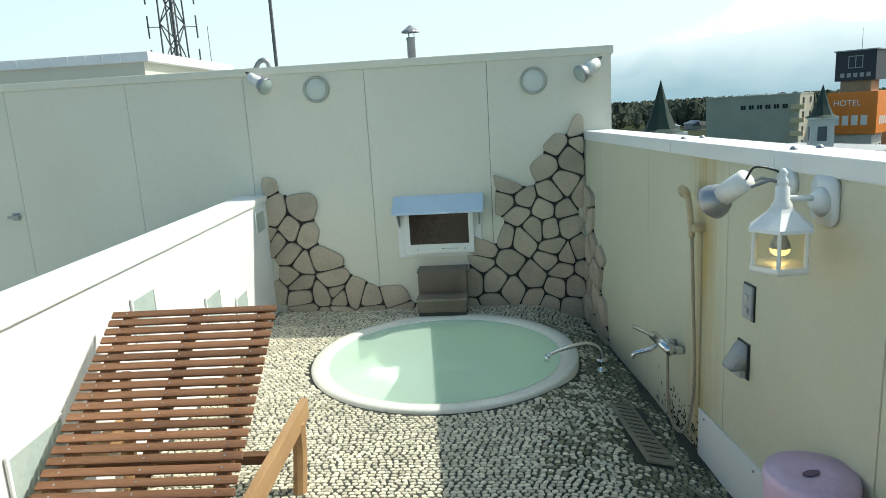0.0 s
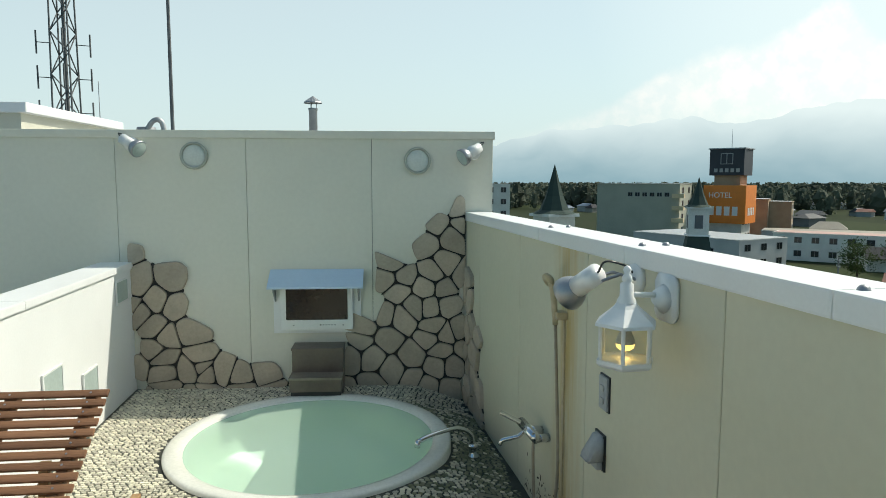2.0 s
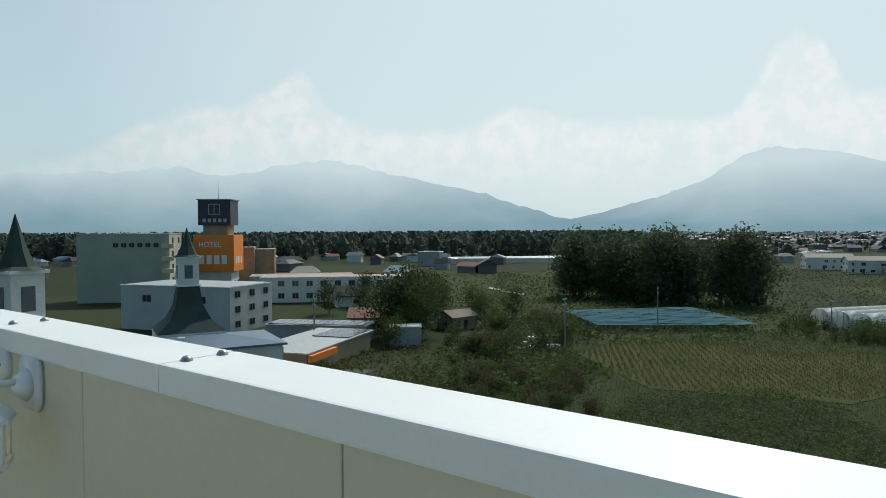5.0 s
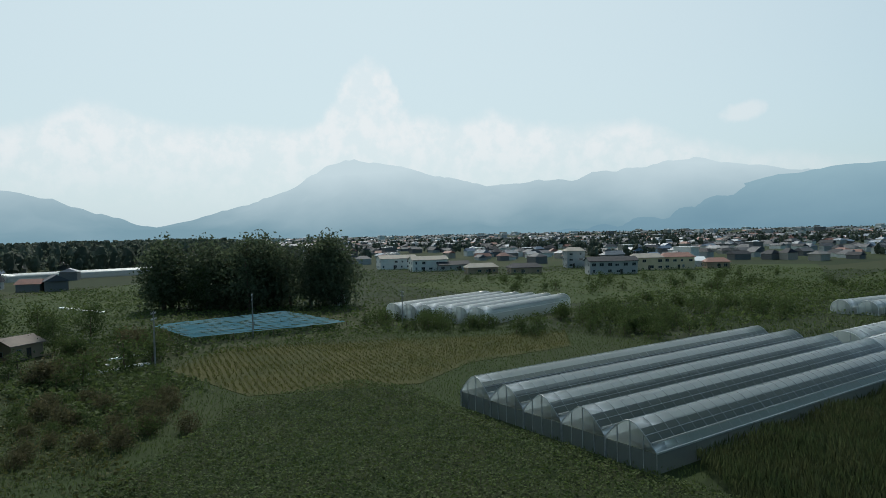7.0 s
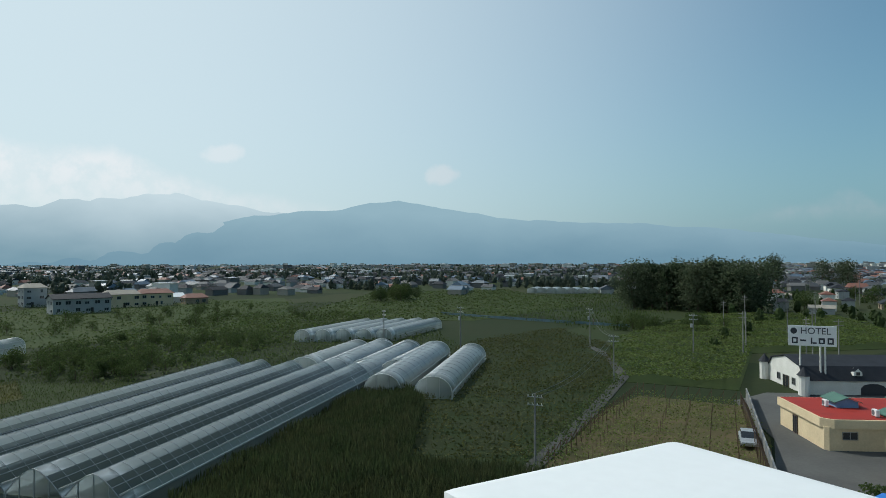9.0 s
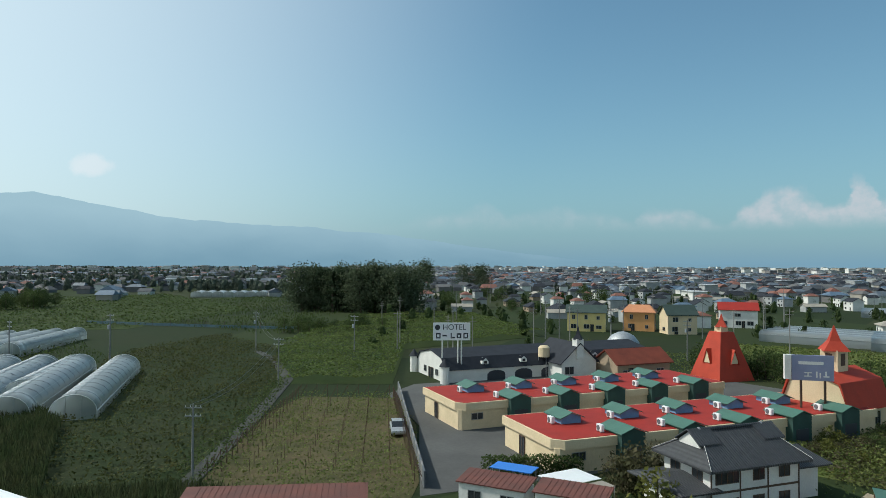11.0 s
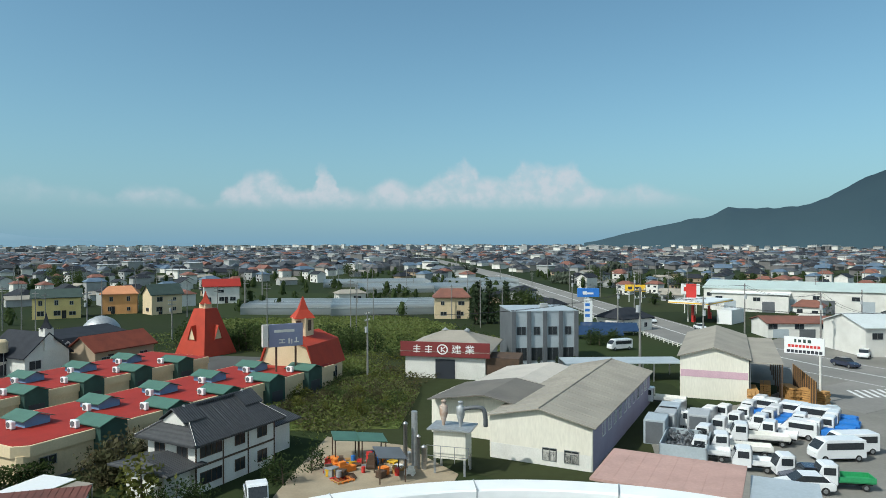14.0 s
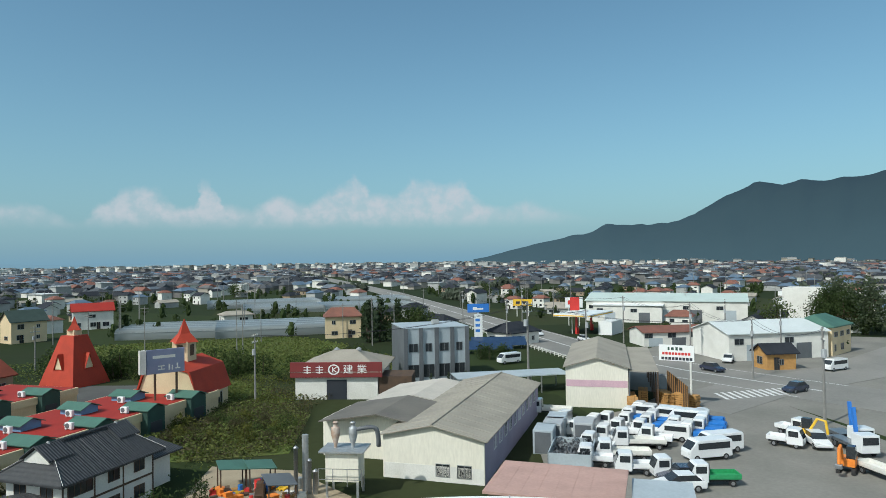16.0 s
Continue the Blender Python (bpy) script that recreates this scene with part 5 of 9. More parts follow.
def gable(bm, w, d, z0, rise, over=0.4, thick=0.15, mi=0, hip=0.0):
    """A pitched roof, ridge along x, with eaves; hip: how far the ridge ends are drawn in."""
    x, y = w / 2 + over, d / 2 + over
    k = rise / (d / 2)
    e = z0 - over * k
    r = x - hip
    for dz, flip in ((thick, 1), (0, -1)):
        a = [bm.verts.new(q) for q in ((-x, -y, e + dz), (x, -y, e + dz), (x, y, e + dz), (-x, y, e + dz), (-r, 0, z0 + rise + dz), (r, 0, z0 + rise + dz))]
        fs = [(0, 1, 5, 4), (2, 3, 4, 5), (1, 2, 5), (3, 0, 4)] if hip else [(0, 1, 5, 4), (2, 3, 4, 5)]
        for f in fs:
            bm.faces.new([a[i] for i in f][::flip]).material_index = mi
        if dz:
            topv = a
    for i, j in (((0, 1), (1, 2), (2, 3), (3, 0)) if hip else ((0, 1), (2, 3), (1, 5), (5, 2), (3, 4), (4, 0))):
        bm.faces.new((topv[j], topv[i], a[i], a[j])).material_index = mi


def gable_walls(bm, w, d, h, rise, z0=-0.3):
    x, y = w / 2, d / 2
    lo = [bm.verts.new(q) for q in ((-x, -y, z0), (x, -y, z0), (x, y, z0), (-x, y, z0))]
    hi = [bm.verts.new(q) for q in ((-x, -y, h), (x, -y, h), (x, y, h), (-x, y, h))]
    for i in range(4):
        bm.faces.new((lo[i], lo[(i + 1) % 4], hi[(i + 1) % 4], hi[i]))
    if rise:
        a, b = bm.verts.new((-x, 0, h + rise)), bm.verts.new((x, 0, h + rise))
        bm.faces.new((hi[1], hi[2], b))
        bm.faces.new((hi[3], hi[0], a))
    bm.faces.new(lo[::-1])
    bm.faces.new(hi)


def window(parent, x, z, w, h, side, wd, dd, frame_mat=None, name="window"):
    """A window on one of the four sides of a block wd by dd: 0 front (-y), 1 right, 2 back, 3 left."""
    turn = Matrix.Rotation(side * math.pi / 2, 4, "Z")
    off = (dd if side % 2 == 0 else wd) / 2
    m = turn @ Matrix.Translation((x, -off, z))
    bm = bmesh.new()
    f = 0.06
    for a in ((-w / 2 - f, w / 2 + f, -f, 0), (-w / 2 - f, w / 2 + f, h, h + f), (-w / 2 - f, -w / 2, 0, h), (w / 2, w / 2 + f, 0, h), (-f / 2, f / 2, 0, h)):
        bx(bm, a[0], a[1], -0.07, 0.02, a[2], a[3])
    win = part(name, bm, frame_mat or STEEL, parent, m=m)
    part("pane", box(-w / 2, w / 2, -0.03, 0.01, 0, h), PANE, win)
    return win


def house(label, w, d, storeys, wallm, roofm, rise=1.5, hip=0.0, seed=0, group="", name="house", skip=(), simple=False):
    """A plain dwelling with windows on all sides; origin at the middle of its base."""
    rng = random.Random(seed)
    t = thing(name, label, "house", group=group)
    h = 2.7 * storeys + 0.3
    bm = bmesh.new()
    gable_walls(bm, w, d, h, 0 if hip else rise)
    part("wall", bm, wallm, t)
    bm = bmesh.new()
    gable(bm, w, d, h, rise, 0.5, 0.18, 0, hip)
    part("roof", bm, roofm, t)
    for s in range(storeys):
        for side in range(4):
            if side in skip:
                continue
            run = w if side % 2 == 0 else d
            n = max(1, int(run // 3.2))
            for i in range(n):
                if rng.random() < 0.2:
                    continue
                x = (i + 0.5) / n * run - run / 2 + rng.uniform(-0.3, 0.3)
                ww = rng.choice((0.8, 1.5, 1.7))
                ww, hh = min(ww, run / n - 0.5), rng.choice((0.9, 1.2))
                if simple:
                    o = (d if side % 2 == 0 else w) / 2
                    part("window", box(-ww / 2, ww / 2, -0.04, 0.02, 0, hh), PANE, t, m=Matrix.Rotation(side * math.pi / 2, 4, "Z") @ Matrix.Translation((x, -o, 0.9 + 2.7 * s)))
                else:
                    window(t, x, 0.9 + 2.7 * s, ww, hh, side, w, d)
    window(t, rng.uniform(-w / 4, w / 4), 0.1, 0.9, 2.0, 0, w, d, TIMBER, "door")
    return t


def put(ob, x, y, turn=0.0, z=0.0, s=1.0):
    ob.matrix_world = Matrix.Translation((x, y, G + z)) @ Matrix.Rotation(radians(turn), 4, "Z") @ Matrix.Scale(s, 4)
    return ob


def lettering(body, size, m, material, parent, name="lettering", extrude=0.01):
    cu = bpy.data.curves.new(name, "FONT")
    cu.body, cu.size, cu.extrude = body, size, extrude
    cu.align_x, cu.align_y = "CENTER", "CENTER"
    cu.materials.append(material)
    ob = new(name, cu)
    ob.parent = parent
    ob.matrix_local = m
    return ob


def utility_pole(h, seed, arms=2, group="utility poles"):
    t = thing("utility_pole", "grey concrete utility pole with crossarms and insulators", "pole", group=group)
    bm = bmesh.new()
    cyl(bm, (0, 0, -0.5), (0, 0, h), 0.17, 0.10, 8)
    part("shaft", bm, CONCRETE, t)
    for i in range(arms):
        z = h - 0.4 - 0.9 * i
        a = part("crossarm", box(-0.9, 0.9, -0.05, 0.05, z - 0.05, z + 0.05), STEEL, t)
        for x in (-0.8, -0.3, 0.3, 0.8):
            bm = bmesh.new()
            cyl(bm, (x, 0, z + 0.05), (x, 0, z + 0.25), 0.05, 0.04, 6)
            part("insulator", bm, WALLW_, a)
    if seed % 2:
        bm = bmesh.new()
        cyl(bm, (0.35, 0, h - 3.0), (0.35, 0, h - 2.2), 0.25, 0.25, 8)
        part("transformer", bm, GREYP, t)
    return t

# ---- motel with red roofs ----
GRID = math.degrees(math.atan2(U.y, U.x))


def grid(x, y, z=0.0, turn=0.0, size=(1, 1, 1)):
    return pose(x, y, G + z, 0, 0, GRID + turn) @ Matrix.Diagonal((*size, 1))


AC_UNIT = thing("air_conditioner", "white outdoor air conditioner unit on the red roof", "air conditioner", group="roof air conditioners")
part("casing", box(-0.45, 0.45, -0.18, 0.18, 0.08, 0.75, 0.03, 1), WHITE, AC_UNIT)
bm = bmesh.new()
cyl(bm, (-0.1, -0.18, 0.42), (-0.1, -0.21, 0.42), 0.26, 0.26, 14)
part("fan_grille", bm, DKGREY, AC_UNIT)
for x in (-0.32, 0.32):
    part("foot", box(x - 0.04, x + 0.04, -0.2, 0.2, 0, 0.08), STEEL, AC_UNIT)
ac_first = [True]


def ac(m):
    if ac_first[0]:
        AC_UNIT.matrix_world = m
        ac_first[0] = False
        return AC_UNIT
    return copy_thing(AC_UNIT, m)


def motel_row(m, length, width, n, label):
    t = thing("motel_wing", label, "motel", m, "motel wings")
    body = [(0, 0.35), (0.35, 0), (length, 0), (length, width), (0, width)]
    bm = bmesh.new()
    prism(bm, [(x + 0.25 if x < 1 else x, y + 0.25 if y < 1 else y - 0.25) for x, y in body], -0.3, 2.4)
    part("wall", bm, WALLC, t)
    bm = bmesh.new()
    prism(bm, [(0, 1.0), (1.0, 0), (length, 0), (length, width), (0, width)], 2.3, 3.2)
    part("fascia", bm, WALLC, t, "thick cream parapet band")
    bm = bmesh.new()
    prism(bm, [(0.25, 1.1), (1.1, 0.25), (length - 0.2, 0.25), (length - 0.2, width - 0.25), (0.25, width - 0.25)], 3.2, 3.24)
    part("roof", bm, ROOFRED, t, "flat red painted roof deck")
    step = (length - 6) / n
    for i in range(n):
        x = 4.5 + step * (i + 0.5)
        # near garage bay with a gabled green roof
        bm = bmesh.new()
        gable_walls(bm, 3.6, 2.7, 3.45, 0.5, -0.3)
        bay = part("garage_bay", bm, DKGREEN, t, "dark green boarded garage bay", m=pose(x, 1.1, 0, 0, 0, 90))
        bm = bmesh.new()
        gable(bm, 3.6, 2.7, 3.5, 0.5, 0.2, 0.08)
        part("bay_roof", bm, ROOFGREEN, bay)
        part("doorway", box(-1.84, -1.80, -0.9, 0.9, 0, 2.1), BLACKP, bay)
        # rear dormer with blue cheeks
        bm = bmesh.new()
        gable_walls(bm, 2.9, 2.3, 0.65, 0.45, 0)
        dm = part("dormer", bm, BLUEP, t, "blue dormer", m=pose(x - step * 0.42, width * 0.62, 3.2, 0, 0, 90))
        bm = bmesh.new()
        gable(bm, 2.9, 2.3, 0.7, 0.45, 0.3, 0.08)
        part("dormer_roof", bm, ROOFGREEN, dm)
        ac(m @ pose(x - 2.2, 1.6, 3.24, 0, 0, -90))
        ac(m @ pose(x - step * 0.42 - 2.0, width * 0.62 - 0.8, 3.24, 0, 0, -90))
    window(t, 0, 0.2, 1.0, 1.9, 0, 0, 0, TIMBER, "door").matrix_local = pose(0.2, width * 0.62, 0.1, 0, 0, -90)
    window(t, 0, 0.2, 1.4, 0.7, 0, 0, 0).matrix_local = pose(2.6, 0.24, 1.2)
    return t


motel_row(grid(23.1, -58.9, 0, -2.0), 42, 11.4, 5, "long cream motel wing with flat red roof and green dormers")
motel_row(grid(38.9, -68.7), 41, 11.6, 5, "cream motel wing with red roof beside the asphalt forecourt")

# red pyramid tower
t = thing("red_tower", "tall red flared pyramid roof tower with small cupola", "tower", grid(18.0, -124.9, 0, -3, (0.86, 0.86, 0.90)))
bm = bmesh.new()
sq = [(4.3, 0.0), (3.65, 2.2), (2.65, 5.4), (1.6, 9.0)]
rings = [[bm.verts.new((r * sx, r * sy, z)) for sx, sy in ((-1, -1), (1, -1), (1, 1), (-1, 1))] for r, z in sq]
for a, b in zip(rings, rings[1:]):
    for i in range(4):
        bm.faces.new((a[i], a[(i + 1) % 4], b[(i + 1) % 4], b[i]))
bm.faces.new(rings[-1])
part("roof", bm, ROOFORANGE, t)
for k in range(4):
    bm = bmesh.new()
    gable_walls(bm, 1.6, 1.7, 0.4, 2.1, 0)
    d = part("dormer", bm, WALLC, t, m=Matrix.Rotation(k * math.pi / 2, 4, "Z") @ pose(0, -2.75, 3.2, 0, 0, 90))
    bm = bmesh.new()
    gable(bm, 1.6, 1.7, 0.4, 2.2, 0.22, 0.1)
    part("dormer_roof", bm, ROOFORANGE, d)
cup = part("cupola", box(-0.9, 0.9, -0.9, 0.9, 9.0, 10.0), WALLC, t, "cream cupola")
bm = bmesh.new()
lathe(bm, [(1.6, 9.9), (0.7, 11.0), (0.05, 12.4)], 4)
part("cupola_roof", bm, ROOFORANGE, cup)

# bell turret with red gambrel house
t = thing("bell_turret_house", "cream house with red gambrel roof and bell turret", "house", grid(1.0, -95.0, 0, 8, (0.95, 0.88, 1.04)))
bm = bmesh.new()
prof = [(-4.5, 0), (4.5, 0), (4.5, 3.0), (3.4, 5.6), (0, 6.6), (-3.4, 5.6), (-4.5, 3.0)]
prism(bm, prof, -4.5, 4.5, pose(0, 0, 0, 90, 0, 90))
part("wall", bm, WALLC, t)
bm = bmesh.new()
roofp = [(-4.9, 2.7), (-3.6, 5.8), (0, 6.9), (3.6, 5.8), (4.9, 2.7), (4.7, 2.7), (3.4, 5.65), (0, 6.65), (-3.4, 5.65), (-4.7, 2.7)]
prism(bm, roofp[::-1], -4.8, 4.8, pose(0, 0, 0, 90, 0, 90))
part("roof", bm, ROOFORANGE, t)
for k in (-2, 2):
    window(t, 0, 1.0, 1.2, 1.4, 0, 0, 0).matrix_local = pose(k, -4.5, 0.9)
tw = part("turret", box(-1.2, 1.2, -1.2, 1.2, 4, 9.0), WALLC, t, "cream bell turret")
for k in range(4):
    part("opening", box(-0.5, 0.5, -1.23, -1.17, 7.2, 8.6), TIMBER, tw, m=Matrix.Rotation(k * math.pi / 2, 4, "Z"))
bm = bmesh.new()
lathe(bm, [(2.3, 8.9), (1.0, 10.0), (0.04, 11.8)], 4)
part("turret_roof", bm, ROOFORANGE, tw)

# white gambrel barn
t = thing("barn", "long white gambrel barn with dark grey roof", "barn", grid(56.2, -95.2, 0, 0.7, (1.06, 1.25, 0.79)))
L, W2 = 40.0, 5.2
bm = bmesh.new()
prof = [(-W2, -0.3), (W2, -0.3), (W2, 2.9), (W2 - 1.2, 4.8), (0, 6.0), (-W2 + 1.2, 4.8), (-W2, 2.9)]
prism(bm, prof, 0.2, L - 0.2, pose(0, W2, 0, 90, 0, 90))
part("wall", bm, WALLW_, t)
bm = bmesh.new()
rp = [(-W2 - 0.3, 2.6), (-W2 + 1.1, 5.0), (0, 6.25), (W2 - 1.1, 5.0), (W2 + 0.3, 2.6), (W2 + 0.15, 2.6), (W2 - 1.25, 4.85), (0, 6.05), (-W2 + 1.25, 4.85), (-W2 - 0.15, 2.6)]
prism(bm, rp[::-1], 0, L, pose(0, W2, 0, 90, 0, 90))
part("roof", bm, ROOFTILE, t)
for i in range(5):
    bm = bmesh.new()
    gable_walls(bm, 1.0, 1.1, 0.6, 0.7, 0)
    d = part("dormer", bm, WALLW_, t, "small white triangular dormer", m=pose(7 + 7 * i, 0.4, 3.5, 0, 0, 90))
    part("pane", box(-0.53, -0.5, -0.25, 0.25, 0.1, 0.7), PANE, d)
for i in range(6):
    bm = bmesh.new()
    prism(bm, [(-1.6, 0), (1.6, 0), (1.6, 1.3)] + [(1.6 * math.cos(a), 1.3 + 0.8 * math.sin(a)) for a in (0.6, 1.2, 1.8, 2.4)] + [(-1.6, 1.3)], -0.04, 0.06, pose(9 + 5 * i, 0.0, 0, 90, 0, 0))
    part("archway", bm, BLACKP, t, "dark arched doorway")
for y in (3.0, 7.2):
    window(t, 0, 0, 0.8, 1.2, 0, 0, 0).matrix_local = pose(0.18, y, 1.0, 0, 0, -90)
window(t, 0, 0, 1.6, 2.2, 0, 0, 0, TIMBER, "door").matrix_local = pose(0.18, 5.1, 0.0, 0, 0, -90)
for y in (-0.4, 10.8):
    bm = bmesh.new()
    cyl(bm, (0, 0, -0.3), (0, 0, 3.6), 0.7, 0.7, 10)
    tt = part("turret", bm, WALLW_, t, m=pose(-0.2, y, 0))
    bm = bmesh.new()
    cyl(bm, (0, 0, 3.6), (0, 0, 5.2), 0.9, 0.02, 10)
    part("turret_roof", bm, ROOFTILE, tt)

# chapel-like front house and red gable behind the motel
for lab, xy, w, d, st, wm, rm, rise in (("grey-roofed chapel house with white steeple", (42.5, -114.0), 9, 7, 1, WALLW_, ROOFTILE, 3.0), ("low house with dull brown-red tiled roof", (31.5, -118.0), 11, 6, 1, WALLB, mat("dull brown-red tile", (0.20, 0.055, 0.035), (0.15, 0.045, 0.03), 0.8, scale=0.6, fine=6, bump=0.2, spec=0.15), 1.9)):
    hs = put(house(lab, w, d, st, wm, rm, rise, seed=5), *xy, GRID + (0 if w > 10 else 90))
    if w == 9:
        sp = part("steeple", box(-0.7, 0.7, -0.7, 0.7, 3.4, 6.8), WALLW_, hs, "white steeple", m=pose(-4.2, 0, 0))
        bm = bmesh.new()
        lathe(bm, [(1.1, 6.7), (0.45, 7.6), (0.03, 9.2)], 4)
        part("steeple_roof", bm, ROOFTILE, sp)
t = thing("water_tank", "small cream water tank on a steel stand", "water tank", pose(45.1, -110.7, G))
bm = bmesh.new()
lathe(bm, [(0, 3.4), (1.0, 3.4), (1.0, 5.0), (0.7, 5.3), (0, 5.35)], 14)
part("tank", bm, WALLC, t)
for sx in (-0.7, 0.7):
    for sy in (-0.7, 0.7):
        bm = bmesh.new()
        cyl(bm, (sx, sy, -0.2), (sx, sy, 3.4), 0.06, 0.06, 6)
        part("leg", bm, STEEL, t)
t = thing("dome_roof_hut", "silver domed hut behind the barn", "hut", pose(38.5, -137.0, G))
bm = bmesh.new()
lathe(bm, [(3.6, -0.3), (3.6, 2.5), (3.2, 4.0), (2.2, 5.2), (1.0, 5.8), (0, 6.0)], 20)
part("shell", bm, RUSTY, t, "", True)


def billboard(label, m, w, h, z, posts, facem, back=None):
    t = thing("billboard", label, "sign", m)
    for x in posts:
        bm = bmesh.new()
        cyl(bm, (x, 0.12, -0.3), (x, 0.12, z + h * 0.8), 0.14, 0.14, 8)
        part("post", bm, WALLW_ if back is None else TIMBER, t)
    part("panel", box(-w / 2, w / 2, -0.1, 0.1, z, z + h, 0.02, 1), facem, t)
    return t


def bars(parent, spec, material, y=-0.115):
    """Strokes standing for writing that cannot be read: x, z, width, height."""
    for x, z, w, h in spec:
        part("stroke", box(x - w / 2, x + w / 2, y, y + 0.02, z - h / 2, z + h / 2), material, parent)


t = billboard("white hotel billboard with dark lettering on tall posts", pose(56.0, -97.1, G, 0, 0, 214) @ Matrix.Diagonal((0.864, 1, 0.917, 1)), 7.2, 3.2, 7.5, (-1.8, 1.2, 1.9), WHITE)
lettering("HOTEL", 1.45, pose(0.5, -0.12, 9.85, 90, 0, 0), BLACKP, t)
bm = bmesh.new()
cyl(bm, (-2.75, -0.1, 9.85), (-2.75, -0.13, 9.85), 0.5, 0.5, 14)
part("emblem", bm, BLACKP, t, "dark round emblem")
bars(t, [(-2.6, 8.35, 0.9, 1.0), (-1.35, 8.35, 0.9, 0.28), (-0.1, 8.35, 0.22, 1.0), (0.35, 8.0, 0.6, 0.25), (1.4, 8.35, 0.9, 0.9), (2.7, 8.35, 0.9, 1.0)], BLACKP)
bars(t, [(-2.6, 8.35, 0.45, 0.5), (2.7, 8.35, 0.45, 0.5), (1.4, 8.3, 0.4, 0.4)], WHITE, -0.13)
t = billboard("violet-grey roadside billboard with pale marks on two posts", pose(3.1, -87.9, G, 0, 0, 196.5), 4.4, 2.9, 6.4, (-1.2, 1.3), mat("violet grey sign face", (0.26, 0.28, 0.40), (0.22, 0.24, 0.35), 0.6, scale=0.8, bump=0.02), 1)
bars(t, [(-0.5, 7.3, 0.8, 0.12), (-0.5, 6.9, 0.8, 0.12), (-0.5, 7.1, 0.14, 0.5), (0.4, 7.1, 0.16, 0.7), (0.75, 7.0, 0.14, 0.6), (1.4, 6.9, 0.6, 0.14), (1.35, 7.2, 0.16, 0.6), (-0.2, 8.4, 2.6, 0.35)], WALLW_)
part("side_panel", box(-3.0, -2.3, -0.3, 0.3, 6.5, 9.3), WALLW_, t, "white end cabinet")

# ---- dark-tiled two-storey house ----
HM = pose(8.3, -59.8, G, 0, 0, -129.4) @ Matrix.Diagonal((0.80, 0.825, 0.82, 1))
t = thing("tiled_house", "white two-storey house with dark glazed tile roof", "house", HM)
bm = bmesh.new()
gable_walls(bm, 11.0, 6.6, 5.2, 0)
part("wall", bm, WALLW_, t)
for x in (-5.5, -2.0, 1.5, 5.5):
    part("timber_post", box(x - 0.07, x + 0.07, -3.36, -3.28, 0, 5.2), TIMBER, t)
for z in (2.6,):
    part("timber_band", box(-5.5, 5.5, -3.38, -3.29, z - 0.09, z + 0.09), TIMBER, t)
bm = bmesh.new()
gable(bm, 11.0, 6.6, 5.3, 2.1, 0.9, 0.2, 0, 2.6)
roof = part("roof", bm, TILED, t)
for y, s in ((-1, 1), (1, 1)):
    for i in range(26):
        x = -6.1 + i * 0.49
        if abs(x) > 3.6:
            continue
        bm = bmesh.new()
        cyl(bm, (x, y * 4.15, 4.92), (x, y * 0.05, 7.56), 0.05, 0.05, 5, caps=False)
        part("tile_rib", bm, TILED, roof)
bm = bmesh.new()
cyl(bm, (-3.9, 0, 7.65), (3.9, 0, 7.65), 0.2, 0.2, 8)
part("ridge_tiles", bm, TILED, roof)
for sx in (-1, 1):
    for sy in (-1, 1):
        bm = bmesh.new()
        cyl(bm, (sx * 3.9, 0, 7.56), (sx * 6.35, sy * 4.15, 4.98), 0.11, 0.11, 6)
        part("hip_tiles", bm, TILED, roof)
        bm = bmesh.new()
        cyl(bm, (sx * 3.9, sy * 0.12, 7.60), (sx * 6.35, sy * 4.25, 5.03), 0.028, 0.028, 5)
        part("mortar_line", bm, WALLW_, roof, "white mortar line beside the hip")
for x in (-4.1, 4.1):
    bm = bmesh.new()
    gable(bm, 2.4, 3.2, 6.62, 1.08, 0.15, 0.14)
    part("end_gable", bm, TILED, roof, m=pose(x, 0, 0))
    bm = bmesh.new()
    gable_walls(bm, 2.2, 2.9, 6.6, 1.0, 6.3)
    part("gable_face", bm, WALLW_, t, "white plastered gable face", m=pose(x, 0, -0.02))
    for sy in (-1, 1):
        bm = bmesh.new()
        sx = math.copysign(1.32, x)
        cyl(bm, (x + sx, 0, 7.80), (x + sx, sy * 1.72, 6.62), 0.09, 0.09, 6)
        part("barge_tiles", bm, TILED, t)
for x in (-4.0, 4.0):
    bm = bmesh.new()
    lathe(bm, [(0.2, 0), (0.2, 0.2), (0.12, 0.36), (0, 0.4)], 8, (x, 0, 7.55))
    part("ridge_end", bm, WALLG, roof, "grey ridge-end ornament")
for side, xs in ((0, (-4.3, -2.9, 0.3, 3.6)), (3, (-1.6, 1.5)), (1, (0.0,))):
    for x in xs:
        for z in (0.8, 3.4):
            window(t, x, z, 1.3, 1.1, side, 11.0, 6.6, TIMBER)
bm = bmesh.new()
gable(bm, 4.0, 7.4, 2.9, 0.8, 0.4, 0.15, 0, 1.2)
part("porch_roof", bm, TILED, t, m=pose(-7.0, 0.2, 0))
part("porch_wall", box(-8.6, -5.5, -2.6, 2.6, -0.3, 2.7), WALLW_, t)
bm = bmesh.new()
gable(bm, 6.0, 5.2, 3.6, 1.1, 0.6, 0.15, 0, 1.4)
part("annexe_roof", bm, TILED, t, m=pose(8.0, 1.0, 0))
part("annexe_wall", box(5.5, 10.6, -1.2, 3.2, -0.3, 3.6), WALLW_, t)

# ---- factory ----
FM = grid(-23.3, -53.2, 0, -1.6, (0.896, 0.823, 0.813))
t = thing("factory", "cream workshop with weathered grey gable roofs", "factory", FM)
bm = bmesh.new()
gable_walls(bm, 31, 11.5, 4.7, 1.3)
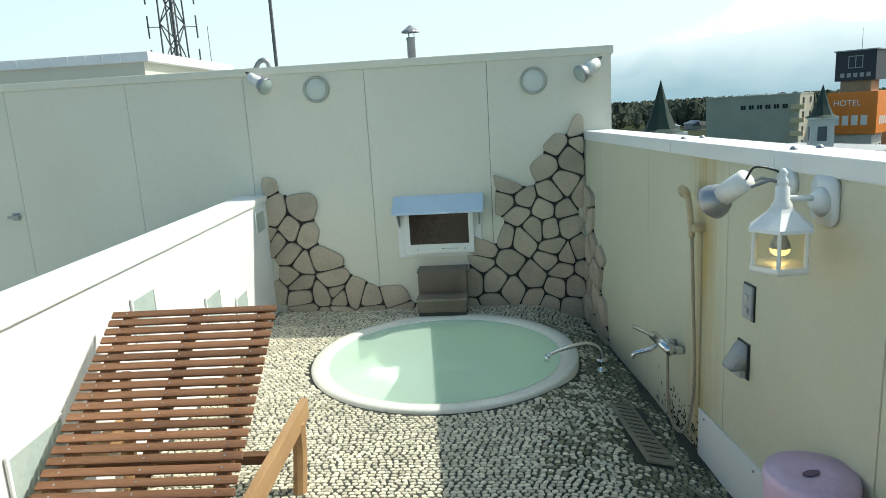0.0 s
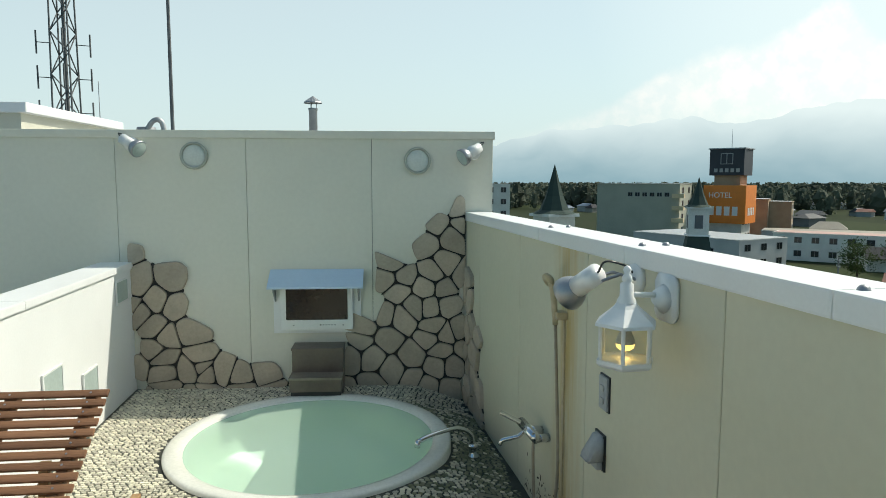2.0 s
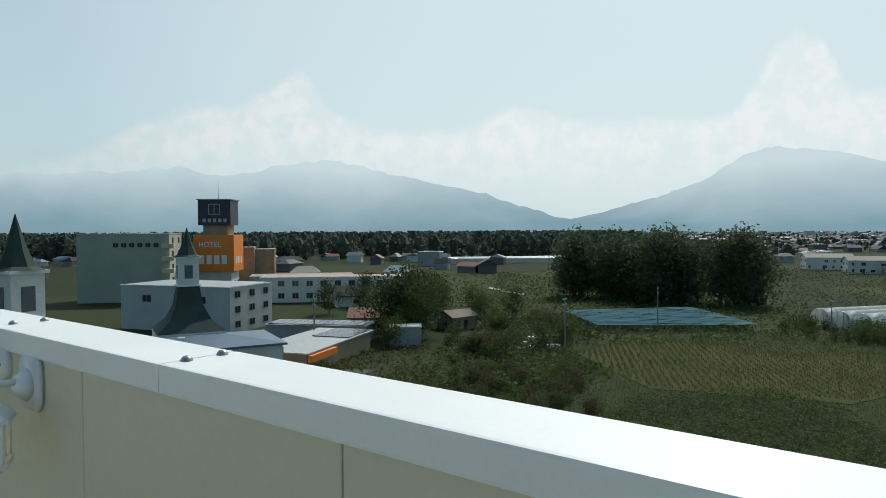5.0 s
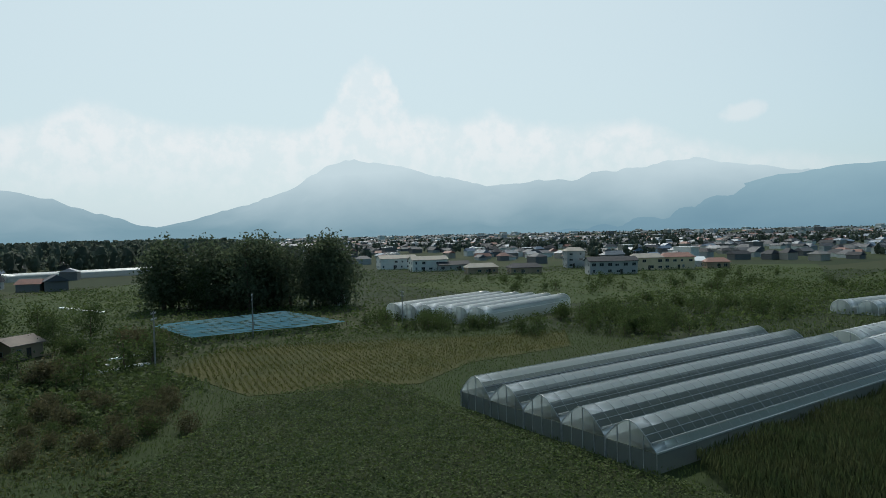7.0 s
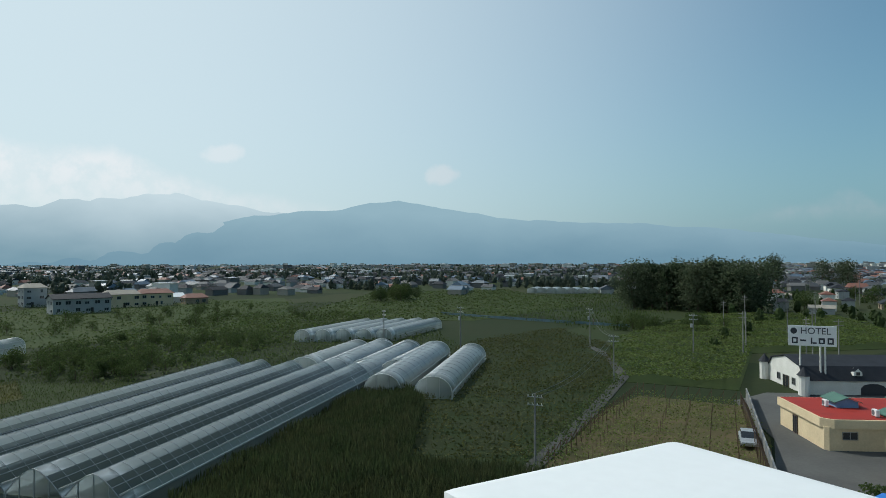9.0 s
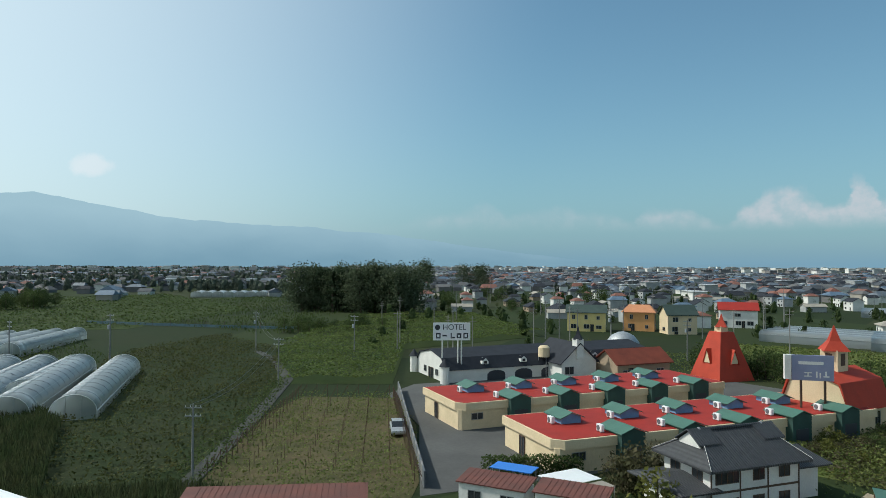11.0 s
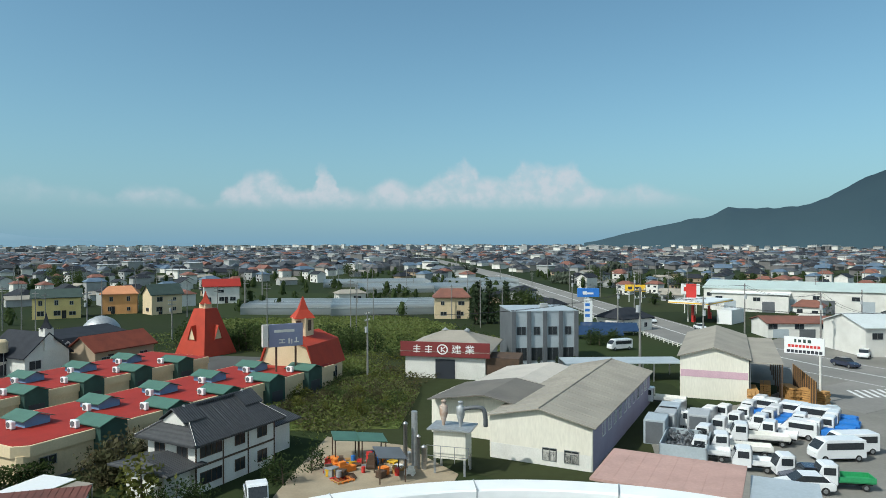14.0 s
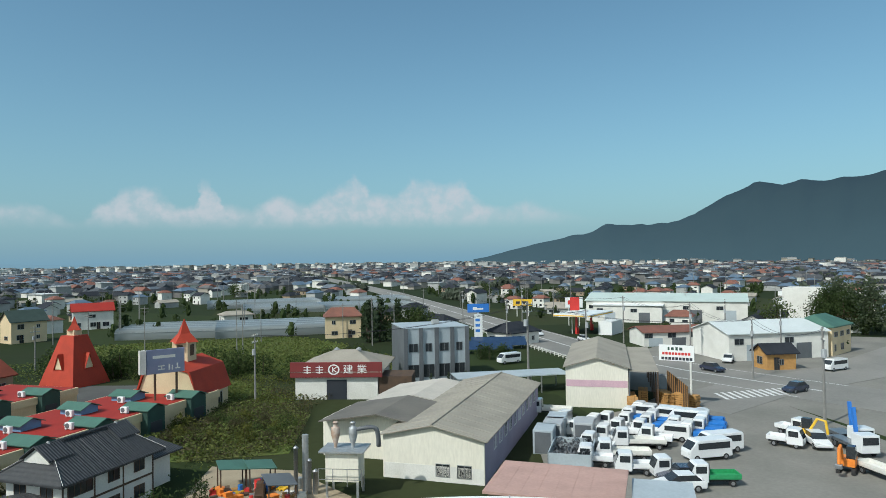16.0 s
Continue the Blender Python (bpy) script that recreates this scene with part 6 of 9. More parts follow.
part("wall", bm, mat("pale workshop sheet", (0.76, 0.73, 0.63), (0.68, 0.65, 0.55), 0.8, scale=0.25, fine=5, bump=0.06, stretch=(1, 1, 0.25)), t, m=pose(15.5, 5.75, 0))
SHEET = MATS["pale workshop sheet"]
bm = bmesh.new()
gable(bm, 31, 11.5, 4.75, 1.3, 0.45, 0.12)
froof = part("roof", bm, ROOFGREY, t, m=pose(15.5, 5.75, 0))
bm = bmesh.new()
cyl(bm, (-15.9, 0, 6.18), (15.9, 0, 6.18), 0.12, 0.12, 6)
part("ridge_cap", bm, ROOFGREY, froof)
for i in range(15):
    for sy in (-1, 1):
        bm = bmesh.new()
        cyl(bm, (-14.9 + 2.13 * i, sy * 6.1, 4.80), (-14.9 + 2.13 * i, sy * 0.1, 6.16), 0.035, 0.035, 4)
        part("roof_seam", bm, ROOFGREY, froof)
bm = bmesh.new()
gable_walls(bm, 7.2, 14, 4.5, 1.2)
part("wing_wall", bm, SHEET, t, m=pose(9.0, 14.9, 0))
bm = bmesh.new()
gable(bm, 9.5, 14, 4.55, 1.2, 0.45, 0.12)
part("wing_roof", bm, DKROOF, t, m=pose(9.0, 14.2, 0))
bm = bmesh.new()
gable(bm, 12, 14, 4.0, 1.2, 0.4, 0.12)
part("rear_roof", bm, mat("pale concrete roof", (0.50, 0.46, 0.40), (0.43, 0.40, 0.35), 0.85, scale=0.3, fine=4, bump=0.1), t, m=pose(23.0, 14.5, 0))
bm = bmesh.new()
gable_walls(bm, 12, 13.5, 4.0, 0)
part("rear_wall", bm, SHEET, t, m=pose(23.0, 14.5, 0))
for y in (2.2, 4.6):
    window(t, 0, 0, 1.5, 1.3, 0, 0, 0).matrix_local = pose(0, y, 0.6, 0, 0, -90)
for i in range(10):
    window(t, 0, 0, 1.2, 1.7, 0, 0, 0, WHITE, "clerestory").matrix_local = pose(4.5 + 2.55 * i, 0, 2.7)
part("violet_side", box(0.2, 30.8, -0.03, -0.005, -0.3, 4.6), mat("violet tinted sheet", (0.36, 0.31, 0.40), (0.30, 0.26, 0.34), 0.7, scale=0.3, fine=5), t, "faded violet side wall")
part("pale_skirt", box(-0.03, -0.005, 0.1, 11.4, -0.3, 1.7), WALLW_, t, "white painted skirt")

# dust collector
t = thing("dust_collector", "rusty white dust collector with two cyclones on a steel frame", "machine", grid(-11.7, -55.9, 0, 9, (0.87, 1.0, 0.863)))
part("hopper_box", box(-1.2, 1.2, -1.4, 1.4, 1.6, 4.4), SHEET, t)
part("platform", box(-1.6, 1.6, -1.9, 1.9, 4.4, 4.55), RUSTY, t)
for sx in (-1.1, 1.1):
    for sy in (-1.3, 1.3):
        part("leg", box(sx - 0.09, sx + 0.09, sy - 0.09, sy + 0.09, -0.2, 1.6), RUSTY, t)
for y, mm in ((-0.7, RUSTY), (0.8, mat("rust-streaked sheet", (0.48, 0.40, 0.34), (0.34, 0.22, 0.15), 0.7, scale=2.0, fine=12))):
    bm = bmesh.new()
    lathe(bm, [(0.12, 4.5), (0.14, 4.8), (0.36, 5.7), (0.36, 6.5), (0.34, 6.52), (0.18, 6.56), (0.18, 6.9), (0.26, 6.92), (0.2, 7.05), (0, 7.12)], 14, (0, y, 0))
    part("cyclone", bm, mm, t, "weathered sheet-metal cyclone", True)
bm = bmesh.new()
tube(bm, curve_pts([(0, -0.9, 6.3), (0.1, -1.9, 6.5), (0.2, -2.6, 6.4), (0.3, -2.8, 5.6), (0.5, -2.8, 4.6)], 16), 0.2, 8)
part("duct", bm, DKGREY, t, "dark bent duct", True)
bm = bmesh.new()
cyl(bm, (0.5, 3.6, -0.2), (0.5, 3.6, 5.6), 0.28, 0.28, 12)
part("pipe", bm, RUSTY, t)
for y, r, z in ((3.0, 0.16, 3.2), (2.5, 0.22, 2.2), (4.2, 0.18, 4.4)):
    bm = bmesh.new()
    lathe(bm, [(r, -0.2), (r, z), (r * 1.3, z + 0.02), (r * 1.3, z + 0.12), (r * 0.4, z + 0.3), (0, z + 0.32)], 10, (-0.3, y, 0))
    part("blower_pipe", bm, STEEL, t, "grey blower pipe with cap", True)
for z in (2.0, 3.0):
    part("rail", box(-1.9, -1.85, -1.8, 1.8, z, z + 0.05), STEEL, t)
for y in (-1.8, -0.6, 0.6, 1.8):
    part("rail_post", box(-1.9, -1.85, y - 0.03, y + 0.03, 1.4, 3.05), STEEL, t)

# pink-roofed shed, pale roof beside it
t = thing("shed", "low shed with faded pink sheet roof", "shed", grid(-23.6, -41.3, 0, -1.8, (0.73, 1, 0.99)))
part("wall", box(-4.5, 4.5, -4.3, 4.3, -0.3, 3.9), WALLB, t)
part("roof", box(-4.9, 4.9, -4.6, 4.6, 3.9, 4.08), ROOFPINK, t)
for i in range(9):
    part("batten", box(-4.9, 4.9, -4.5 + i * 1.1, -4.47 + i * 1.1, 4.08, 4.095), ROOFPINK, t)
t = thing("shed", "small shed with pale blue-grey sheet roof", "shed", grid(-29.6, -37.6, 0, 0, (1, 1.1, 1)))
part("wall", box(-3, 3, -1.6, 1.6, -0.3, 3.2), WALLG, t)
part("roof", box(-3.2, 3.2, -1.9, 1.9, 3.2, 3.32), SLATEG, t)

# timber warehouse and lean-to
t = thing("warehouse", "pale warehouse with grey roof and faded pink band", "warehouse", grid(-52.5, -72.6, 0, 2.3, (0.984, 0.83, 0.968)))
bm = bmesh.new()
gable_walls(bm, 24, 9.6, 5.4, 1.25)
part("wall", bm, SHEET, t, m=pose(12, 4.8, 0))
bm = bmesh.new()
gable(bm, 24, 9.6, 5.45, 1.25, 0.4, 0.12)
part("roof", bm, ROOFGREY, t, m=pose(12, 4.8, 0))
part("band", box(-0.03, -0.004, 0.1, 9.5, 2.8, 3.7), PINKBAND, t)
part("lean_to_roof", box(0, 24, -4.6, -0.1, 5.0, 5.12), ROOFGREY, t)
for i in range(7):
    part("lean_to_post", box(i * 4 - 0.1 if i else 0, i * 4 + 0.1, -4.5, -4.3, -0.2, 5.0), TIMBER, t)
# dark sheet over the pale wall stands in for shade below the lean-to
part("lean_to_back", box(0, 24, -0.25, -0.1, 0, 5.0), DKGREY, t)
LUM = thing("lumber_stack", "stack of orange cut lumber", "lumber", grid(-52.0, -71.0), "lumber stacks")
for k in range(6):
    for j in range(3):
        part("plank", box(-1.6 + 0.1 * (k % 2), 1.6, j * 0.42 - 0.6, j * 0.42 - 0.22, k * 0.28, k * 0.28 + 0.22), LUMBER, LUM)
for x, y, r in ((-53.6, -73.6, 5), (-58.6, -73.0, 20), (-60.0, -70.5, 60), (-57.0, -75.5, 0)):
    copy_thing(LUM, pose(x, y, G + 0.05, 0, 0, GRID + r))
t = thing("fence", "brown timber screen fence of upright boards", "fence", pose(-61.0, -73.5, G, 0, 0, 62))
for i in range(32):
    part("board", box(-6.4 + 0.4 * i, -6.05 + 0.4 * i, -0.03, 0.03, 0, 3.2), TIMBER if i % 3 else LUMBER, t)
t = billboard("white roadside billboard with dark writing on a single post", pose(-59.0, -71.1, G, 0, 0, 130) @ Matrix.Diagonal((0.96, 0.93, 0.86, 1)), 4.6, 2.4, 6.9, (1.8,), WHITE)
bars(t, [(-1.0, 8.75, 0.25, 0.5), (-0.5, 8.75, 0.35, 0.4), (0.05, 8.75, 0.3, 0.5), (0.6, 8.75, 0.4, 0.45)], DKGREEN)
bars(t, [(-1.7 + 0.42 * i, 8.0, 0.32, 0.38) for i in range(9)], REDP)
bars(t, [(-1.8 + 0.46 * i, 7.25, 0.36, 0.42) for i in range(9)], BLACKP)

# maroon-signed workshop
t = thing("workshop", "white workshop with wide maroon signboard and grey hip roof", "workshop", pose(-21.4, -99.2, G, 0, 0, 156.3) @ Matrix.Diagonal((1.025, 1, 0.934, 1)))
part("wall", box(-6.0, 5.5, -5.2, 8, -0.3, 4.2), WALLW_, t)
bm = bmesh.new()
gable(bm, 12, 13.2, 4.3, 2.2, 0.5, 0.15, 0, 5)
part("roof", bm, ROOFGREY, t, m=pose(-0.2, 1.4, 0))
for x in (-1.5, 1.8):
    bm = bmesh.new()
    lathe(bm, [(0.3, 0), (0.3, 0.6), (0.5, 0.65), (0.1, 1.0), (0, 1.0)], 10, (x, 1.4, 6.0))
    part("vent", bm, RUSTY, t)
part("doorway", box(-1.6, 1.2, -5.26, -5.2, 0, 3.0), BLACKP, t)
part("side_shed", box(5.6, 10.2, -5.0, 0.5, -0.3, 3.4), TIMBER, t)
sg = part("signboard", box(-6.6, 6.2, -5.7, -5.45, 3.4, 5.7, 0.02, 1), MAROON, t, "maroon signboard with white marks")
for x in (-4.2, -2.5):
    for k in range(3):
        part("stroke", box(x - 0.5, x + 0.5, -5.73, -5.70, 4.1 + 0.4 * k, 4.22 + 0.4 * k), WHITE, sg)
    part("stroke", box(x - 0.08, x + 0.08, -5.73, -5.70, 4.0, 5.2), WHITE, sg)
bm = bmesh.new()
lathe(bm, [(0.62, -0.02), (0.8, -0.02), (0.8, 0.02), (0.62, 0.02)], 20, close=True)
part("ring", bm, WHITE, sg, m=pose(-0.5, -5.73, 4.6, 90, 0, 0))
part("stroke", box(-0.72, -0.58, -5.73, -5.70, 4.2, 5.0), WHITE, sg)
for k, a in ((0.2, 35), (-0.2, -35)):
    part("stroke", box(-0.3, 0.3, -0.01, 0.02, -0.06, 0.06), WHITE, sg, m=pose(-0.35, -5.72, 4.6 + k, 0, -a, 0))
for x, ch in ((1.5, "\u5efa"), (3.4, "\u696d")):
    lettering(ch, 1.45, pose(x, -5.72, 4.55, 90, 0, 0), WHITE, sg)

# blue-grey office
t = thing("office_building", "blue-grey clad office block with dark pilasters", "office", pose(-39.1, -105.5, G, 0, 0, 174) @ Matrix.Diagonal((1.11, 1, 1.01, 1)))
part("wall", box(-6.6, 2.97, -5, 5, -0.3, 8.6), SLATEG, t)
part("side_wall", box(-6.66, -6.6, -5, 5, 0, 8.6), DKGREY, t)
for x in (-6.38, -4.13, -1.82, 0.51, 2.75):
    part("pilaster", box(x - 0.28, x + 0.28, -5.35, -5.0, 0, 8.7), DKGREY, t)
for i, x in enumerate((-5.22, -2.97, -0.66, 1.59)):
    w = window(t, 0, 0, 1.5, 1.9, 0, 0, 0, DKGREY)
    w.matrix_local = pose(x, -5.0, 1.0)
    w = window(t, 0, 0, 0.8 if i % 2 else 1.2, 1.2, 0, 0, 0, DKGREY)
    w.matrix_local = pose(x, -5.0, 5.0)
part("roof_house", box(-1.2, -0.2, 0, 1.2, 8.6, 9.4), WALLG, t)
part("parapet", box(-6.7, 3.07, -5.1, 5.1, 8.6, 8.75), SLATEG, t)
t = thing("carport", "long low carport with blue-grey sheet roof", "carport", pose(-44.0, -89.5, G, 0, 0, -10))
part("roof", box(-8.5, 8.5, -2.6, 2.6, 2.5, 2.65), SLATEG, t)
for x in (-8, -4, 0, 4, 8):
    for y in (-2.4, 2.4):
        part("post", box(x - 0.08, x + 0.08, y - 0.08, y + 0.08, -0.2, 2.5), STEEL, t)
SOL = thing("solar_array", "tilted dark blue solar panels on a ground frame", "solar panels", pose(-57, -128, G, 0, 0, -20), "solar arrays")
part("panel", box(-6, 6, -2.2, 2.2, 0, 0.08), SOLAR, SOL, m=pose(0, 0, 1.6, -18, 0, 0))
for x in (-5, 0, 5):
    part("post", box(x - 0.06, x + 0.06, -0.06, 0.06, -0.2, 1.55), STEEL, SOL)
copy_thing(SOL, pose(-63, -133, G, 0, 0, -20))

# small sheds at the foot of the hotel
RUSTROOF = mat("rusty red-brown sheet", (0.15, 0.05, 0.035), (0.10, 0.04, 0.03), 0.75, scale=0.5, fine=9, bump=0.1, grain=0.12)
for x, y, w, lab, rm in ((23.8, -47.8, 5.4, "white shed with rusty brown sheet roof", RUSTROOF), (17.8, -48.6, 5.2, "white shed with red-brown sheet roof", RUSTROOF), (36.0, -36.2, 13.0, "long low shed with rusty red roof", RUSTROOF)):
    t = thing("shed", lab, "shed", pose(x, y, G, 0, 0, 4 if w < 10 else 36) @ Matrix.Diagonal((1, 0.62 if w < 10 else 0.8, 0.95, 1)))
    part("wall", box(-w / 2, w / 2, -1.9, 1.9, -0.3, 2.5), WALLW_, t)
    part("roof", box(-w / 2 - 0.2, w / 2 + 0.2, -2.15, 2.15, 0, 0.1), rm, t, m=pose(0, 0, 2.75, -5, 0, 0))
    for i in range(int(w / 0.45)):
        part("rib", box(-w / 2 + i * 0.45, -w / 2 + i * 0.45 + 0.06, -2.15, 2.15, 0.1, 0.13), rm, t, m=pose(0, 0, 2.75, -5, 0, 0))
    for sx in (-0.25, 0.25):
        window(t, 0, 0, 1.0, 1.1, 2, w, 3.8).matrix_local = pose(sx * w, 1.9, 0.9, 0, 0, 180)
t = thing("carport", "pale carport with translucent corrugated roof", "carport", pose(20.1, -54.2, G, 0, 0, 240) @ Matrix.Scale(0.74, 4))
part("roof", box(-2.8, 2.8, -2.2, 2.2, 2.3, 2.36), WHITE, t)
part("lean_roof", box(-2.8, 2.8, -4.4, -2.25, 2.1, 2.16), ROOFGREY, t)
for x in (-2.7, 2.7):
    for y in (-4.3, 2.1):
        part("post", box(x - 0.05, x + 0.05, y - 0.05, y + 0.05, -0.2, 2.3 if y > 0 else 2.1), STEEL, t)
t = thing("market_stall", "open stall with flat blue sheet roof", "stall", pose(24.9, -53.6, G, 0, 0, 3))
part("roof", box(-1.9, 1.9, -1.0, 1.0, 1.9, 1.97), BLUE, t)
for x in (-1.7, 1.7):
    for y in (-0.8, 0.8):
        part("post", box(x - 0.04, x + 0.04, y - 0.04, y + 0.04, -0.2, 1.9), STEEL, t)

# workshop yard: canopies and clutter
for x, y, w, mm, lab in ((-2.9, -61.0, 3.0, ROOFGREEN, "open canopy with green sheet roof"), (-5.2, -60.2, 2.8, ROOFGREEN, "open canopy with green sheet roof"), (-6.2, -55.4, 3.2, DKGREY, "open canopy with dark sheet roof")):
    t = thing("canopy", lab, "canopy", grid(x, y, 0, 40))
    part("roof", box(-w / 2, w / 2, -1.2, 1.2, 0, 0.06), mm, t, m=pose(0, 0, 2.1, 6, 0, 0))
    for sx in (-1, 1):
        for sy in (-1, 1):
            part("post", box(sx * w * 0.45 - 0.05, sx * w * 0.45 + 0.05, sy * 1.05 - 0.05, sy * 1.05 + 0.05, -0.2, 2.15 + 0.1 * sy), TIMBER, t)
rng = random.Random(4)
for i in range(46):
    x, y = -4.8 + rng.uniform(-3.6, 3.6), -57.7 + rng.uniform(-2.6, 2.6)
    kind = rng.choice(("crate", "drum", "pallet", "machine"))
    mm = rng.choice((ORANGE, LUMBER, YELLOW, TIMBER, WALLW_, REDP, RUSTY, BLUE, ORANGE))
    s = rng.uniform(0.5, 1.1)
    bm = bmesh.new()
    if kind == "drum":
        lathe(bm, [(0, 0), (0.3 * s, 0), (0.3 * s, 0.3 * s), (0.32 * s, 0.32 * s), (0.3 * s, 0.34 * s), (0.3 * s, 0.9 * s), (0, 0.9 * s)], 12)
        lab = "scuffed metal drum in the workshop yard"
    elif kind == "pallet":
        for k in range(5):
            bx(bm, -0.6 * s, 0.6 * s, -0.6 * s + k * 0.26 * s, -0.45 * s + k * 0.26 * s, 0.12, 0.16)
        for k in (-0.5, 0, 0.5):
            bx(bm, k * s - 0.05, k * s + 0.05, -0.6 * s, 0.6 * s, 0, 0.12)
        lab = "wooden pallet lying in the workshop yard"
    elif kind == "crate":
        bx(bm, -0.4 * s, 0.4 * s, -0.4 * s, 0.4 * s, 0, 0.7 * s)
        bx(bm, -0.45 * s, 0.45 * s, -0.45 * s, 0.45 * s, 0.6 * s, 0.68 * s)
        bx(bm, -0.45 * s, 0.45 * s, -0.45 * s, 0.45 * s, 0.1 * s, 0.18 * s)
        lab = "painted crate in the workshop yard"
    else:
        bx(bm, -0.7 * s, 0.7 * s, -0.35 * s, 0.35 * s, 0.25 * s, 0.8 * s)
        bx(bm, -0.2 * s, 0.6 * s, -0.25 * s, 0.25 * s, 0.8 * s, 1.25 * s)
        for wx in (-0.5, 0.5):
            cyl(bm, (wx * s, -0.4 * s, 0.25 * s), (wx * s, 0.4 * s, 0.25 * s), 0.25 * s, 0.25 * s, 10)
        lab = "small yard machine on wheels"
    solo("yard_" + kind, bm, mm, lab, kind, "", "yard clutter", m=pose(x, y, G + 0.07, 0, 0, rng.uniform(0, 360)))

# ---- vehicles ----


def wheels(t, xs, y, r=0.3):
    for x in xs:
        for s in (-1, 1):
            bm = bmesh.new()
            cyl(bm, (0, -0.09, 0), (0, 0.09, 0), r, r, 12)
            w = part("wheel", bm, TYRE, t, m=pose(x, s * y, r))
            bm = bmesh.new()
            cyl(bm, (0, s * 0.08, 0), (0, s * 0.1, 0), r * 0.6, r * 0.55, 10)
            part("rim", bm, STEEL, w)


def van(label, length, h, paint, group="parked vehicles"):
    t = thing("van", label, "van", group=group)
    l = length / 2
    bm = bmesh.new()
    prof = [(-l, 0.3), (l, 0.3), (l, 0.9), (l - 0.15, 1.1), (l - 0.75, h - 0.1), (l - 0.95, h), (-l + 0.1, h), (-l, h - 0.15)]
    prism(bm, prof, -0.8, 0.8, pose(0, 0, 0, 90, 0, 0))
    bmesh.ops.bevel(bm, geom=bm.edges[:], offset=0.06, segments=2, affect="EDGES")
    part("body", bm, paint, t)
    bm = bmesh.new()
    prism(bm, [(l - 0.16, 1.15), (l - 0.14, 1.15), (l - 0.72, h - 0.16), (l - 0.76, h - 0.16)], -0.68, 0.68, pose(0, 0, 0, 90, 0, 0))
    part("windscreen", bm, PANE, t, m=pose(0.03, 0, 0))
    for s in (-1, 1):
        part("side_window", box(-l + 0.3, l - 0.9, s * 0.80 - 0.015, s * 0.80 + 0.015, 1.1, h - 0.25), PANE, t)
        part("headlight", box(l - 0.03, l + 0.02, s * 0.6 - 0.14, s * 0.6 + 0.14, 0.7, 0.88), GLASS, t)
    part("rear_window", box(-l - 0.02, -l + 0.02, -0.6, 0.6, 1.1, h - 0.3), PANE, t)
    wheels(t, (-l + 0.75, l - 0.75), 0.72)
    return t


def truck(label, length, paint, bedm, group="parked vehicles"):
    t = thing("light_truck", label, "truck", group=group)
    l = length / 2
    bm = bmesh.new()
    prof = [(l - 1.5, 0.35), (l, 0.35), (l, 0.95), (l - 0.35, 1.85), (l - 0.5, 1.95), (l - 1.5, 1.95)]
    prism(bm, prof, -0.76, 0.76, pose(0, 0, 0, 90, 0, 0))
    bmesh.ops.bevel(bm, geom=bm.edges[:], offset=0.05, segments=2, affect="EDGES")
    part("cab", bm, paint, t)
    bm = bmesh.new()
    prism(bm, [(l, 1.05), (l + 0.02, 1.05), (l - 0.30, 1.8), (l - 0.33, 1.8)], -0.66, 0.66, pose(0, 0, 0, 90, 0, 0))
    part("windscreen", bm, PANE, t)
    for s in (-1, 1):
        part("side_window", box(l - 1.32, l - 0.42, s * 0.765 - 0.012, s * 0.765 + 0.012, 1.15, 1.72), PANE, t)
        part("side_board", box(-l, l - 1.6, s * 0.74 - 0.03, s * 0.74 + 0.03, 0.7, 1.05), bedm, t)
        part("headlight", box(l - 0.02, l + 0.03, s * 0.55 - 0.12, s * 0.55 + 0.12, 0.62, 0.8), GLASS, t)
    part("bed", box(-l, l - 1.55, -0.72, 0.72, 0.6, 0.7), bedm, t)
    part("tailboard", box(-l - 0.03, -l + 0.02, -0.76, 0.76, 0.65, 1.05), bedm, t)
    part("chassis", box(-l + 0.1, l - 0.3, -0.4, 0.4, 0.35, 0.6), BLACK, t)
    part("guard_frame", box(l - 1.58, l - 1.54, -0.7, 0.7, 1.05, 1.9), STEEL, t)
    wheels(t, (-l + 0.7, l - 0.65), 0.66, 0.28)
    return t


def car(label, paint, group="parked vehicles"):
    t = thing("car", label, "car", group=group)
    bm = bmesh.new()
    prism(bm, [(-2.1, 0.3), (2.1, 0.3), (2.15, 0.65), (1.1, 0.9), (-1.9, 0.95), (-2.15, 0.8)], -0.82, 0.82, pose(0, 0, 0, 90, 0, 0))
    bmesh.ops.bevel(bm, geom=bm.edges[:], offset=0.08, segments=2, affect="EDGES")
    part("body", bm, paint, t)
    bm = bmesh.new()
    prism(bm, [(-1.8, 0.88), (1.05, 0.86), (0.35, 1.38), (-1.2, 1.4)], -0.7, 0.7, pose(0, 0, 0, 90, 0, 0))
    part("glasshouse", bm, PANE, t, "dark car glazing")
    part("roof", box(-1.15, 0.3, -0.68, 0.68, 1.38, 1.43, 0.02, 1), paint, t)
    for s in (-1, 1):
        part("headlight", box(1.95, 2.12, s * 0.6 - 0.16, s * 0.6 + 0.16, 0.6, 0.72), GLASS, t)
    wheels(t, (-1.3, 1.35), 0.76, 0.31)
    return t


VAN = van("white high-roof minibus van parked in the lot", 4.6, 1.95, CARWHITE)
KVAN = van("white compact van parked in the lot", 3.4, 1.85, CARWHITE)
TRUCK = truck("white light truck with open bed in the lot", 3.4, CARWHITE, CARWHITE)
TARP = truck("white light truck with blue tarpaulin bed", 3.4, CARWHITE, BLUETARP)
part("tarpaulin", box(-1.6, 0.1, -0.7, 0.7, 0.95, 1.12, 0.05, 2), BLUETARP, TARP, "crumpled blue tarpaulin")
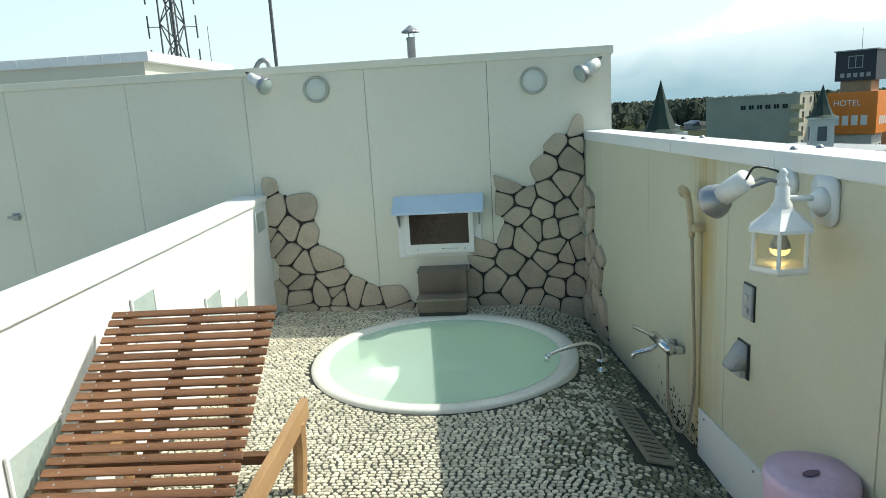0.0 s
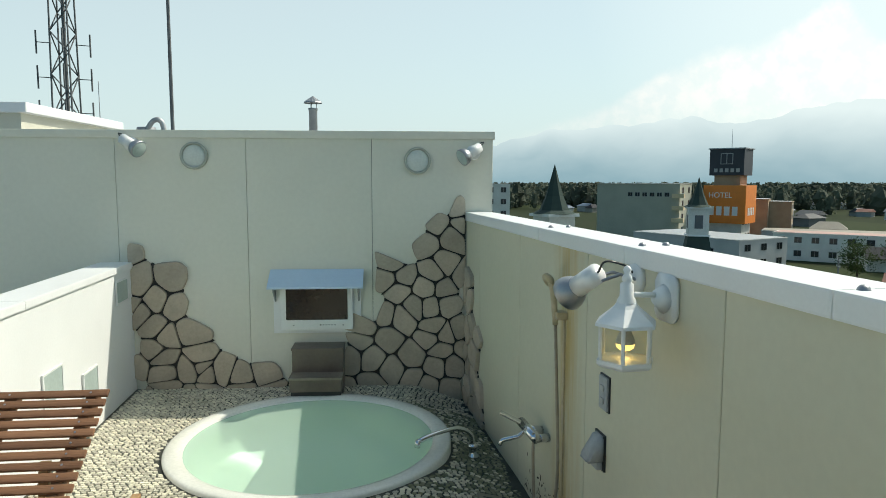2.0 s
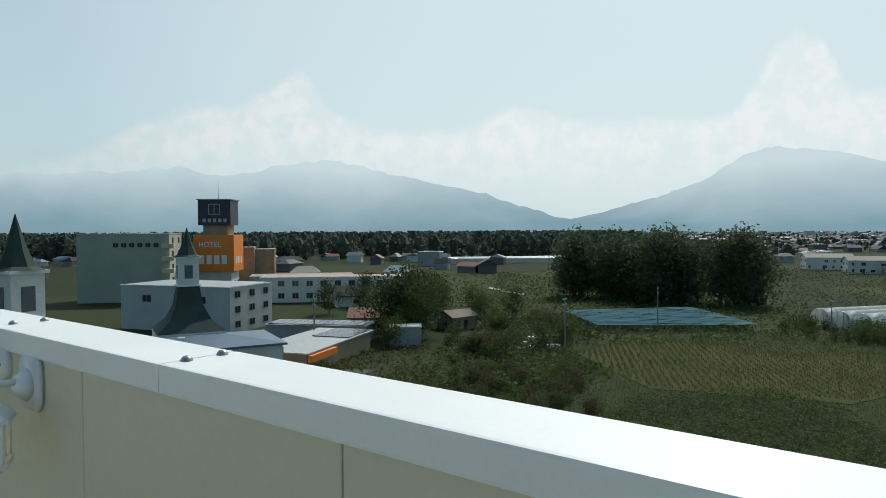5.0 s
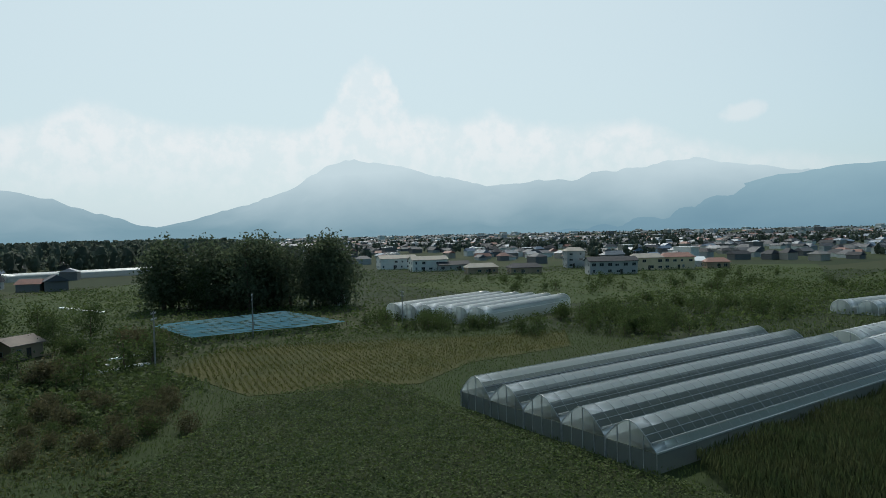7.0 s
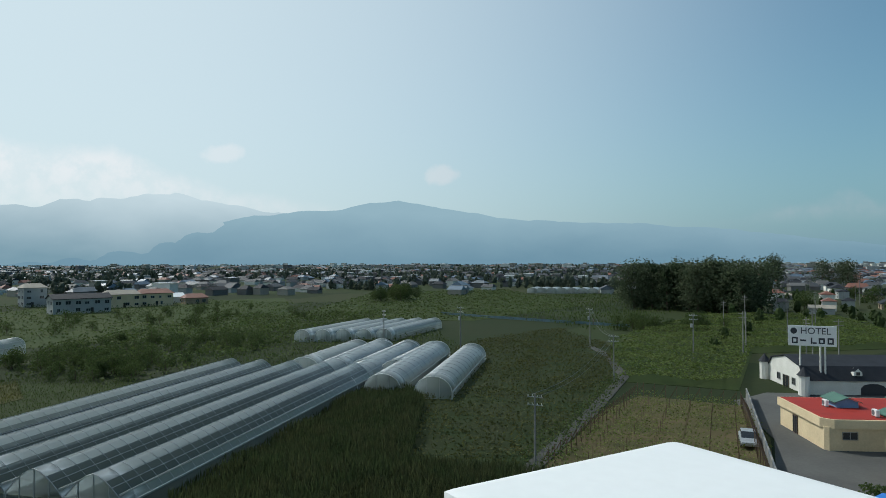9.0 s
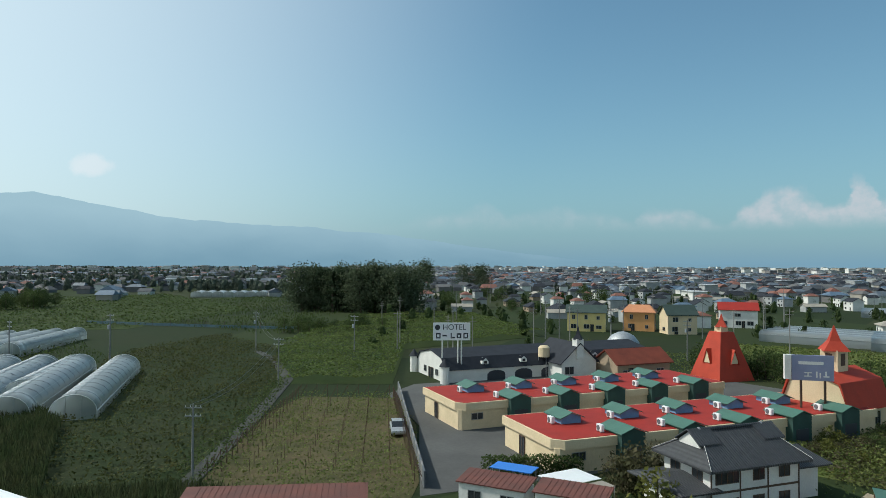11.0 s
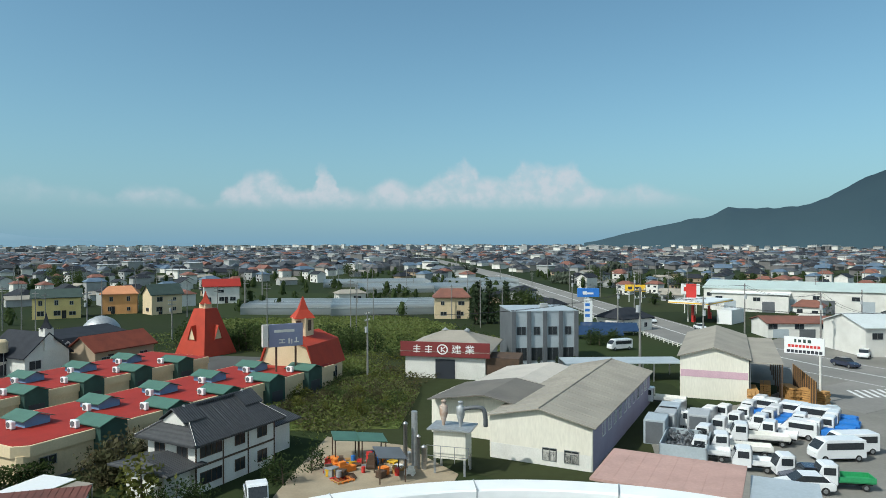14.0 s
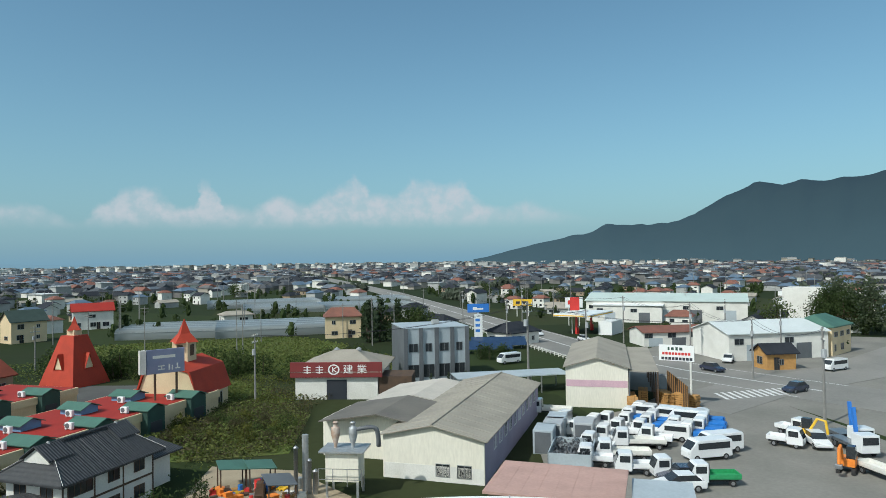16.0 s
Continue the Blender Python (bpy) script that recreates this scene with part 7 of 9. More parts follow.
BIG = truck("white flatbed truck parked by the warehouse", 5.2, CARWHITE, WALLW_)
GREENT = truck("white truck with green side boards", 4.2, CARWHITE, GREENP)
CAR = car("dark blue hatchback car on the asphalt", CARDARK)
CARW = car("white saloon car on the asphalt", CARWHITE)
CARS = car("dusty silver car beside the boundary wall", RUSTY)
made = set()


def park(ob, x, y, turn):
    m = pose(x, y, G + 0.1, 0, 0, turn)
    if ob.name in made:
        return copy_thing(ob, m)
    made.add(ob.name)
    ob.matrix_world = m
    return ob


LOT = [(TARP, -51.1, -67.3, -52), (KVAN, -52.1, -64.9, -50), (KVAN, -50.5, -67.3, -52), (VAN, -53.1, -62.3, -48), (TARP, -55.0, -61.2, -50), (TARP, -48.2, -65.4, -50),
       (TRUCK, -40.4, -66.9, -55), (TRUCK, -42.4, -64.0, -50), (TRUCK, -44.3, -64.3, -52), (TRUCK, -46.1, -63.2, -48), (TARP, -47.8, -61.6, -50), (TRUCK, -49.8, -59.5, -46), (TARP, -51.7, -57.8, -50),
       (TRUCK, -39.3, -62.6, -58), (TRUCK, -40.8, -59.8, -45), (BIG, -42.4, -57.2, -30), (TRUCK, -44.7, -57.5, -45), (VAN, -46.0, -51.6, -8), (VAN, -48.8, -53.0, -8),
       (BIG, -38.5, -54.6, -28), (TRUCK, -36.9, -50.7, -30), (TRUCK, -39.1, -48.4, -20), (GREENT, -41.2, -45.6, -22), (CAR, -39.2, -47.2, -22), (CARW, -37.6, -45.6, -20), (TRUCK, -35.0, -54.1, -35),
       (TARP, -53.6, -59.4, -48), (TARP, -49.6, -63.0, -50), (TRUCK, -43.6, -61.2, -50), (TRUCK, -45.6, -60.0, -48), (TRUCK, -41.0, -62.6, -52), (KVAN, -47.6, -58.2, -48), (TRUCK, -37.6, -57.6, -45), (TARP, -49.4, -57.0, -50),
       (BIG, -41.6, -73.6, -37), (TRUCK, -56.4, -51.8, 120), (TRUCK, -60.6, -54.6, 100), (BIG, -55.6, -40.7, 80), (CARW, -59.2, -50.6, 60),
       (CAR, -80.1, -71.5, 10), (CAR, -82.3, -90.0, 95), (CARW, -92.0, -96.5, 40), (VAN, -55.5, -113.0, 10), (CARW, -86.0, -135.0, 80), (CARW, -82.0, -150.0, 85), (VAN, -101.0, -82.0, 5), (KVAN, -95.0, -100.0, 60),
       (TRUCK, 4.3, -51.6, 100), (CARS, 44.4, -64.3, 128)]
for q in LOT:
    park(*q)
# two small excavators and crane trucks by the lot
for x, y, turn, mm in ((-54.6, -43.6, 30, ORANGE), (-59.6, -52.4, 110, YELLOW)):
    t = thing("excavator", "small excavator with folded arm parked on asphalt", "excavator", pose(x, y, G + 0.06, 0, 0, turn), "parked machines")
    for s in (-1, 1):
        part("track", box(-1.1, 1.1, s * 0.6 - 0.18, s * 0.6 + 0.18, 0, 0.5, 0.12, 2), TYRE, t)
    part("house", box(-0.9, 0.7, -0.7, 0.7, 0.6, 1.3, 0.08, 2), mm, t)
    part("cab", box(-0.3, 0.6, 0.0, 0.7, 1.3, 2.4, 0.05, 1), PANE, t)
    bm = bmesh.new()
    tube(bm, [(0.6, -0.3, 1.2), (1.4, -0.3, 2.6), (2.2, -0.3, 2.5), (2.4, -0.3, 1.2)], 0.14, 6)
    part("arm", bm, mm, t)
    part("bucket", box(2.2, 2.7, -0.6, 0.0, 0.8, 1.2, 0.06, 1), STEEL, t)
for x, y in ((-60.8, -47.6), (-62.8, -49.6)):
    t = thing("crane_arm_truck", "white truck with upright blue crane arm", "truck", pose(x, y, G + 0.06, 0, 0, 70), "parked machines")
    part("cab", box(0.8, 2.4, -0.9, 0.9, 0.5, 2.2, 0.08, 2), CARWHITE, t)
    part("windscreen", box(2.38, 2.43, -0.75, 0.75, 1.3, 2.0), PANE, t)
    part("bed", box(-2.8, 0.7, -0.9, 0.9, 0.7, 1.0), STEEL, t)
    part("arm", box(-0.1, 0.2, -0.14, 0.14, 1.0, 4.4), BLUE, t, m=pose(0.4, 0, 0, 0, -8, 0))
    wheels(t, (-1.9, 1.5), 0.8, 0.4)
# storage units by the factory
for i, (x, y) in enumerate(((-33.4, -60.6), (-35.6, -62.6), (-37.2, -64.6), (-38.6, -61.4))):
    t = thing("storage_unit", "grey metal storage unit", "storage", grid(x, y), "storage units")
    part("casing", box(-1.6, 1.6, -1.0, 1.0, 0, 2.4, 0.04, 1), GREYP if i % 2 else SLATEG, t)
    part("door", box(-1.63, -1.6, -0.8, 0.8, 0.1, 2.2), DKGREY, t)
t = thing("scrap_cage", "wire cage full of dark scrap on a pale frame", "cage", grid(-33.8, -56.0))
for a in ((-3, 3, -2, -1.9), (-3, 3, 1.9, 2), (-3, -2.9, -2, 2), (2.9, 3, -2, 2)):
    part("side", box(a[0], a[1], a[2], a[3], 0, 1.6), SLATEG, t)
rng = np.random.default_rng(8)
v, f = quads(rng.uniform((-2.8, -1.8, 0.3), (2.8, 1.8, 1.7), (500, 3)), 0.25, rng)
ob = new("scrap", quad_mesh("scrap", v, f, DKGREY))
ob.parent = t
tagged(ob, "", "", "", "stuff")

# ---- along the main road ----
t = thing("petrol_station", "petrol station with red and yellow canopy", "petrol station", pose(-97, -152, G, 0, 0, 35))
part("canopy", box(-8, 8, -5, 5, 4.6, 5.3), WHITE, t)
part("stripe", box(-8.05, 8.05, -5.05, 5.05, 4.75, 5.0), YELLOW, t)
for x in (-5, 5):
    part("column", box(x - 0.25, x + 0.25, -0.25, 0.25, -0.2, 4.6), REDP, t)
    part("pump", box(x - 0.8, x - 0.3, -0.4, 0.4, 0, 1.6, 0.04, 1), REDP, t)
part("kiosk", box(-4, 4, 5.5, 9, -0.2, 3.4), WHITE, t)


def shed_store(label, m, w, d, h, rise, wallm, roofm, doors=2):
    t = thing("store_building", label, "store", m)
    bm = bmesh.new()
    gable_walls(bm, w, d, h, rise)
    part("wall", bm, wallm, t)
    bm = bmesh.new()
    gable(bm, w, d, h + 0.05, rise, 0.4, 0.15)
    part("roof", bm, roofm, t)
    for i in range(doors):
        part("shutter", box((i + 0.5) / doors * w - w / 2 - 1.6, (i + 0.5) / doors * w - w / 2 + 1.6, -d / 2 - 0.05, -d / 2, 0, h * 0.6), DKGREY if i % 2 else SLATEG, t)
        window(t, (i + 0.2) / doors * w - w / 2, h * 0.62, 1.8, 1.0, 0, w, d)
    return t


SHOPA = math.degrees(math.atan2(29.6, -31.3))
shed_store("long white store with pale green roof", pose(-140, -172, G, 0, 0, SHOPA), 46, 22, 6.2, 1.8, WALLW_, mat("pale green sheet roof", (0.50, 0.58, 0.54), (0.44, 0.52, 0.48), 0.5, scale=0.2, fine=3), 5)
shed_store("white store annexe with flat roof", pose(-126, -172, G, 0, 0, SHOPA), 20, 10, 5.0, 0.4, WALLW_, WHITE, 2)
shed_store("low white shop with dark red roof", pose(-101, -123, G, 0, 0, 166), 16, 8, 3.0, 1.0, WALLW_, ROOFBROWN, 3)
shed_store("white workshop with pale roof beside the crossing", pose(-104, -101, G, 0, 0, 170), 21, 12, 5.0, 1.8, WALLW_, mat("pale sheet roof", (0.60, 0.64, 0.63), (0.54, 0.58, 0.57), 0.5, scale=0.2, fine=3), 2)
t = put(house("orange log cabin with dark roof", 5.2, 4.0, 1, LUMBER, ROOFTILE, 1.2, seed=9, name="log_cabin"), -94.3, -88.2, 165)
for x, y, w, d, st, wm, rm, lab in ((-118, -99, 10, 8, 2, WALLC, ROOFGREEN, "cream house with green roof"), (-70, -140, 9, 8, 1, WALLW_, ROOFTILE, "white low house by the road")):
    put(house(lab, w, d, st, wm, rm, 1.8, 2.5, seed=int(-x)), x, y, 20)
t = thing("apartment_block", "white four-storey apartment block with curved balconies", "apartments", pose(-160, -138, G, 0, 0, 30))
part("wall", box(-5, 5, -5, 5, -0.3, 10.5), WALLW_, t)
for k in range(4):
    part("balcony", box(-4.6, 4.6, -6.2, -5.0, 0.8 + 2.5 * k, 1.9 + 2.5 * k), WHITE, t)
    for x in (-3, 0, 3):
        window(t, x, 0.9 + 2.5 * k, 1.6, 1.6, 0, 10, 10)
t = thing("roadside_sign", "blue and white roadside pylon sign", "sign", pose(-60.8, -138.9, G, 0, 0, 165))
part("post", box(-0.2, 0.2, -0.2, 0.2, -0.3, 8), WHITE, t)
part("head", box(-2.4, 2.4, -0.4, 0.4, 7.6, 9.5, 0.05, 1), BLUE, t, "blue sign head")
part("tablet", box(-0.9, 0.9, -0.3, 0.3, 1.6, 7.2), WHITE, t)
bars(t, [(-0.2, 5.9, 1.0, 0.6), (-0.2, 4.7, 1.0, 0.6), (-0.2, 3.5, 1.0, 0.6)], BLUE, -0.33)
bars(t, [(-0.8, 8.5, 0.9, 0.7), (0.4, 8.4, 1.4, 0.4)], WHITE, -0.43)
for x, y, z, w, h, mm, lab in ((-105.7, -203, 3.6, 6.5, 2.2, YELLOW, "yellow roadside sign with dark marks"), (-93, -150, 6.0, 2.4, 3.4, REDP, "red and white pole sign"), (-104, -168, 5.2, 5, 3, WHITE, "blank white roadside panel")):
    t = billboard(lab, pose(x, y, G, 0, 0, 150), w, h, z, (-w * 0.3, w * 0.3), mm)
    bars(t, [(-w * 0.25, z + h / 2, w * 0.2, h * 0.4), (w * 0.1, z + h / 2, w * 0.3, h * 0.4)], BLACKP if mm is YELLOW else REDP)
# guard rail along the road
t = thing("guard_rail", "white steel guard rail along the road", "guard rail")
for i in range(34):
    a = Vector((-67.5, -112, G)) + Vector((-0.1, -1.0, 0)).normalized() * (i * 2.0)
    part("post", box(a.x - 0.06, a.x + 0.06, a.y - 0.06, a.y + 0.06, G - 0.2, G + 0.8), WALLW_, t)
for z in (0.4, 0.7):
    bm = bmesh.new()
    e = Vector((-67.5, -112, G)) + Vector((-0.1, -1.0, 0)).normalized() * 66
    cyl(bm, (-67.5, -112, G + z), (e.x, e.y, G + z), 0.05, 0.05, 6)
    part("rail", bm, WALLW_, t)

# ---- greenhouses ----


def arch(w, rise, u, peak):
    """A point on the roof curve at the share u of its span: round, or drawn up to a soft ridge."""
    if peak:
        return w * u, rise * (1 - abs(2 * u - 1) ** 1.55)
    return w / 2 - w / 2 * math.cos(math.pi * u), rise * math.sin(math.pi * u)


def tunnel(bm, x0, w, length, eave, rise, n=10, peak=False, slope=False):
    """The roof sheet of one bay along y with its end panels; slope: only the loose sheet low on one side of a peaked bay."""
    prof = [(x0 + q[0], eave + q[1]) for q in (arch(w, rise, k / n, peak) for k in range(n + 1))]
    if not peak:
        prof = [(x0, 0)] + prof + [(x0 + w, 0)]
    ny = max(2, int(length / 4))
    rows = [[bm.verts.new((x, length * j / ny, z)) for x, z in prof] for j in range(ny + 1)]
    for a, b in zip(rows, rows[1:]):
        for k in range(len(prof) - 1):
            if (peak and 7 <= k <= 8) == slope:
                bm.faces.new((a[k], a[k + 1], b[k + 1], b[k]))
    if slope:
        bmesh.ops.delete(bm, geom=[q for q in bm.verts if not q.link_faces], context="VERTS")
        return
    bm.faces.new(rows[0])
    bm.faces.new(rows[-1][::-1])


def greenhouse(label, m, bays, w, length, eave=2.0, rise=1.5, ribs=True, skirt=True, group="greenhouses", stagger=0.0, rolled=False):
    t = thing("greenhouse", label, "greenhouse", m, group)
    for i in range(bays):
        sh = Matrix.Translation((0, stagger * i, 0))
        bm = bmesh.new()
        tunnel(bm, i * w, w - 0.02, length, eave, rise, peak=rolled)
        part("vinyl_bay", bm, VINYL if ribs else VINYLF, t, "", True, sh)
        if rolled:
            for y in (0.0, length):
                part("end_sheet", box(i * w + 0.05, i * w + w - 0.05, y - 0.01, y + 0.01, 0, eave - 0.03), VINYLD, t, "dark grey lower sheet", m=sh)
            if i in (0, bays - 1):
                x = i * w + (0.04 if i == 0 else w - 0.06)
                part("side_sheet", box(x - 0.01, x + 0.01, 0.05, length - 0.05, 0, eave - 0.06), VINYLD, t, "dark grey lower sheet", m=sh)
            bm = bmesh.new()
            tunnel(bm, i * w, w - 0.02, length, eave, rise, peak=True, slope=True)
            part("slope_sheet", bm, VINYLD, t, "dim loose sheet low on the slope", True, sh)
            bm = bmesh.new()
            q = arch(w, rise, 0.9, True)
            cyl(bm, (i * w + q[0], 0.1, eave + q[1] + 0.06), (i * w + q[0], length - 0.1, eave + q[1] + 0.06), 0.07, 0.07, 6)
            part("rolled_sheet", bm, VINYLF, t, "rolled-up vinyl sheet", m=sh)
        if ribs:
            bm = bmesh.new()
            gap = 1.5 if rolled else 3.0
            for j in range(int(length / gap) + 1):
                y = min(length, j * gap)
                pts = [(i * w + q[0], y, eave + q[1] + 0.03) for q in (arch(w, rise, k / 8, rolled) for k in range(9))]
                tube(bm, pts, 0.022 if rolled else 0.035, 4)
            for k in (0.2, 0.5, 0.8):
                q = arch(w, rise, k, rolled)
                cyl(bm, (i * w + q[0], 0, eave + q[1] + 0.05), (i * w + q[0], length, eave + q[1] + 0.05), 0.03, 0.03, 4)
            tagged(part("hoop_frame", bm, RUSTY, t, "thin grey steel hoop frame", m=sh), kind="stuff")
            for y in (-0.03, length + 0.03):
                bm = bmesh.new()
                tube(bm, [(i * w, y, 0)] + [(i * w + q[0], y, eave + q[1] + 0.02) for q in (arch(w, rise, k / 10, rolled) for k in range(11))] + [(i * w + w, y, 0)], 0.04, 5)
                part("end_arch", bm, RUSTY if rolled else WHITE, t, m=sh)
    for i in range(bays + 1):
        if skirt or i in (0, bays):
            part("gutter", box(i * w - 0.08, i * w + 0.08, 0, length, eave - 0.05, eave + 0.08), RUSTY, t, m=Matrix.Translation((0, stagger * min(i, bays - 1), 0)))
    for i in range(bays):
        for x in (0.02, 0.25, 0.5, 0.75) if rolled else (0.02, 0.33, 0.66):
            part("end_post", box(i * w + x * w, i * w + x * w + 0.07, -0.05, 0.02, 0, eave + arch(w, rise, x, rolled)[1]), RUSTY, t, m=Matrix.Translation((0, stagger * i, 0)))
    part("inner_crop", box(0.6, bays * w - 0.6, 4.5, length - 0.8, 0.05, 0.6), CROP, t, "dark crop rows inside")
    return t


# near five-bay block: near end from (74, 12) to (55, -6), running away to the south-east
ang = math.degrees(math.atan2(-0.71, -0.70))
greenhouse("five-bay vinyl greenhouse with ridged roofs and dark side sheets", pose(74.0, 12.3, G, 0, 0, ang), 5, 5.3, 55, 1.7, 2.1, stagger=-0.12, rolled=True)
greenhouse("row of long hooped vinyl tunnels", pose(112, -38, G, 0, 0, ang), 4, 5.4, 26, 1.2, 2.0, skirt=False)
for k in range(4):
    a = Vector((97.0, -31.5, 0)) + Vector((-0.58, -0.81, 0)) * 6.2 * k + Vector((-2.2 * (k == 3), 0, 0))
    greenhouse("single long hooped vinyl tunnel", pose(a.x, a.y, G, 0, 0, ang + 2), 1, 5.4, 44 - 2 * k, 1.0, 2.2, group="single tunnels")
greenhouse("far block of low vinyl tunnels", pose(158, -55, G, 0, 0, math.degrees(math.atan2(-0.61, -0.79))), 5, 4.4, 34, 1.2, 1.8, stagger=2.1)
greenhouse("pale multi-bay vinyl greenhouse", pose(147.0, 41.0, G, 0, 0, math.degrees(math.atan2(-0.86, -0.5))), 6, 4.3, 34, 2.2, 1.5, stagger=0.57)
greenhouse("long silver greenhouses far off", pose(284.7, 276.5, G, 0, 0, math.degrees(math.atan2(-0.805, -0.593))), 3, 6.0, 78, 2.2, 1.4, ribs=False)
greenhouse("wide pale greenhouse beyond the fields", pose(13.6, -212.6, G, 0, 0, 78), 4, 5.5, 45, 1.9, 1.0, ribs=False)
greenhouse("wide pale greenhouse beyond the fields", pose(-7.7, -207.0, G, 0, 0, 86), 4, 6.0, 32, 1.9, 1.0, ribs=False)
for x, y, n in ((-20, -262, 7), (-50, -258, 6), (-8, -300, 8), (-62, -300, 6)):
    greenhouse("far grey vinyl tunnels in the town", pose(x, y - 24, G, 0, 0, 88), 4, 6, n * 6, 1.4, 1.3, ribs=False, group="far greenhouses")
greenhouse("far white greenhouse before the trees", pose(318, -256, G, 0, 0, -142), 7, 6, 18, 2.0, 1.4, ribs=False, group="far greenhouses")

# ---- trees ----
BROAD = [tree("broad dark green tree by the fields", 10, 4.2, 0.30, LEAF, 1, 2000), tree("wide mid green broadleaf tree by the fields", 9, 4.6, 0.31, LEAF2, 2, 1900), tree("tall dark tree of the grove", 15, 5.4, 0.42, leafmat("grey-green grove foliage", (0.075, 0.10, 0.055), (0.095, 0.115, 0.065)), 3, 2300, 0.12)]
CON = [tree("dark upright cedar of the dense wood", 15, 3.2, 0.6, CONIFER, 4, 700, 0.08, "cone"), tree("slim dark green pointed conifer", 12, 2.4, 0.5, CONIFER, 5, 520, 0.05, "cone")]
SMALL = [tree("small orchard tree with loose crown", 3.6, 1.9, 0.21, LEAF2, 6, 460, 0.2), tree("low scrubby brownish green bush", 2.6, 2.0, 0.19, LEAF4, 7, 900, 0.03, name="bush"), tree("dark green rounded garden shrub", 2.4, 1.4, 0.14, LEAF, 8, 500, 0.05, name="bush"), tree("small yellow-green garden tree", 3.4, 1.5, 0.22, LEAF3, 9, 420, 0.1)]
placed = set()


def plant(ob, x, y, s=1.0, turn=0.0):
    m = pose(x, y, G, 0, 0, turn)
    c = copy_thing(ob, m) if ob.name in placed else ob
    placed.add(ob.name)
    c.matrix_world = m @ Matrix.Scale(s, 4)
    return c


rng = random.Random(12)


def grove(x0, y0, x1, y1, width, n, kinds, s0, s1):
    for i in range(n):
        k = rng.random()
        w = rng.uniform(-width / 2, width / 2)
        d = Vector((x1 - x0, y1 - y0)).normalized()
        plant(rng.choice(kinds), x0 + (x1 - x0) * k - d.y * w, y0 + (y1 - y0) * k + d.x * w, rng.uniform(s0, s1), rng.uniform(0, 360))


grove(166, 110, 174, 58, 13, 34, (BROAD[2], BROAD[2], BROAD[2], BROAD[0]), 0.85, 1.2)       # grove behind the blue nets
grove(196, -216, 146, -222, 14, 46, (BROAD[2], CON[0], BROAD[2]), 1.0, 1.22)           # dark wood in the south-east
for x, y, s in ((297, -471, 1.45), (303, -478, 1.3), (260, -470, 1.2), (250, -474, 1.15), (243, -470, 1.2)):
    plant(BROAD[2], x, y, s, x)
for x, y, s, k in ((84, 90, 1.15, 0), (79, 92, 1.0, 0), (88, 95, 1.1, 0), (81, 86, 0.8, 0), (92, 98, 0.9, 1), (99, 99, 0.8, 0), (74, 84, 0.5, 1), (106, 108, 0.9, 0), (112, 100, 0.7, 1), (102, 88, 0.55, 0), (95, 80, 0.4, 1), (116, 92, 0.6, 0), (107, 133, 0.8, 0), (93, 128, 0.7, 0)):
    plant(BROAD[k], x, y, s, 40 * x)
grove(74, 58, 54, 42, 17, 40, (SMALL[1], SMALL[1], SMALL[0], SMALL[1]), 0.4, 0.7)   # scrub along the near field
grove(112, 72, 76, 72, 18, 30, (SMALL[0], SMALL[2], SMALL[1]), 0.7, 1.3)
grove(140, 44, 128, 4, 14, 46, (SMALL[0], SMALL[2]), 0.5, 0.9)
grove(150, 2, 128, -22, 24, 60, (SMALL[0], SMALL[2], SMALL[0]), 0.55, 1.0)
grove(170, -10, 158, -46, 24, 44, (SMALL[0], SMALL[2]), 0.5, 0.95)
grove(230, 40, 250, -90, 60, 46, (SMALL[0], SMALL[2], SMALL[0]), 0.6, 1.1)
grove(285, -140, 300, -170, 20, 14, (BROAD[1], BROAD[0]), 0.5, 0.8)
grove(135, -140, 120, -172, 12, 24, (SMALL[0], SMALL[2]), 0.8, 1.3)
grove(23, -140, -10, -118, 10, 26, (SMALL[0], SMALL[2]), 0.8, 1.5)
grove(-12, -112, -34, -128, 14, 16, (SMALL[0], SMALL[2]), 0.6, 1.1)
grove(-42, -160, -48, -150, 8, 8, (BROAD[0], CON[1]), 0.6, 0.9)
grove(5, -84, -9, -76, 9, 26, (SMALL[3], SMALL[1], SMALL[0]), 0.35, 0.65)
grove(-150, -118, -160, -124, 10, 9, (BROAD[2], BROAD[0]), 0.8, 1.0)
grove(-53, -124, -57, -119, 5, 7, (SMALL[2],), 0.8, 1.2)
for x, y, k, s in ((15.6, -59.6, 1, 1.25), (16.8, -58.2, 1, 1.0), (12.4, -52.4, 3, 1.1), (10.0, -51.6, 2, 0.9), (11.2, -51.0, 2, 0.7), (13.8, -51.6, 2, 0.8), (8.2, -51.8, 2, 0.8), (2.4, -55.8, 2, 0.9), (0.2, -58.6, 2, 0.8), (3.6, -57.2, 2, 0.7)):
    plant(SMALL[k], x, y, s, 70 * x)
for i in range(5):
    plant(CON[1], -31.5 - 2.9 * i, -97.3, 0.17, 30 * i)
t = thing("hedge", "clipped dark green hedge beside the forecourt", "hedge")
r8 = np.random.default_rng(21)
hp = []
for a, b in (((28.6, -55.6), (21.4, -60.4)),):
    k = r8.uniform(0, 1, 2600)
    hp.append(np.column_stack([a[0] + (b[0] - a[0]) * k + r8.uniform(-0.6, 0.6, 2600), a[1] + (b[1] - a[1]) * k + r8.uniform(-0.6, 0.6, 2600), G + r8.uniform(0, 1.9, 2600)]))
v, f = quads(np.concatenate(hp), 0.16, r8)
ob = new("leaves", quad_mesh("leaves", v, f, LEAF2))
ob.parent = t
tagged(ob, kind="stuff")

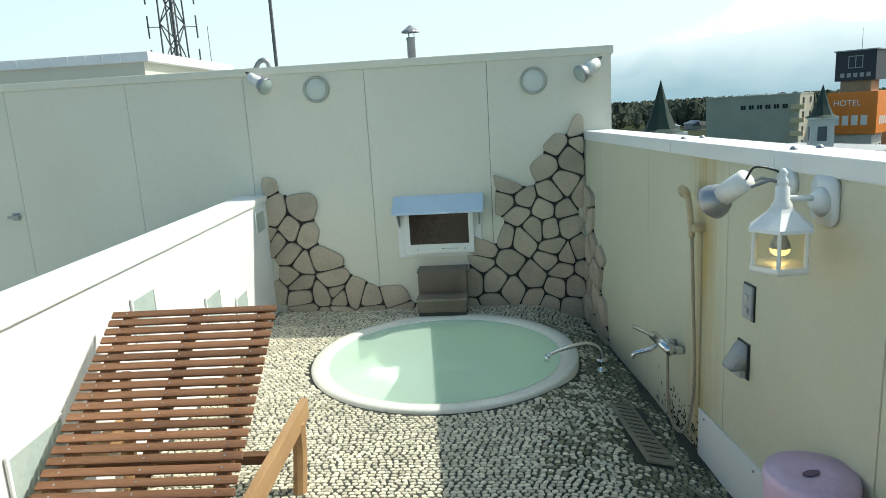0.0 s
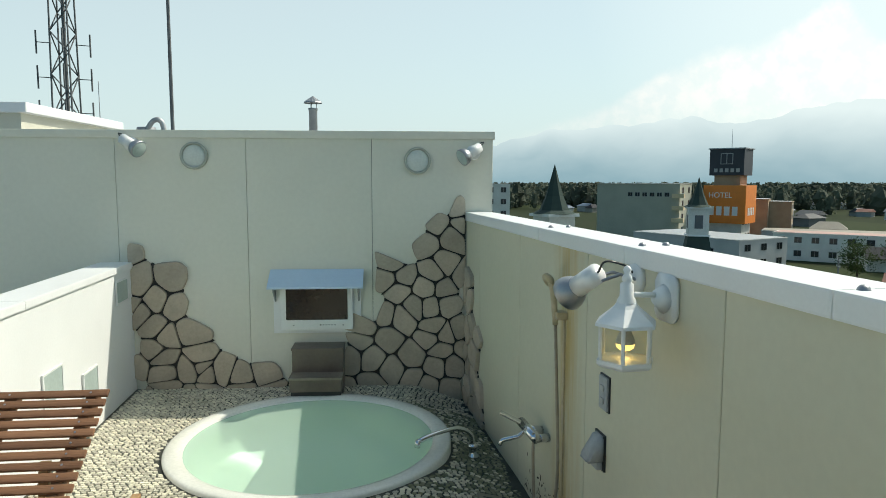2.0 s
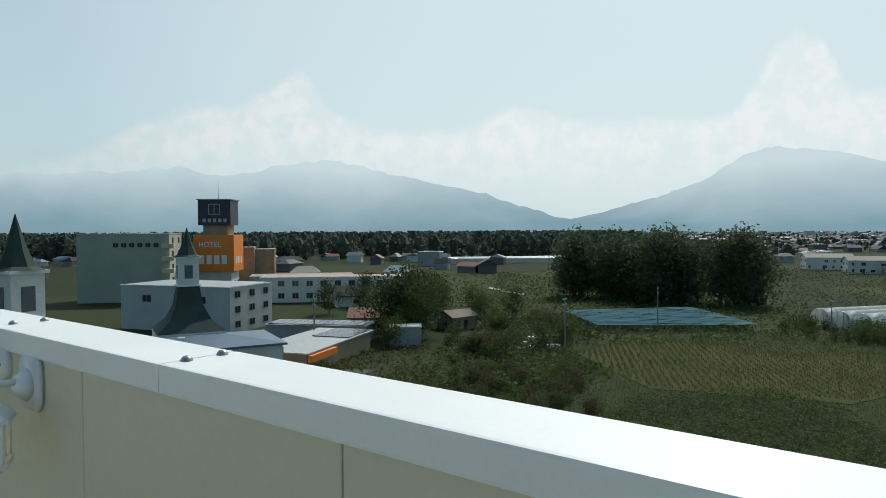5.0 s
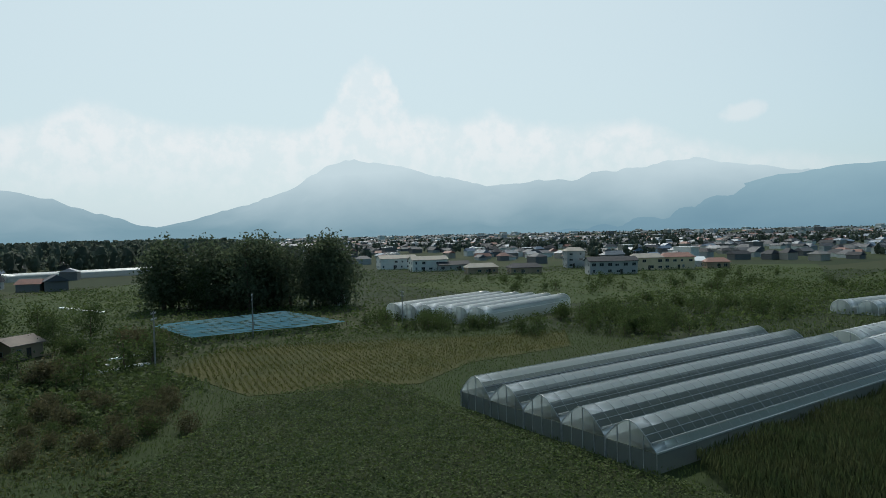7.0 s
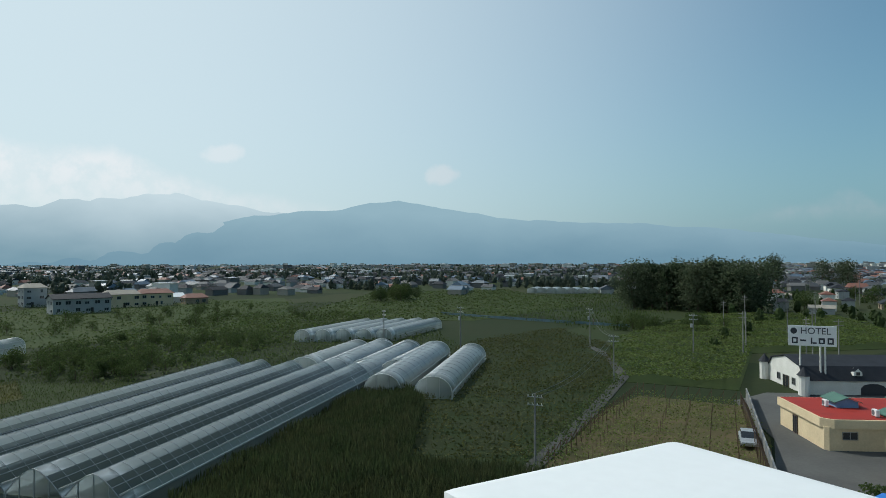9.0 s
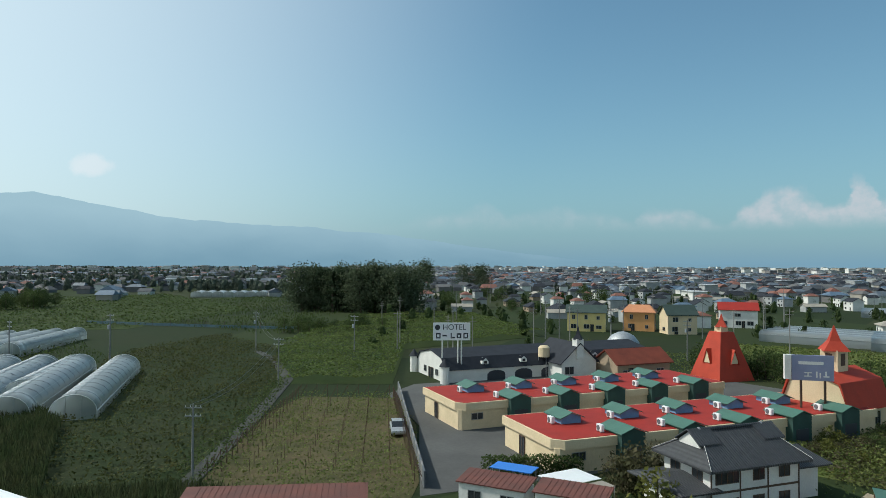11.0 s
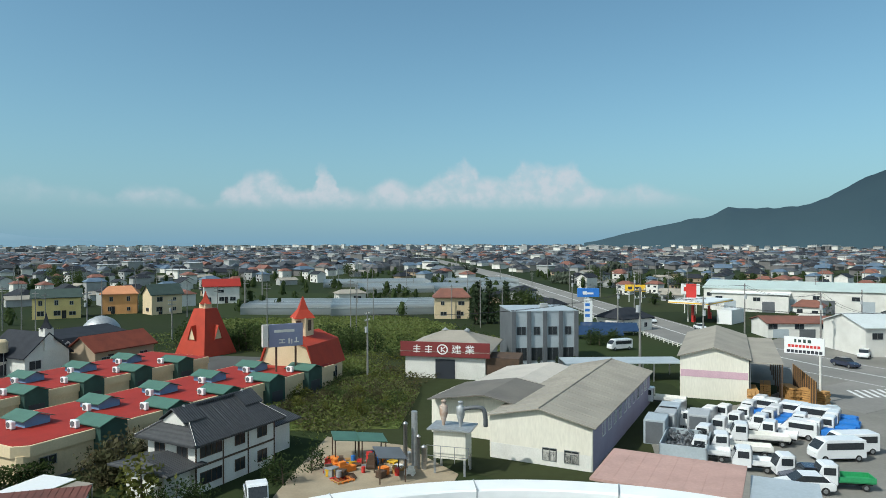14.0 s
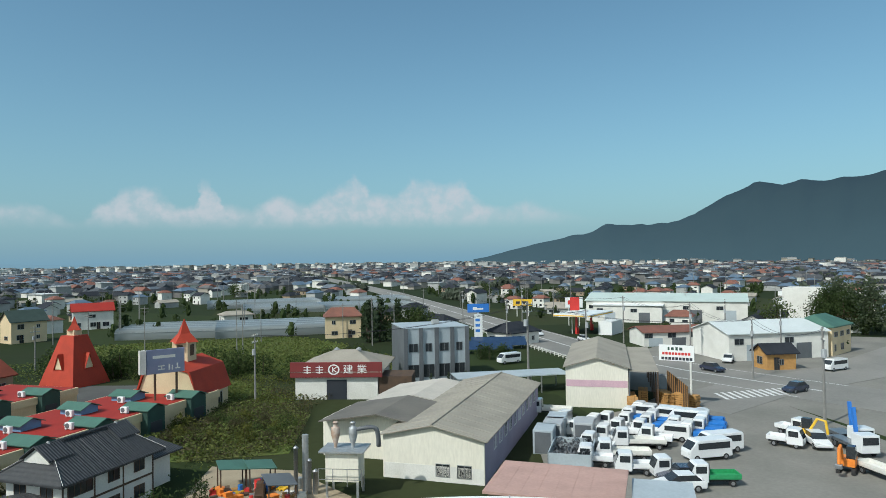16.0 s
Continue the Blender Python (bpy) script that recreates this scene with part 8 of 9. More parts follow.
# ---- crops ----
planted("bean_plants", F_SOY, 110000, 0.14, 0.75, LEAF2, "dense dark green bean plants", "crop", 31, low=0.6, flat=0.6)
planted("ripening_crop", F_RICE, 42000, 0.17, 0.7, leafmat("ripening crop leaf", (0.105, 0.108, 0.034), (0.08, 0.09, 0.03)), "ripening yellow-green crop rows", "crop", 32, 0.9, 0.6, low=0.5, blade=0.25)
planted("vine_leaves", F_VINE, 26000, 0.13, 1.3, LEAF5, "sparse young vines in rows over dry grass", "crop", 33, 2.4, radians(58), 0.2)
planted("weeds", F_WEST, 80000, 0.19, 1.0, leafmat("brownish field weeds", (0.085, 0.085, 0.03), (0.06, 0.075, 0.025)), "rank brownish green field weeds in rows", "weeds", 34, 2.2, radians(55), 0.25)
planted("tall_grass", F_BRUSH, 110000, 0.5, 1.7, leafmat("tall reed grass", (0.046, 0.066, 0.026), (0.070, 0.078, 0.035)), "tall dark reeds beside the greenhouses", "reeds", 35, low=0.35, blade=0.10)
# vine leaves lightened: the sun on the canopy is in their colour
planted("trellis_vines", F_PERG, 90000, 0.26, 1.9, leafmat("sunlit vine leaf", (0.095, 0.135, 0.036), (0.12, 0.145, 0.045)), "grape trellis canopy of broad leaves", "crop", 36, 0, 0, low=0.85, flat=0.75)
planted("meadow_grass", F_FAR, 26000, 0.5, 0.7, LEAF2, "far flat green crop in rows", "crop", 37, 3.0, 0.4, low=0.7, flat=0.8)
planted("scrub_plants", F_SCRUB, 22000, 0.18, 1.2, LEAF5, "overgrown allotment plants", "weeds", 38, 0, 0, 0.3)
planted("scrub_plants", [(6, -84), (1, -69.5), (-9.6, -71.5), (-14, -88), (-17, -104), (-24, -103), (-18, -120), (-4, -113), (6, -94)], 15000, 0.17, 0.9, LEAF3, "yellowish weeds beside the workshop", "weeds", 52, 0, 0, 0.35)
planted("scrub_plants", [(4, -74), (-1, -69), (-10, -71), (-15, -90), (-24, -102), (-20, -108), (-8, -100), (2, -88)], 15000, 0.18, 1.2, LEAF4, "brownish scrub behind the workshop yard", "weeds", 53, 0, 0, 0.4)
planted("field_plants", F_MID, 16000, 0.3, 0.6, LEAF5, "low green field plants", "crop", 39, 1.6, 0.2)
planted("rough_grass", [(-9, -116), (9, -125), (24, -150), (-30, -150), (-40, -120), (-26, -108)], 22000, 0.26, 1.0, LEAF5, "rough green grass between plots", "grass", 40, 0, 0, 0.2)
planted("rough_grass", [(95, 62), (110, 95), (140, 120), (230, 190), (200, 100), (165, 40), (130, 30)], 26000, 0.4, 1.0, LEAF2, "rough grass and weeds between plots", "grass", 41, 0, 0, 0.15)
planted("rough_grass", [(62, 50), (75, 75), (95, 80), (90, 60), (78, 44)], 12000, 0.3, 1.2, LEAF2, "rough grass at the field edge", "grass", 42, 0, 0, 0.3)
planted("rough_grass", [(140, 0), (180, -4), (250, -60), (230, -120), (165, -60), (128, -24)], 26000, 0.45, 1.0, LEAF2, "rough meadow grass and weeds", "grass", 43, 0, 0, 0.15)

# blue bird nets over orchard rows
NET = clear("blue bird net", (0.75, 0.88, 0.93), 0.8, 0.40, (0.13, 0.33, 0.43), True, 1.01, 0.08)
t = thing("bird_net", "pale blue bird nets over low vines", "net")
A, B, C, D = Vector((125, 85, 0)), Vector((110, 67, 0)), Vector((131, 45, 0)), Vector((150, 67, 0))
r9 = random.Random(3)
for i in range(14):
    bm = bmesh.new()
    rows = []
    for j in range(15):
        row = []
        for e in (0.0, 0.5, 1.0):
            s = (i + 0.12 + 0.52 * e + (0.22 if (j + i) % 3 else 0.0) * e) / 14
            q = (A.lerp(B, s)).lerp(D.lerp(C, s), j / 14)
            row.append(bm.verts.new((q.x, q.y, G + 1.5 + (0.1 if e == 0.5 else 0) + r9.uniform(-0.07, 0.07))))
        rows.append(row)
    for a, b in zip(rows, rows[1:]):
        for k in range(2):
            bm.faces.new((a[k], a[k + 1], b[k + 1], b[k]))
    part("net_strip", bm, NET, t)
for i in range(5):
    for j in range(5):
        q = A.lerp(B, i / 4).lerp(D.lerp(C, i / 4), j / 4)
        part("stake", box(q.x - 0.05, q.x + 0.05, q.y - 0.05, q.y + 0.05, G - 0.2, G + 1.6), TIMBER, t)
planted("rough_grass", [(30, 30), (38, 72), (62, 84), (80, 84), (62, 50), (44, 28)], 26000, 0.22, 0.6, leafmat("brownish field weeds", (0.085, 0.085, 0.03), (0.06, 0.075, 0.025)), "rough brownish green grass before the buildings", "grass", 45, 0, 0, 0.15)
# loose growth over the plots between the fields
HOUSEPLOTS = [[(22, 60), (95, 70), (98, 112), (30, 110)], [(157, 46), (175, 30), (150, 8), (128, 26)], [(72, 13), (112, -30), (96, -48), (56, -8)], [(115, -36), (140, -62), (120, -80), (86, -48)]]
planted("verge_grass", [(10, 20), (28, 60), (90, 66), (132, 44), (135, -6), (100, -30), (96, -14), (84, 12), (56, -20), (14, -20)], 110000, 0.15, 0.5, LEAF2, "rough grass verges between the fields", "grass", 48, 0, 0, 0.6, blade=0.3, skip=[F_SOY, F_RICE, F_BRUSH, HOUSEPLOTS[2]])
planted("verge_grass", [(84, -46), (140, -20), (200, -60), (190, -110), (130, -84), (96, -56)], 26000, 0.26, 0.7, LEAF2, "rough grass verges behind the tunnels", "grass", 49, 0, 0, 0.35, blade=0.3, skip=[F_WEST, HOUSEPLOTS[3]])
planted("loose_growth", [(60, 40), (95, 115), (190, 215), (330, 130), (360, -60), (250, -150), (150, -90), (100, -30), (130, 0), (118, 40), (88, 60)], 80000, 0.36, 1.3, LEAF2, "loose green growth over small plots", "weeds", 46, 0, 0, 0.25, skip=[F_FAR, F_RICE, F_WEST] + HOUSEPLOTS)
planted("low_weeds", [(10, -62), (-10, -70), (-14, -128), (24, -150), (60, -170), (62, -96), (30, -130), (-8, -114), (8, -96)], 34000, 0.18, 0.8, LEAF5, "low green weeds and grass", "weeds", 47, 0, 0, 0.1)
MULCH = mat("white mulch sheet", (0.72, 0.73, 0.72), (0.6, 0.61, 0.6), 0.4, scale=1.5, fine=8)
for a, b, w in (((84.6, 69.0), (93.9, 64.5), 1.5), ((96.3, 73.1), (103.7, 70.0), 0.9), ((169.9, 144.5), (158.5, 122.0), 2.0), ((88, 72.5), (92.5, 70.3), 0.7)):
    d = Vector((b[0] - a[0], b[1] - a[1], 0))
    solo("mulch_strip", box(-d.length / 2, d.length / 2, -w / 2, w / 2, -0.1, 0.28, 0.12, 2), MULCH, "white plastic mulch strip over a garden bed", "mulch", "", "mulch strips", m=pose((a[0] + b[0]) / 2, (a[1] + b[1]) / 2, G, 0, 0, math.degrees(math.atan2(d.y, d.x))))
planted("net_vines", [(125, 85), (110, 67), (131, 45), (150, 67)], 7000, 0.3, 1.3, LEAF, "dark vines under the nets", "crop", 44)

# leaning fence posts of the vineyard, and stakes
t = thing("vineyard_fence", "brown fence of leaning braced posts round the vineyard", "fence")
for (x0, y0), (x1, y1), n in (((49.5, -41.5), (68.5, -74.5), 22), ((33.5, -51.0), (56.2, -80.4), 24), ((57, -80.6), (68, -75.2), 8)):
    for i in range(n + 1):
        x, y = x0 + (x1 - x0) * i / n, y0 + (y1 - y0) * i / n
        bm = bmesh.new()
        cyl(bm, (x, y, G - 0.2), (x, y, G + 1.9), 0.05, 0.04, 5)
        p = part("post", bm, TIMBER, t)
        bm = bmesh.new()
        cyl(bm, (x + 1.2 * (1 if x0 > 45 else -1), y, G), (x, y, G + 1.7), 0.04, 0.04, 5)
        part("brace", bm, TIMBER, p)
t = thing("vine_stakes", "thin upright vine stakes in rows", "stakes")
for i in range(7):
    for j in range(14):
        q = Vector((36.5, -51.5, 0)).lerp(Vector((50.5, -44.0, 0)), i / 6) + Vector((0.58, -0.81, 0)) * j * 2.3
        if inside(np.array([[q.x, q.y]]), F_VINE)[0]:
            part("stake", box(q.x - 0.02, q.x + 0.02, q.y - 0.02, q.y + 0.02, G - 0.1, G + 1.3), TIMBER, t)
t = thing("boundary_wall", "dark boundary wall between vineyard and motel", "wall")
for i in range(26):
    q = Vector((32.2, -50.5, 0)).lerp(Vector((58.4, -85.0, 0)), i / 25)
    part("wall_panel", box(-0.85, 0.85, -0.08, 0.08, -0.2, 1.5), CONCRETE if i % 2 else DKGREY, t, m=pose(q.x, q.y, G, 0, 0, math.degrees(math.atan2(-34.5, 26.2))))

# ---- utility poles ----
P1, P2 = utility_pole(9.8, 1), utility_pole(8.5, 2)
pole_used = set()
POLES = [(P2, 49.9, -40.2, 30, 0.83), (P2, 78, -79.6, 30, 0.9), (P1, 120.6, -78.4, 10, 1.0), (P1, 112, -107.5, 20, 0.9), (P1, -8.1, -96.4, 60, 1.0), (P1, 44.1, -147.8, 30, 1.0), (P1, 27.2, -144.2, 30, 0.85),
         (P1, -50.1, -95.3, 20, 1.3), (P1, -67.4, -56.4, 50, 1.15), (P1, -64, -100, 80, 1.1), (P1, -66, -135, 80, 1.1), (P1, -92, -128, 80, 1.1), (P1, -90, -104, 60, 1.1), (P1, -72, -175, 80, 1.1), (P1, -96, -185, 80, 1.1),
         (P2, 92, 62, 10, 1.0), (P2, 86, 104, 30, 1.0), (P2, 120, 60, 20, 1.0), (P2, 134, 34, 40, 0.9), (P2, 64, 92, 70, 1.0), (P1, 132, -66, 0, 0.9), (P1, -83, -82, 40, 1.0), (P1, -100, -92, 40, 1.0), (P1, 88, -112, 30, 0.9), (P1, -112, -118, 40, 1.0)]
for ob, x, y, r, s in POLES:
    m = pose(x, y, G, 0, 0, r)
    c = copy_thing(ob, m) if ob.name in pole_used else ob
    pole_used.add(ob.name)
    c.matrix_world = m @ Matrix.Scale(s, 4)
for chain in ([(49.9, -40.2, 6.9), (78, -79.6, 7.3), (112, -107.5, 8.6)], [(-64, -100, 10.4), (-66, -135, 10.4), (-72, -175, 10.4)], [(-67.4, -56.4, 10.9), (-83, -82, 9.4), (-90, -104, 10.4), (-92, -128, 10.4), (-96, -185, 10.4)], [(-8.1, -96.4, 9.4), (-50.1, -95.3, 12.2), (-83, -82, 9.4)]):
    for off in (-0.5, 0.5):
        bm = bmesh.new()
        for a, b in zip(chain, chain[1:]):
            pts = []
            for k in range(9):
                s = k / 8
                pts.append((a[0] + (b[0] - a[0]) * s + off, a[1] + (b[1] - a[1]) * s, G + a[2] + (b[2] - a[2]) * s - 1.4 * (1 - (2 * s - 1) ** 2)))
            tube(bm, pts, 0.025, 4)
        solo("power_line", bm, BLACK, "thin black sagging power line between poles", "cable", "", "power lines")

# ---- buildings north and east of the hotel ----


def spire(t, r, z0, zs, x=0.0, y=0.0):
    """A slim copper-green spire over a white lantern; zs: lantern foot, spire foot, tip."""
    ln = part("lantern", box(-r, r, -r, r, zs[0], zs[1]), WALLW_, t, "white louvred lantern", m=pose(x, y, 0))
    for k in range(4):
        part("louvre", box(-r * 0.4, r * 0.4, -r - 0.04, -r + 0.02, zs[0] + (zs[1] - zs[0]) * 0.25, zs[0] + (zs[1] - zs[0]) * 0.75), DKGREY, ln, m=Matrix.Rotation(k * math.pi / 2, 4, "Z"))
    part("cornice", box(-r * 1.2, r * 1.2, -r * 1.2, r * 1.2, zs[1], zs[1] + 0.2), WHITE, ln)
    part("cornice", box(-r * 1.15, r * 1.15, -r * 1.15, r * 1.15, zs[0] - 0.15, zs[0] + 0.05), WHITE, ln)
    bm = bmesh.new()
    h = zs[2] - zs[1]
    lathe(bm, [(r * 1.5, zs[1] + 0.2), (r * 1.0, zs[1] + h * 0.12), (r * 0.6, zs[1] + h * 0.4), (r * 0.25, zs[1] + h * 0.75), (0.02, zs[2])], 8)
    part("spire_roof", bm, mat("dark copper green roof", (0.05, 0.075, 0.065), (0.04, 0.06, 0.052), 0.8, scale=0.6, fine=5, bump=0.15, spec=0.15), t, "dark green pointed spire", m=pose(x, y, 0))


t = thing("spire_building", "low building with steel blue roof and flared green spire", "building", pose(36.5, 77.5, G, 0, 0, math.degrees(math.atan2(-5.0, 16.0))))
part("wall", box(-9.5, 9.5, -5.5, 5.5, -0.3, 5.9), WALLW_, t)
bm = bmesh.new()
gable(bm, 19, 11, 6.0, 0.7, 0.5, 0.25, 0, 6)
part("roof", bm, ROOFBLUE, t)
for i in range(7):
    part("pier", box(9.5, 9.7, -5.2 + 1.6 * i, -4.9 + 1.6 * i, 0, 5.6), WALLG, t)
    window(t, 0, 0, 0.9, 1.3, 0, 0, 0).matrix_local = pose(9.5, -4.2 + 1.6 * i, 3.3, 0, 0, 90)
bm = bmesh.new()
for rr_ in ([(5.6, 7.2), (3.4, 8.6), (2.3, 10.3), (1.7, 12.8)],):
    lathe(bm, rr_, 4)
bmesh.ops.rotate(bm, verts=bm.verts[:], cent=(0, 0, 0), matrix=Matrix.Rotation(math.pi / 4, 3, "Z"))
part("flared_roof", bm, MATS["dark copper green roof"] if "dark copper green roof" in MATS else mat("dark copper green roof", (0.05, 0.075, 0.065), (0.04, 0.06, 0.052), 0.8, scale=0.6, fine=5, bump=0.15, spec=0.15), t, "flared dark green tower roof", m=pose(0.2, 4.4, 0))
part("tower_foot", box(-3.9, 3.9, -3.9, 3.9, 5.9, 7.25), WALLW_, t, "", m=pose(0.2, 4.4, 0))
spire(t, 1.2, 0, (12.8, 16.1, 19.95), 0.2, 4.4)
vent = part("roof_vent", box(-0.35, 0.35, -0.35, 0.35, 6.2, 7.3), WHITE, t, "", m=pose(-1.5, -3.2, 0))
t = thing("spire_tower", "white church-like tower with tall dark green spire", "tower", pose(11.4, 46.5, G, 0, 0, 20))
part("shaft", box(-1.6, 1.6, -1.6, 1.6, -0.3, 14.0), WALLW_, t)
spire(t, 1.05, 0, (14.0, 17.0, 20.6))
part("base_roof", box(-6, 6, -6, 6, 9.0, 9.3), RUSTY, t)
part("base_wall", box(-5.8, 5.8, -5.8, 5.8, -0.3, 9.0), WALLW_, t)


def block(label, m, w, d, h, storeys, nw, wallm, name="building", frame=None, roofm=None, sides=(0, 1, 2, 3)):
    t = thing(name, label, "building", m)
    part("wall", box(-w / 2, w / 2, -d / 2, d / 2, -0.3, h), wallm, t)
    part("parapet", box(-w / 2 - 0.1, w / 2 + 0.1, -d / 2 - 0.1, d / 2 + 0.1, h, h + 0.25), wallm, t)
    part("roof_deck", box(-w / 2 + 0.3, w / 2 - 0.3, -d / 2 + 0.3, d / 2 - 0.3, h + 0.25, h + 0.3), roofm or RUSTY, t)
    for s in range(storeys):
        for side in sides:
            run = w if side % 2 == 0 else d
            n = max(1, int(nw * run / w))
            for i in range(n):
                window(t, (i + 0.5) / n * run - run / 2, (s + 0.35) * h / storeys, min(1.6, run / n * 0.55), h / storeys * 0.42, side, w, d, frame)
    return t


def facing(x, y, extra=0.0):
    """The turn that brings a front (-y) towards the terrace."""
    return math.degrees(math.atan2(-x, y)) + extra


t0 = block("white three-storey flat-roofed building", pose(62.9, 131.6, G, 0, 0, -64.4), 26, 14, 8.6, 3, 7, mat("weathered pale render", (0.50, 0.51, 0.50), (0.42, 0.43, 0.42), 0.85, scale=0.2, fine=4), "white_building", sides=(1,))
for x in (-6.5, 6.5):
    window(t0, x, 5.6, 2.0, 1.3, 0, 26, 14)
t = block("tall beige apartment building with balconies", pose(74, 196, G, 0, 0, -37), 24, 14, 18.6, 5, 4, mat("beige concrete", (0.42, 0.42, 0.34), (0.36, 0.36, 0.29), 0.85, scale=0.2, fine=3), "apartment_building", sides=(1,))
for i in range(6):
    window(t, -2.0 + 2.1 * i, 15.2, 1.3, 1.1, 0, 24, 14)
for k in range(5):
    part("balcony", box(10.2, 13.4, -8.2, -6.8, 1.2 + 3.4 * k, 2.4 + 3.4 * k), WALLC, t)
t = block("white sign tower with orange and black sign boxes", pose(103.5, 202, G, 0, 0, -42) @ Matrix.Diagonal((1, 1, 1.045, 1)), 10, 10, 9.0, 2, 3, WALLW_, "sign_tower", sides=(1,))
s1 = part("orange_box", box(-6.2, 6.2, -6.2, 6.2, 6.5, 17.5), ORANGE, t, "orange sign box with pale lettering")
lettering("HOTEL", 2.2, pose(-1.2, -6.22, 14.6, 90, 0, 0), WHITE, s1)
for k in range(4):
    part("stroke", box(-4.5 + 2.3 * k, -2.9 + 2.3 * k, -6.26, -6.2, 8.8, 11.4), WHITE, s1)
    part("stroke", box(6.2, 6.26, -3.5 + 2.0 * k, -2.3 + 2.0 * k, 8.8, 11.0), WHITE, s1)
part("neck", box(-3.8, 3.8, -3.8, 3.8, 17.5, 20.6), WALLB, t)
s2 = part("black_box", box(-5.0, 5.0, -5.0, 5.0, 20.4, 28.0), BLACKP, t, "dark sign box with pale outline emblem")
for a in ((-1.8, 1.8, 26.6, 26.8), (-1.8, 1.8, 23.6, 23.8), (-1.8, -1.6, 23.6, 26.8), (1.6, 1.8, 23.6, 26.8), (-0.1, 0.1, 23.6, 26.8)):
    part("stroke", box(a[0], a[1], -5.05, -5.0, a[2], a[3]), WALLG, s2)
for k in range(5):
    part("stroke", box(-3.6 + 1.6 * k, -2.6 + 1.6 * k, -5.05, -5.0, 21.3, 22.4), WALLG, s2)
part("cap", box(-5.4, 5.4, -5.4, 5.4, 28.0, 28.3), STEEL, t)
bm = bmesh.new()
cyl(bm, (0, 0, 28), (0, 0, 34), 0.1, 0.04, 6)
part("mast", bm, STEEL, t)
for x, y, w, h in ((117.5, 214, 10, 13.6), (126, 212, 7, 12.8)):
    block("tall brown concrete building", pose(x, y, G, 0, 0, -35), w, 9, h, 4, 2, WALLB, "brown_building", sides=(1,))
block("dark grey slab building", pose(86, 203, G, 0, 0, -40), 7, 9, 17.0, 5, 2, DKGREY, "slab_building")
block("white roadside shop building with red lettering band", pose(30.5, 215, G, 0, 0, -8), 12, 10, 18.4, 5, 3, WALLW_, "shop_building")
block("long low white two-storey building", pose(112, 153, G, 0, 0, facing(112, 153) - 4), 38, 9, 6.6, 2, 10, WALLW_, "low_building", None, ROOFPINK)
block("long low grey-roofed hall", pose(115, 172, G, 0, 0, facing(115, 172)), 30, 12, 6.0, 1, 8, WALLG, "hall", None, ROOFGREY)
put(house("white house with dark gable roof", 10, 6.5, 1, WALLW_, ROOFTILE, 2.0, seed=21), 108, 138, facing(108, 138) + 10)
put(house("brown house with pale metal roof", 7, 6, 1, WALLB, mat("pale metal roof", (0.24, 0.20, 0.17), (0.19, 0.16, 0.14), 0.8, scale=0.3, fine=4, spec=0.15), 1.2, seed=22), 97, 91, facing(97, 91) + 40, s=0.85)
put(house("white two-storey house with blue-grey roof", 9, 7, 2, WALLW_, ROOFBLUE, 1.8, 2.5, seed=23), 150, 168, facing(150, 168))
put(house("pale house with hip roof", 9, 7, 2, WALLC, ROOFGREY, 1.8, 2.5, seed=24), 128, 190, facing(128, 190))
t = thing("shed", "wide shed with grey roof, solar panels and orange awning", "shed", pose(58.5, 84.0, G, 0, 0, 27))
part("wall", box(-10.5, 10.5, -4.5, 4.5, -0.3, 3.0), WALLB, t)
part("roof", box(-11, 11, -5, 5, 3.0, 3.2), RUSTY, t)
part("awning", box(-11, -3.5, -5.6, -5.0, 2.0, 2.9), ORANGE, t, "orange awning")
for i in range(7):
    part("solar_panel", box(2.2 + 1.2 * i, 3.3 + 1.2 * i, -4.6, 1.6, 3.26, 3.34), SOLAR, t)
t = thing("shed", "low shed with rows of solar panels on its roof", "shed", pose(70, 98.5, G, 0, 0, -55))
part("wall", box(-9, 9, -3, 3, -0.3, 3.0), WALLG, t)
part("roof", box(-9.3, 9.3, -3.4, 3.4, 3.0, 3.15), RUSTY, t)
for i in range(12):
    part("solar_panel", box(-8.8 + 1.45 * i, -7.5 + 1.45 * i, -3.0, 2.6, 3.2, 3.28), SOLAR, t)
put(house("brown shed house with ribbed brown roof", 7, 6, 1, WALLB, ROOFBROWN, 1.4, seed=25), 83, 101, -45)
block("small grey hut with flat white roof", pose(76.5, 83.5, G, 0, 0, -42), 5.2, 4, 3.2, 1, 1, WALLG, "hut", None, WHITE, (1,))
t = thing("hedge_wall", "clipped hedge by the shed driveway", "hedge", pose(50.5, 70, G, 0, 0, 60))
r8 = np.random.default_rng(22)
v, f = quads(r8.uniform((-6, -0.8, 0), (6, 0.8, 2.0), (2200, 3)), 0.17, r8)
ob = new("leaves", quad_mesh("leaves", v, f, LEAF))
ob.parent = t
tagged(ob, kind="stuff")
patch("driveway", [(44, 62), (60, 72), (54, 80), (40, 70)], ASPHALT, "grey asphalt driveway", "driveway", 0.05)
t = put(house("white hut with dome cover", 3.4, 3, 1, WHITE, WHITE, 1.0, seed=26, name="hut"), 176, 62, 0)
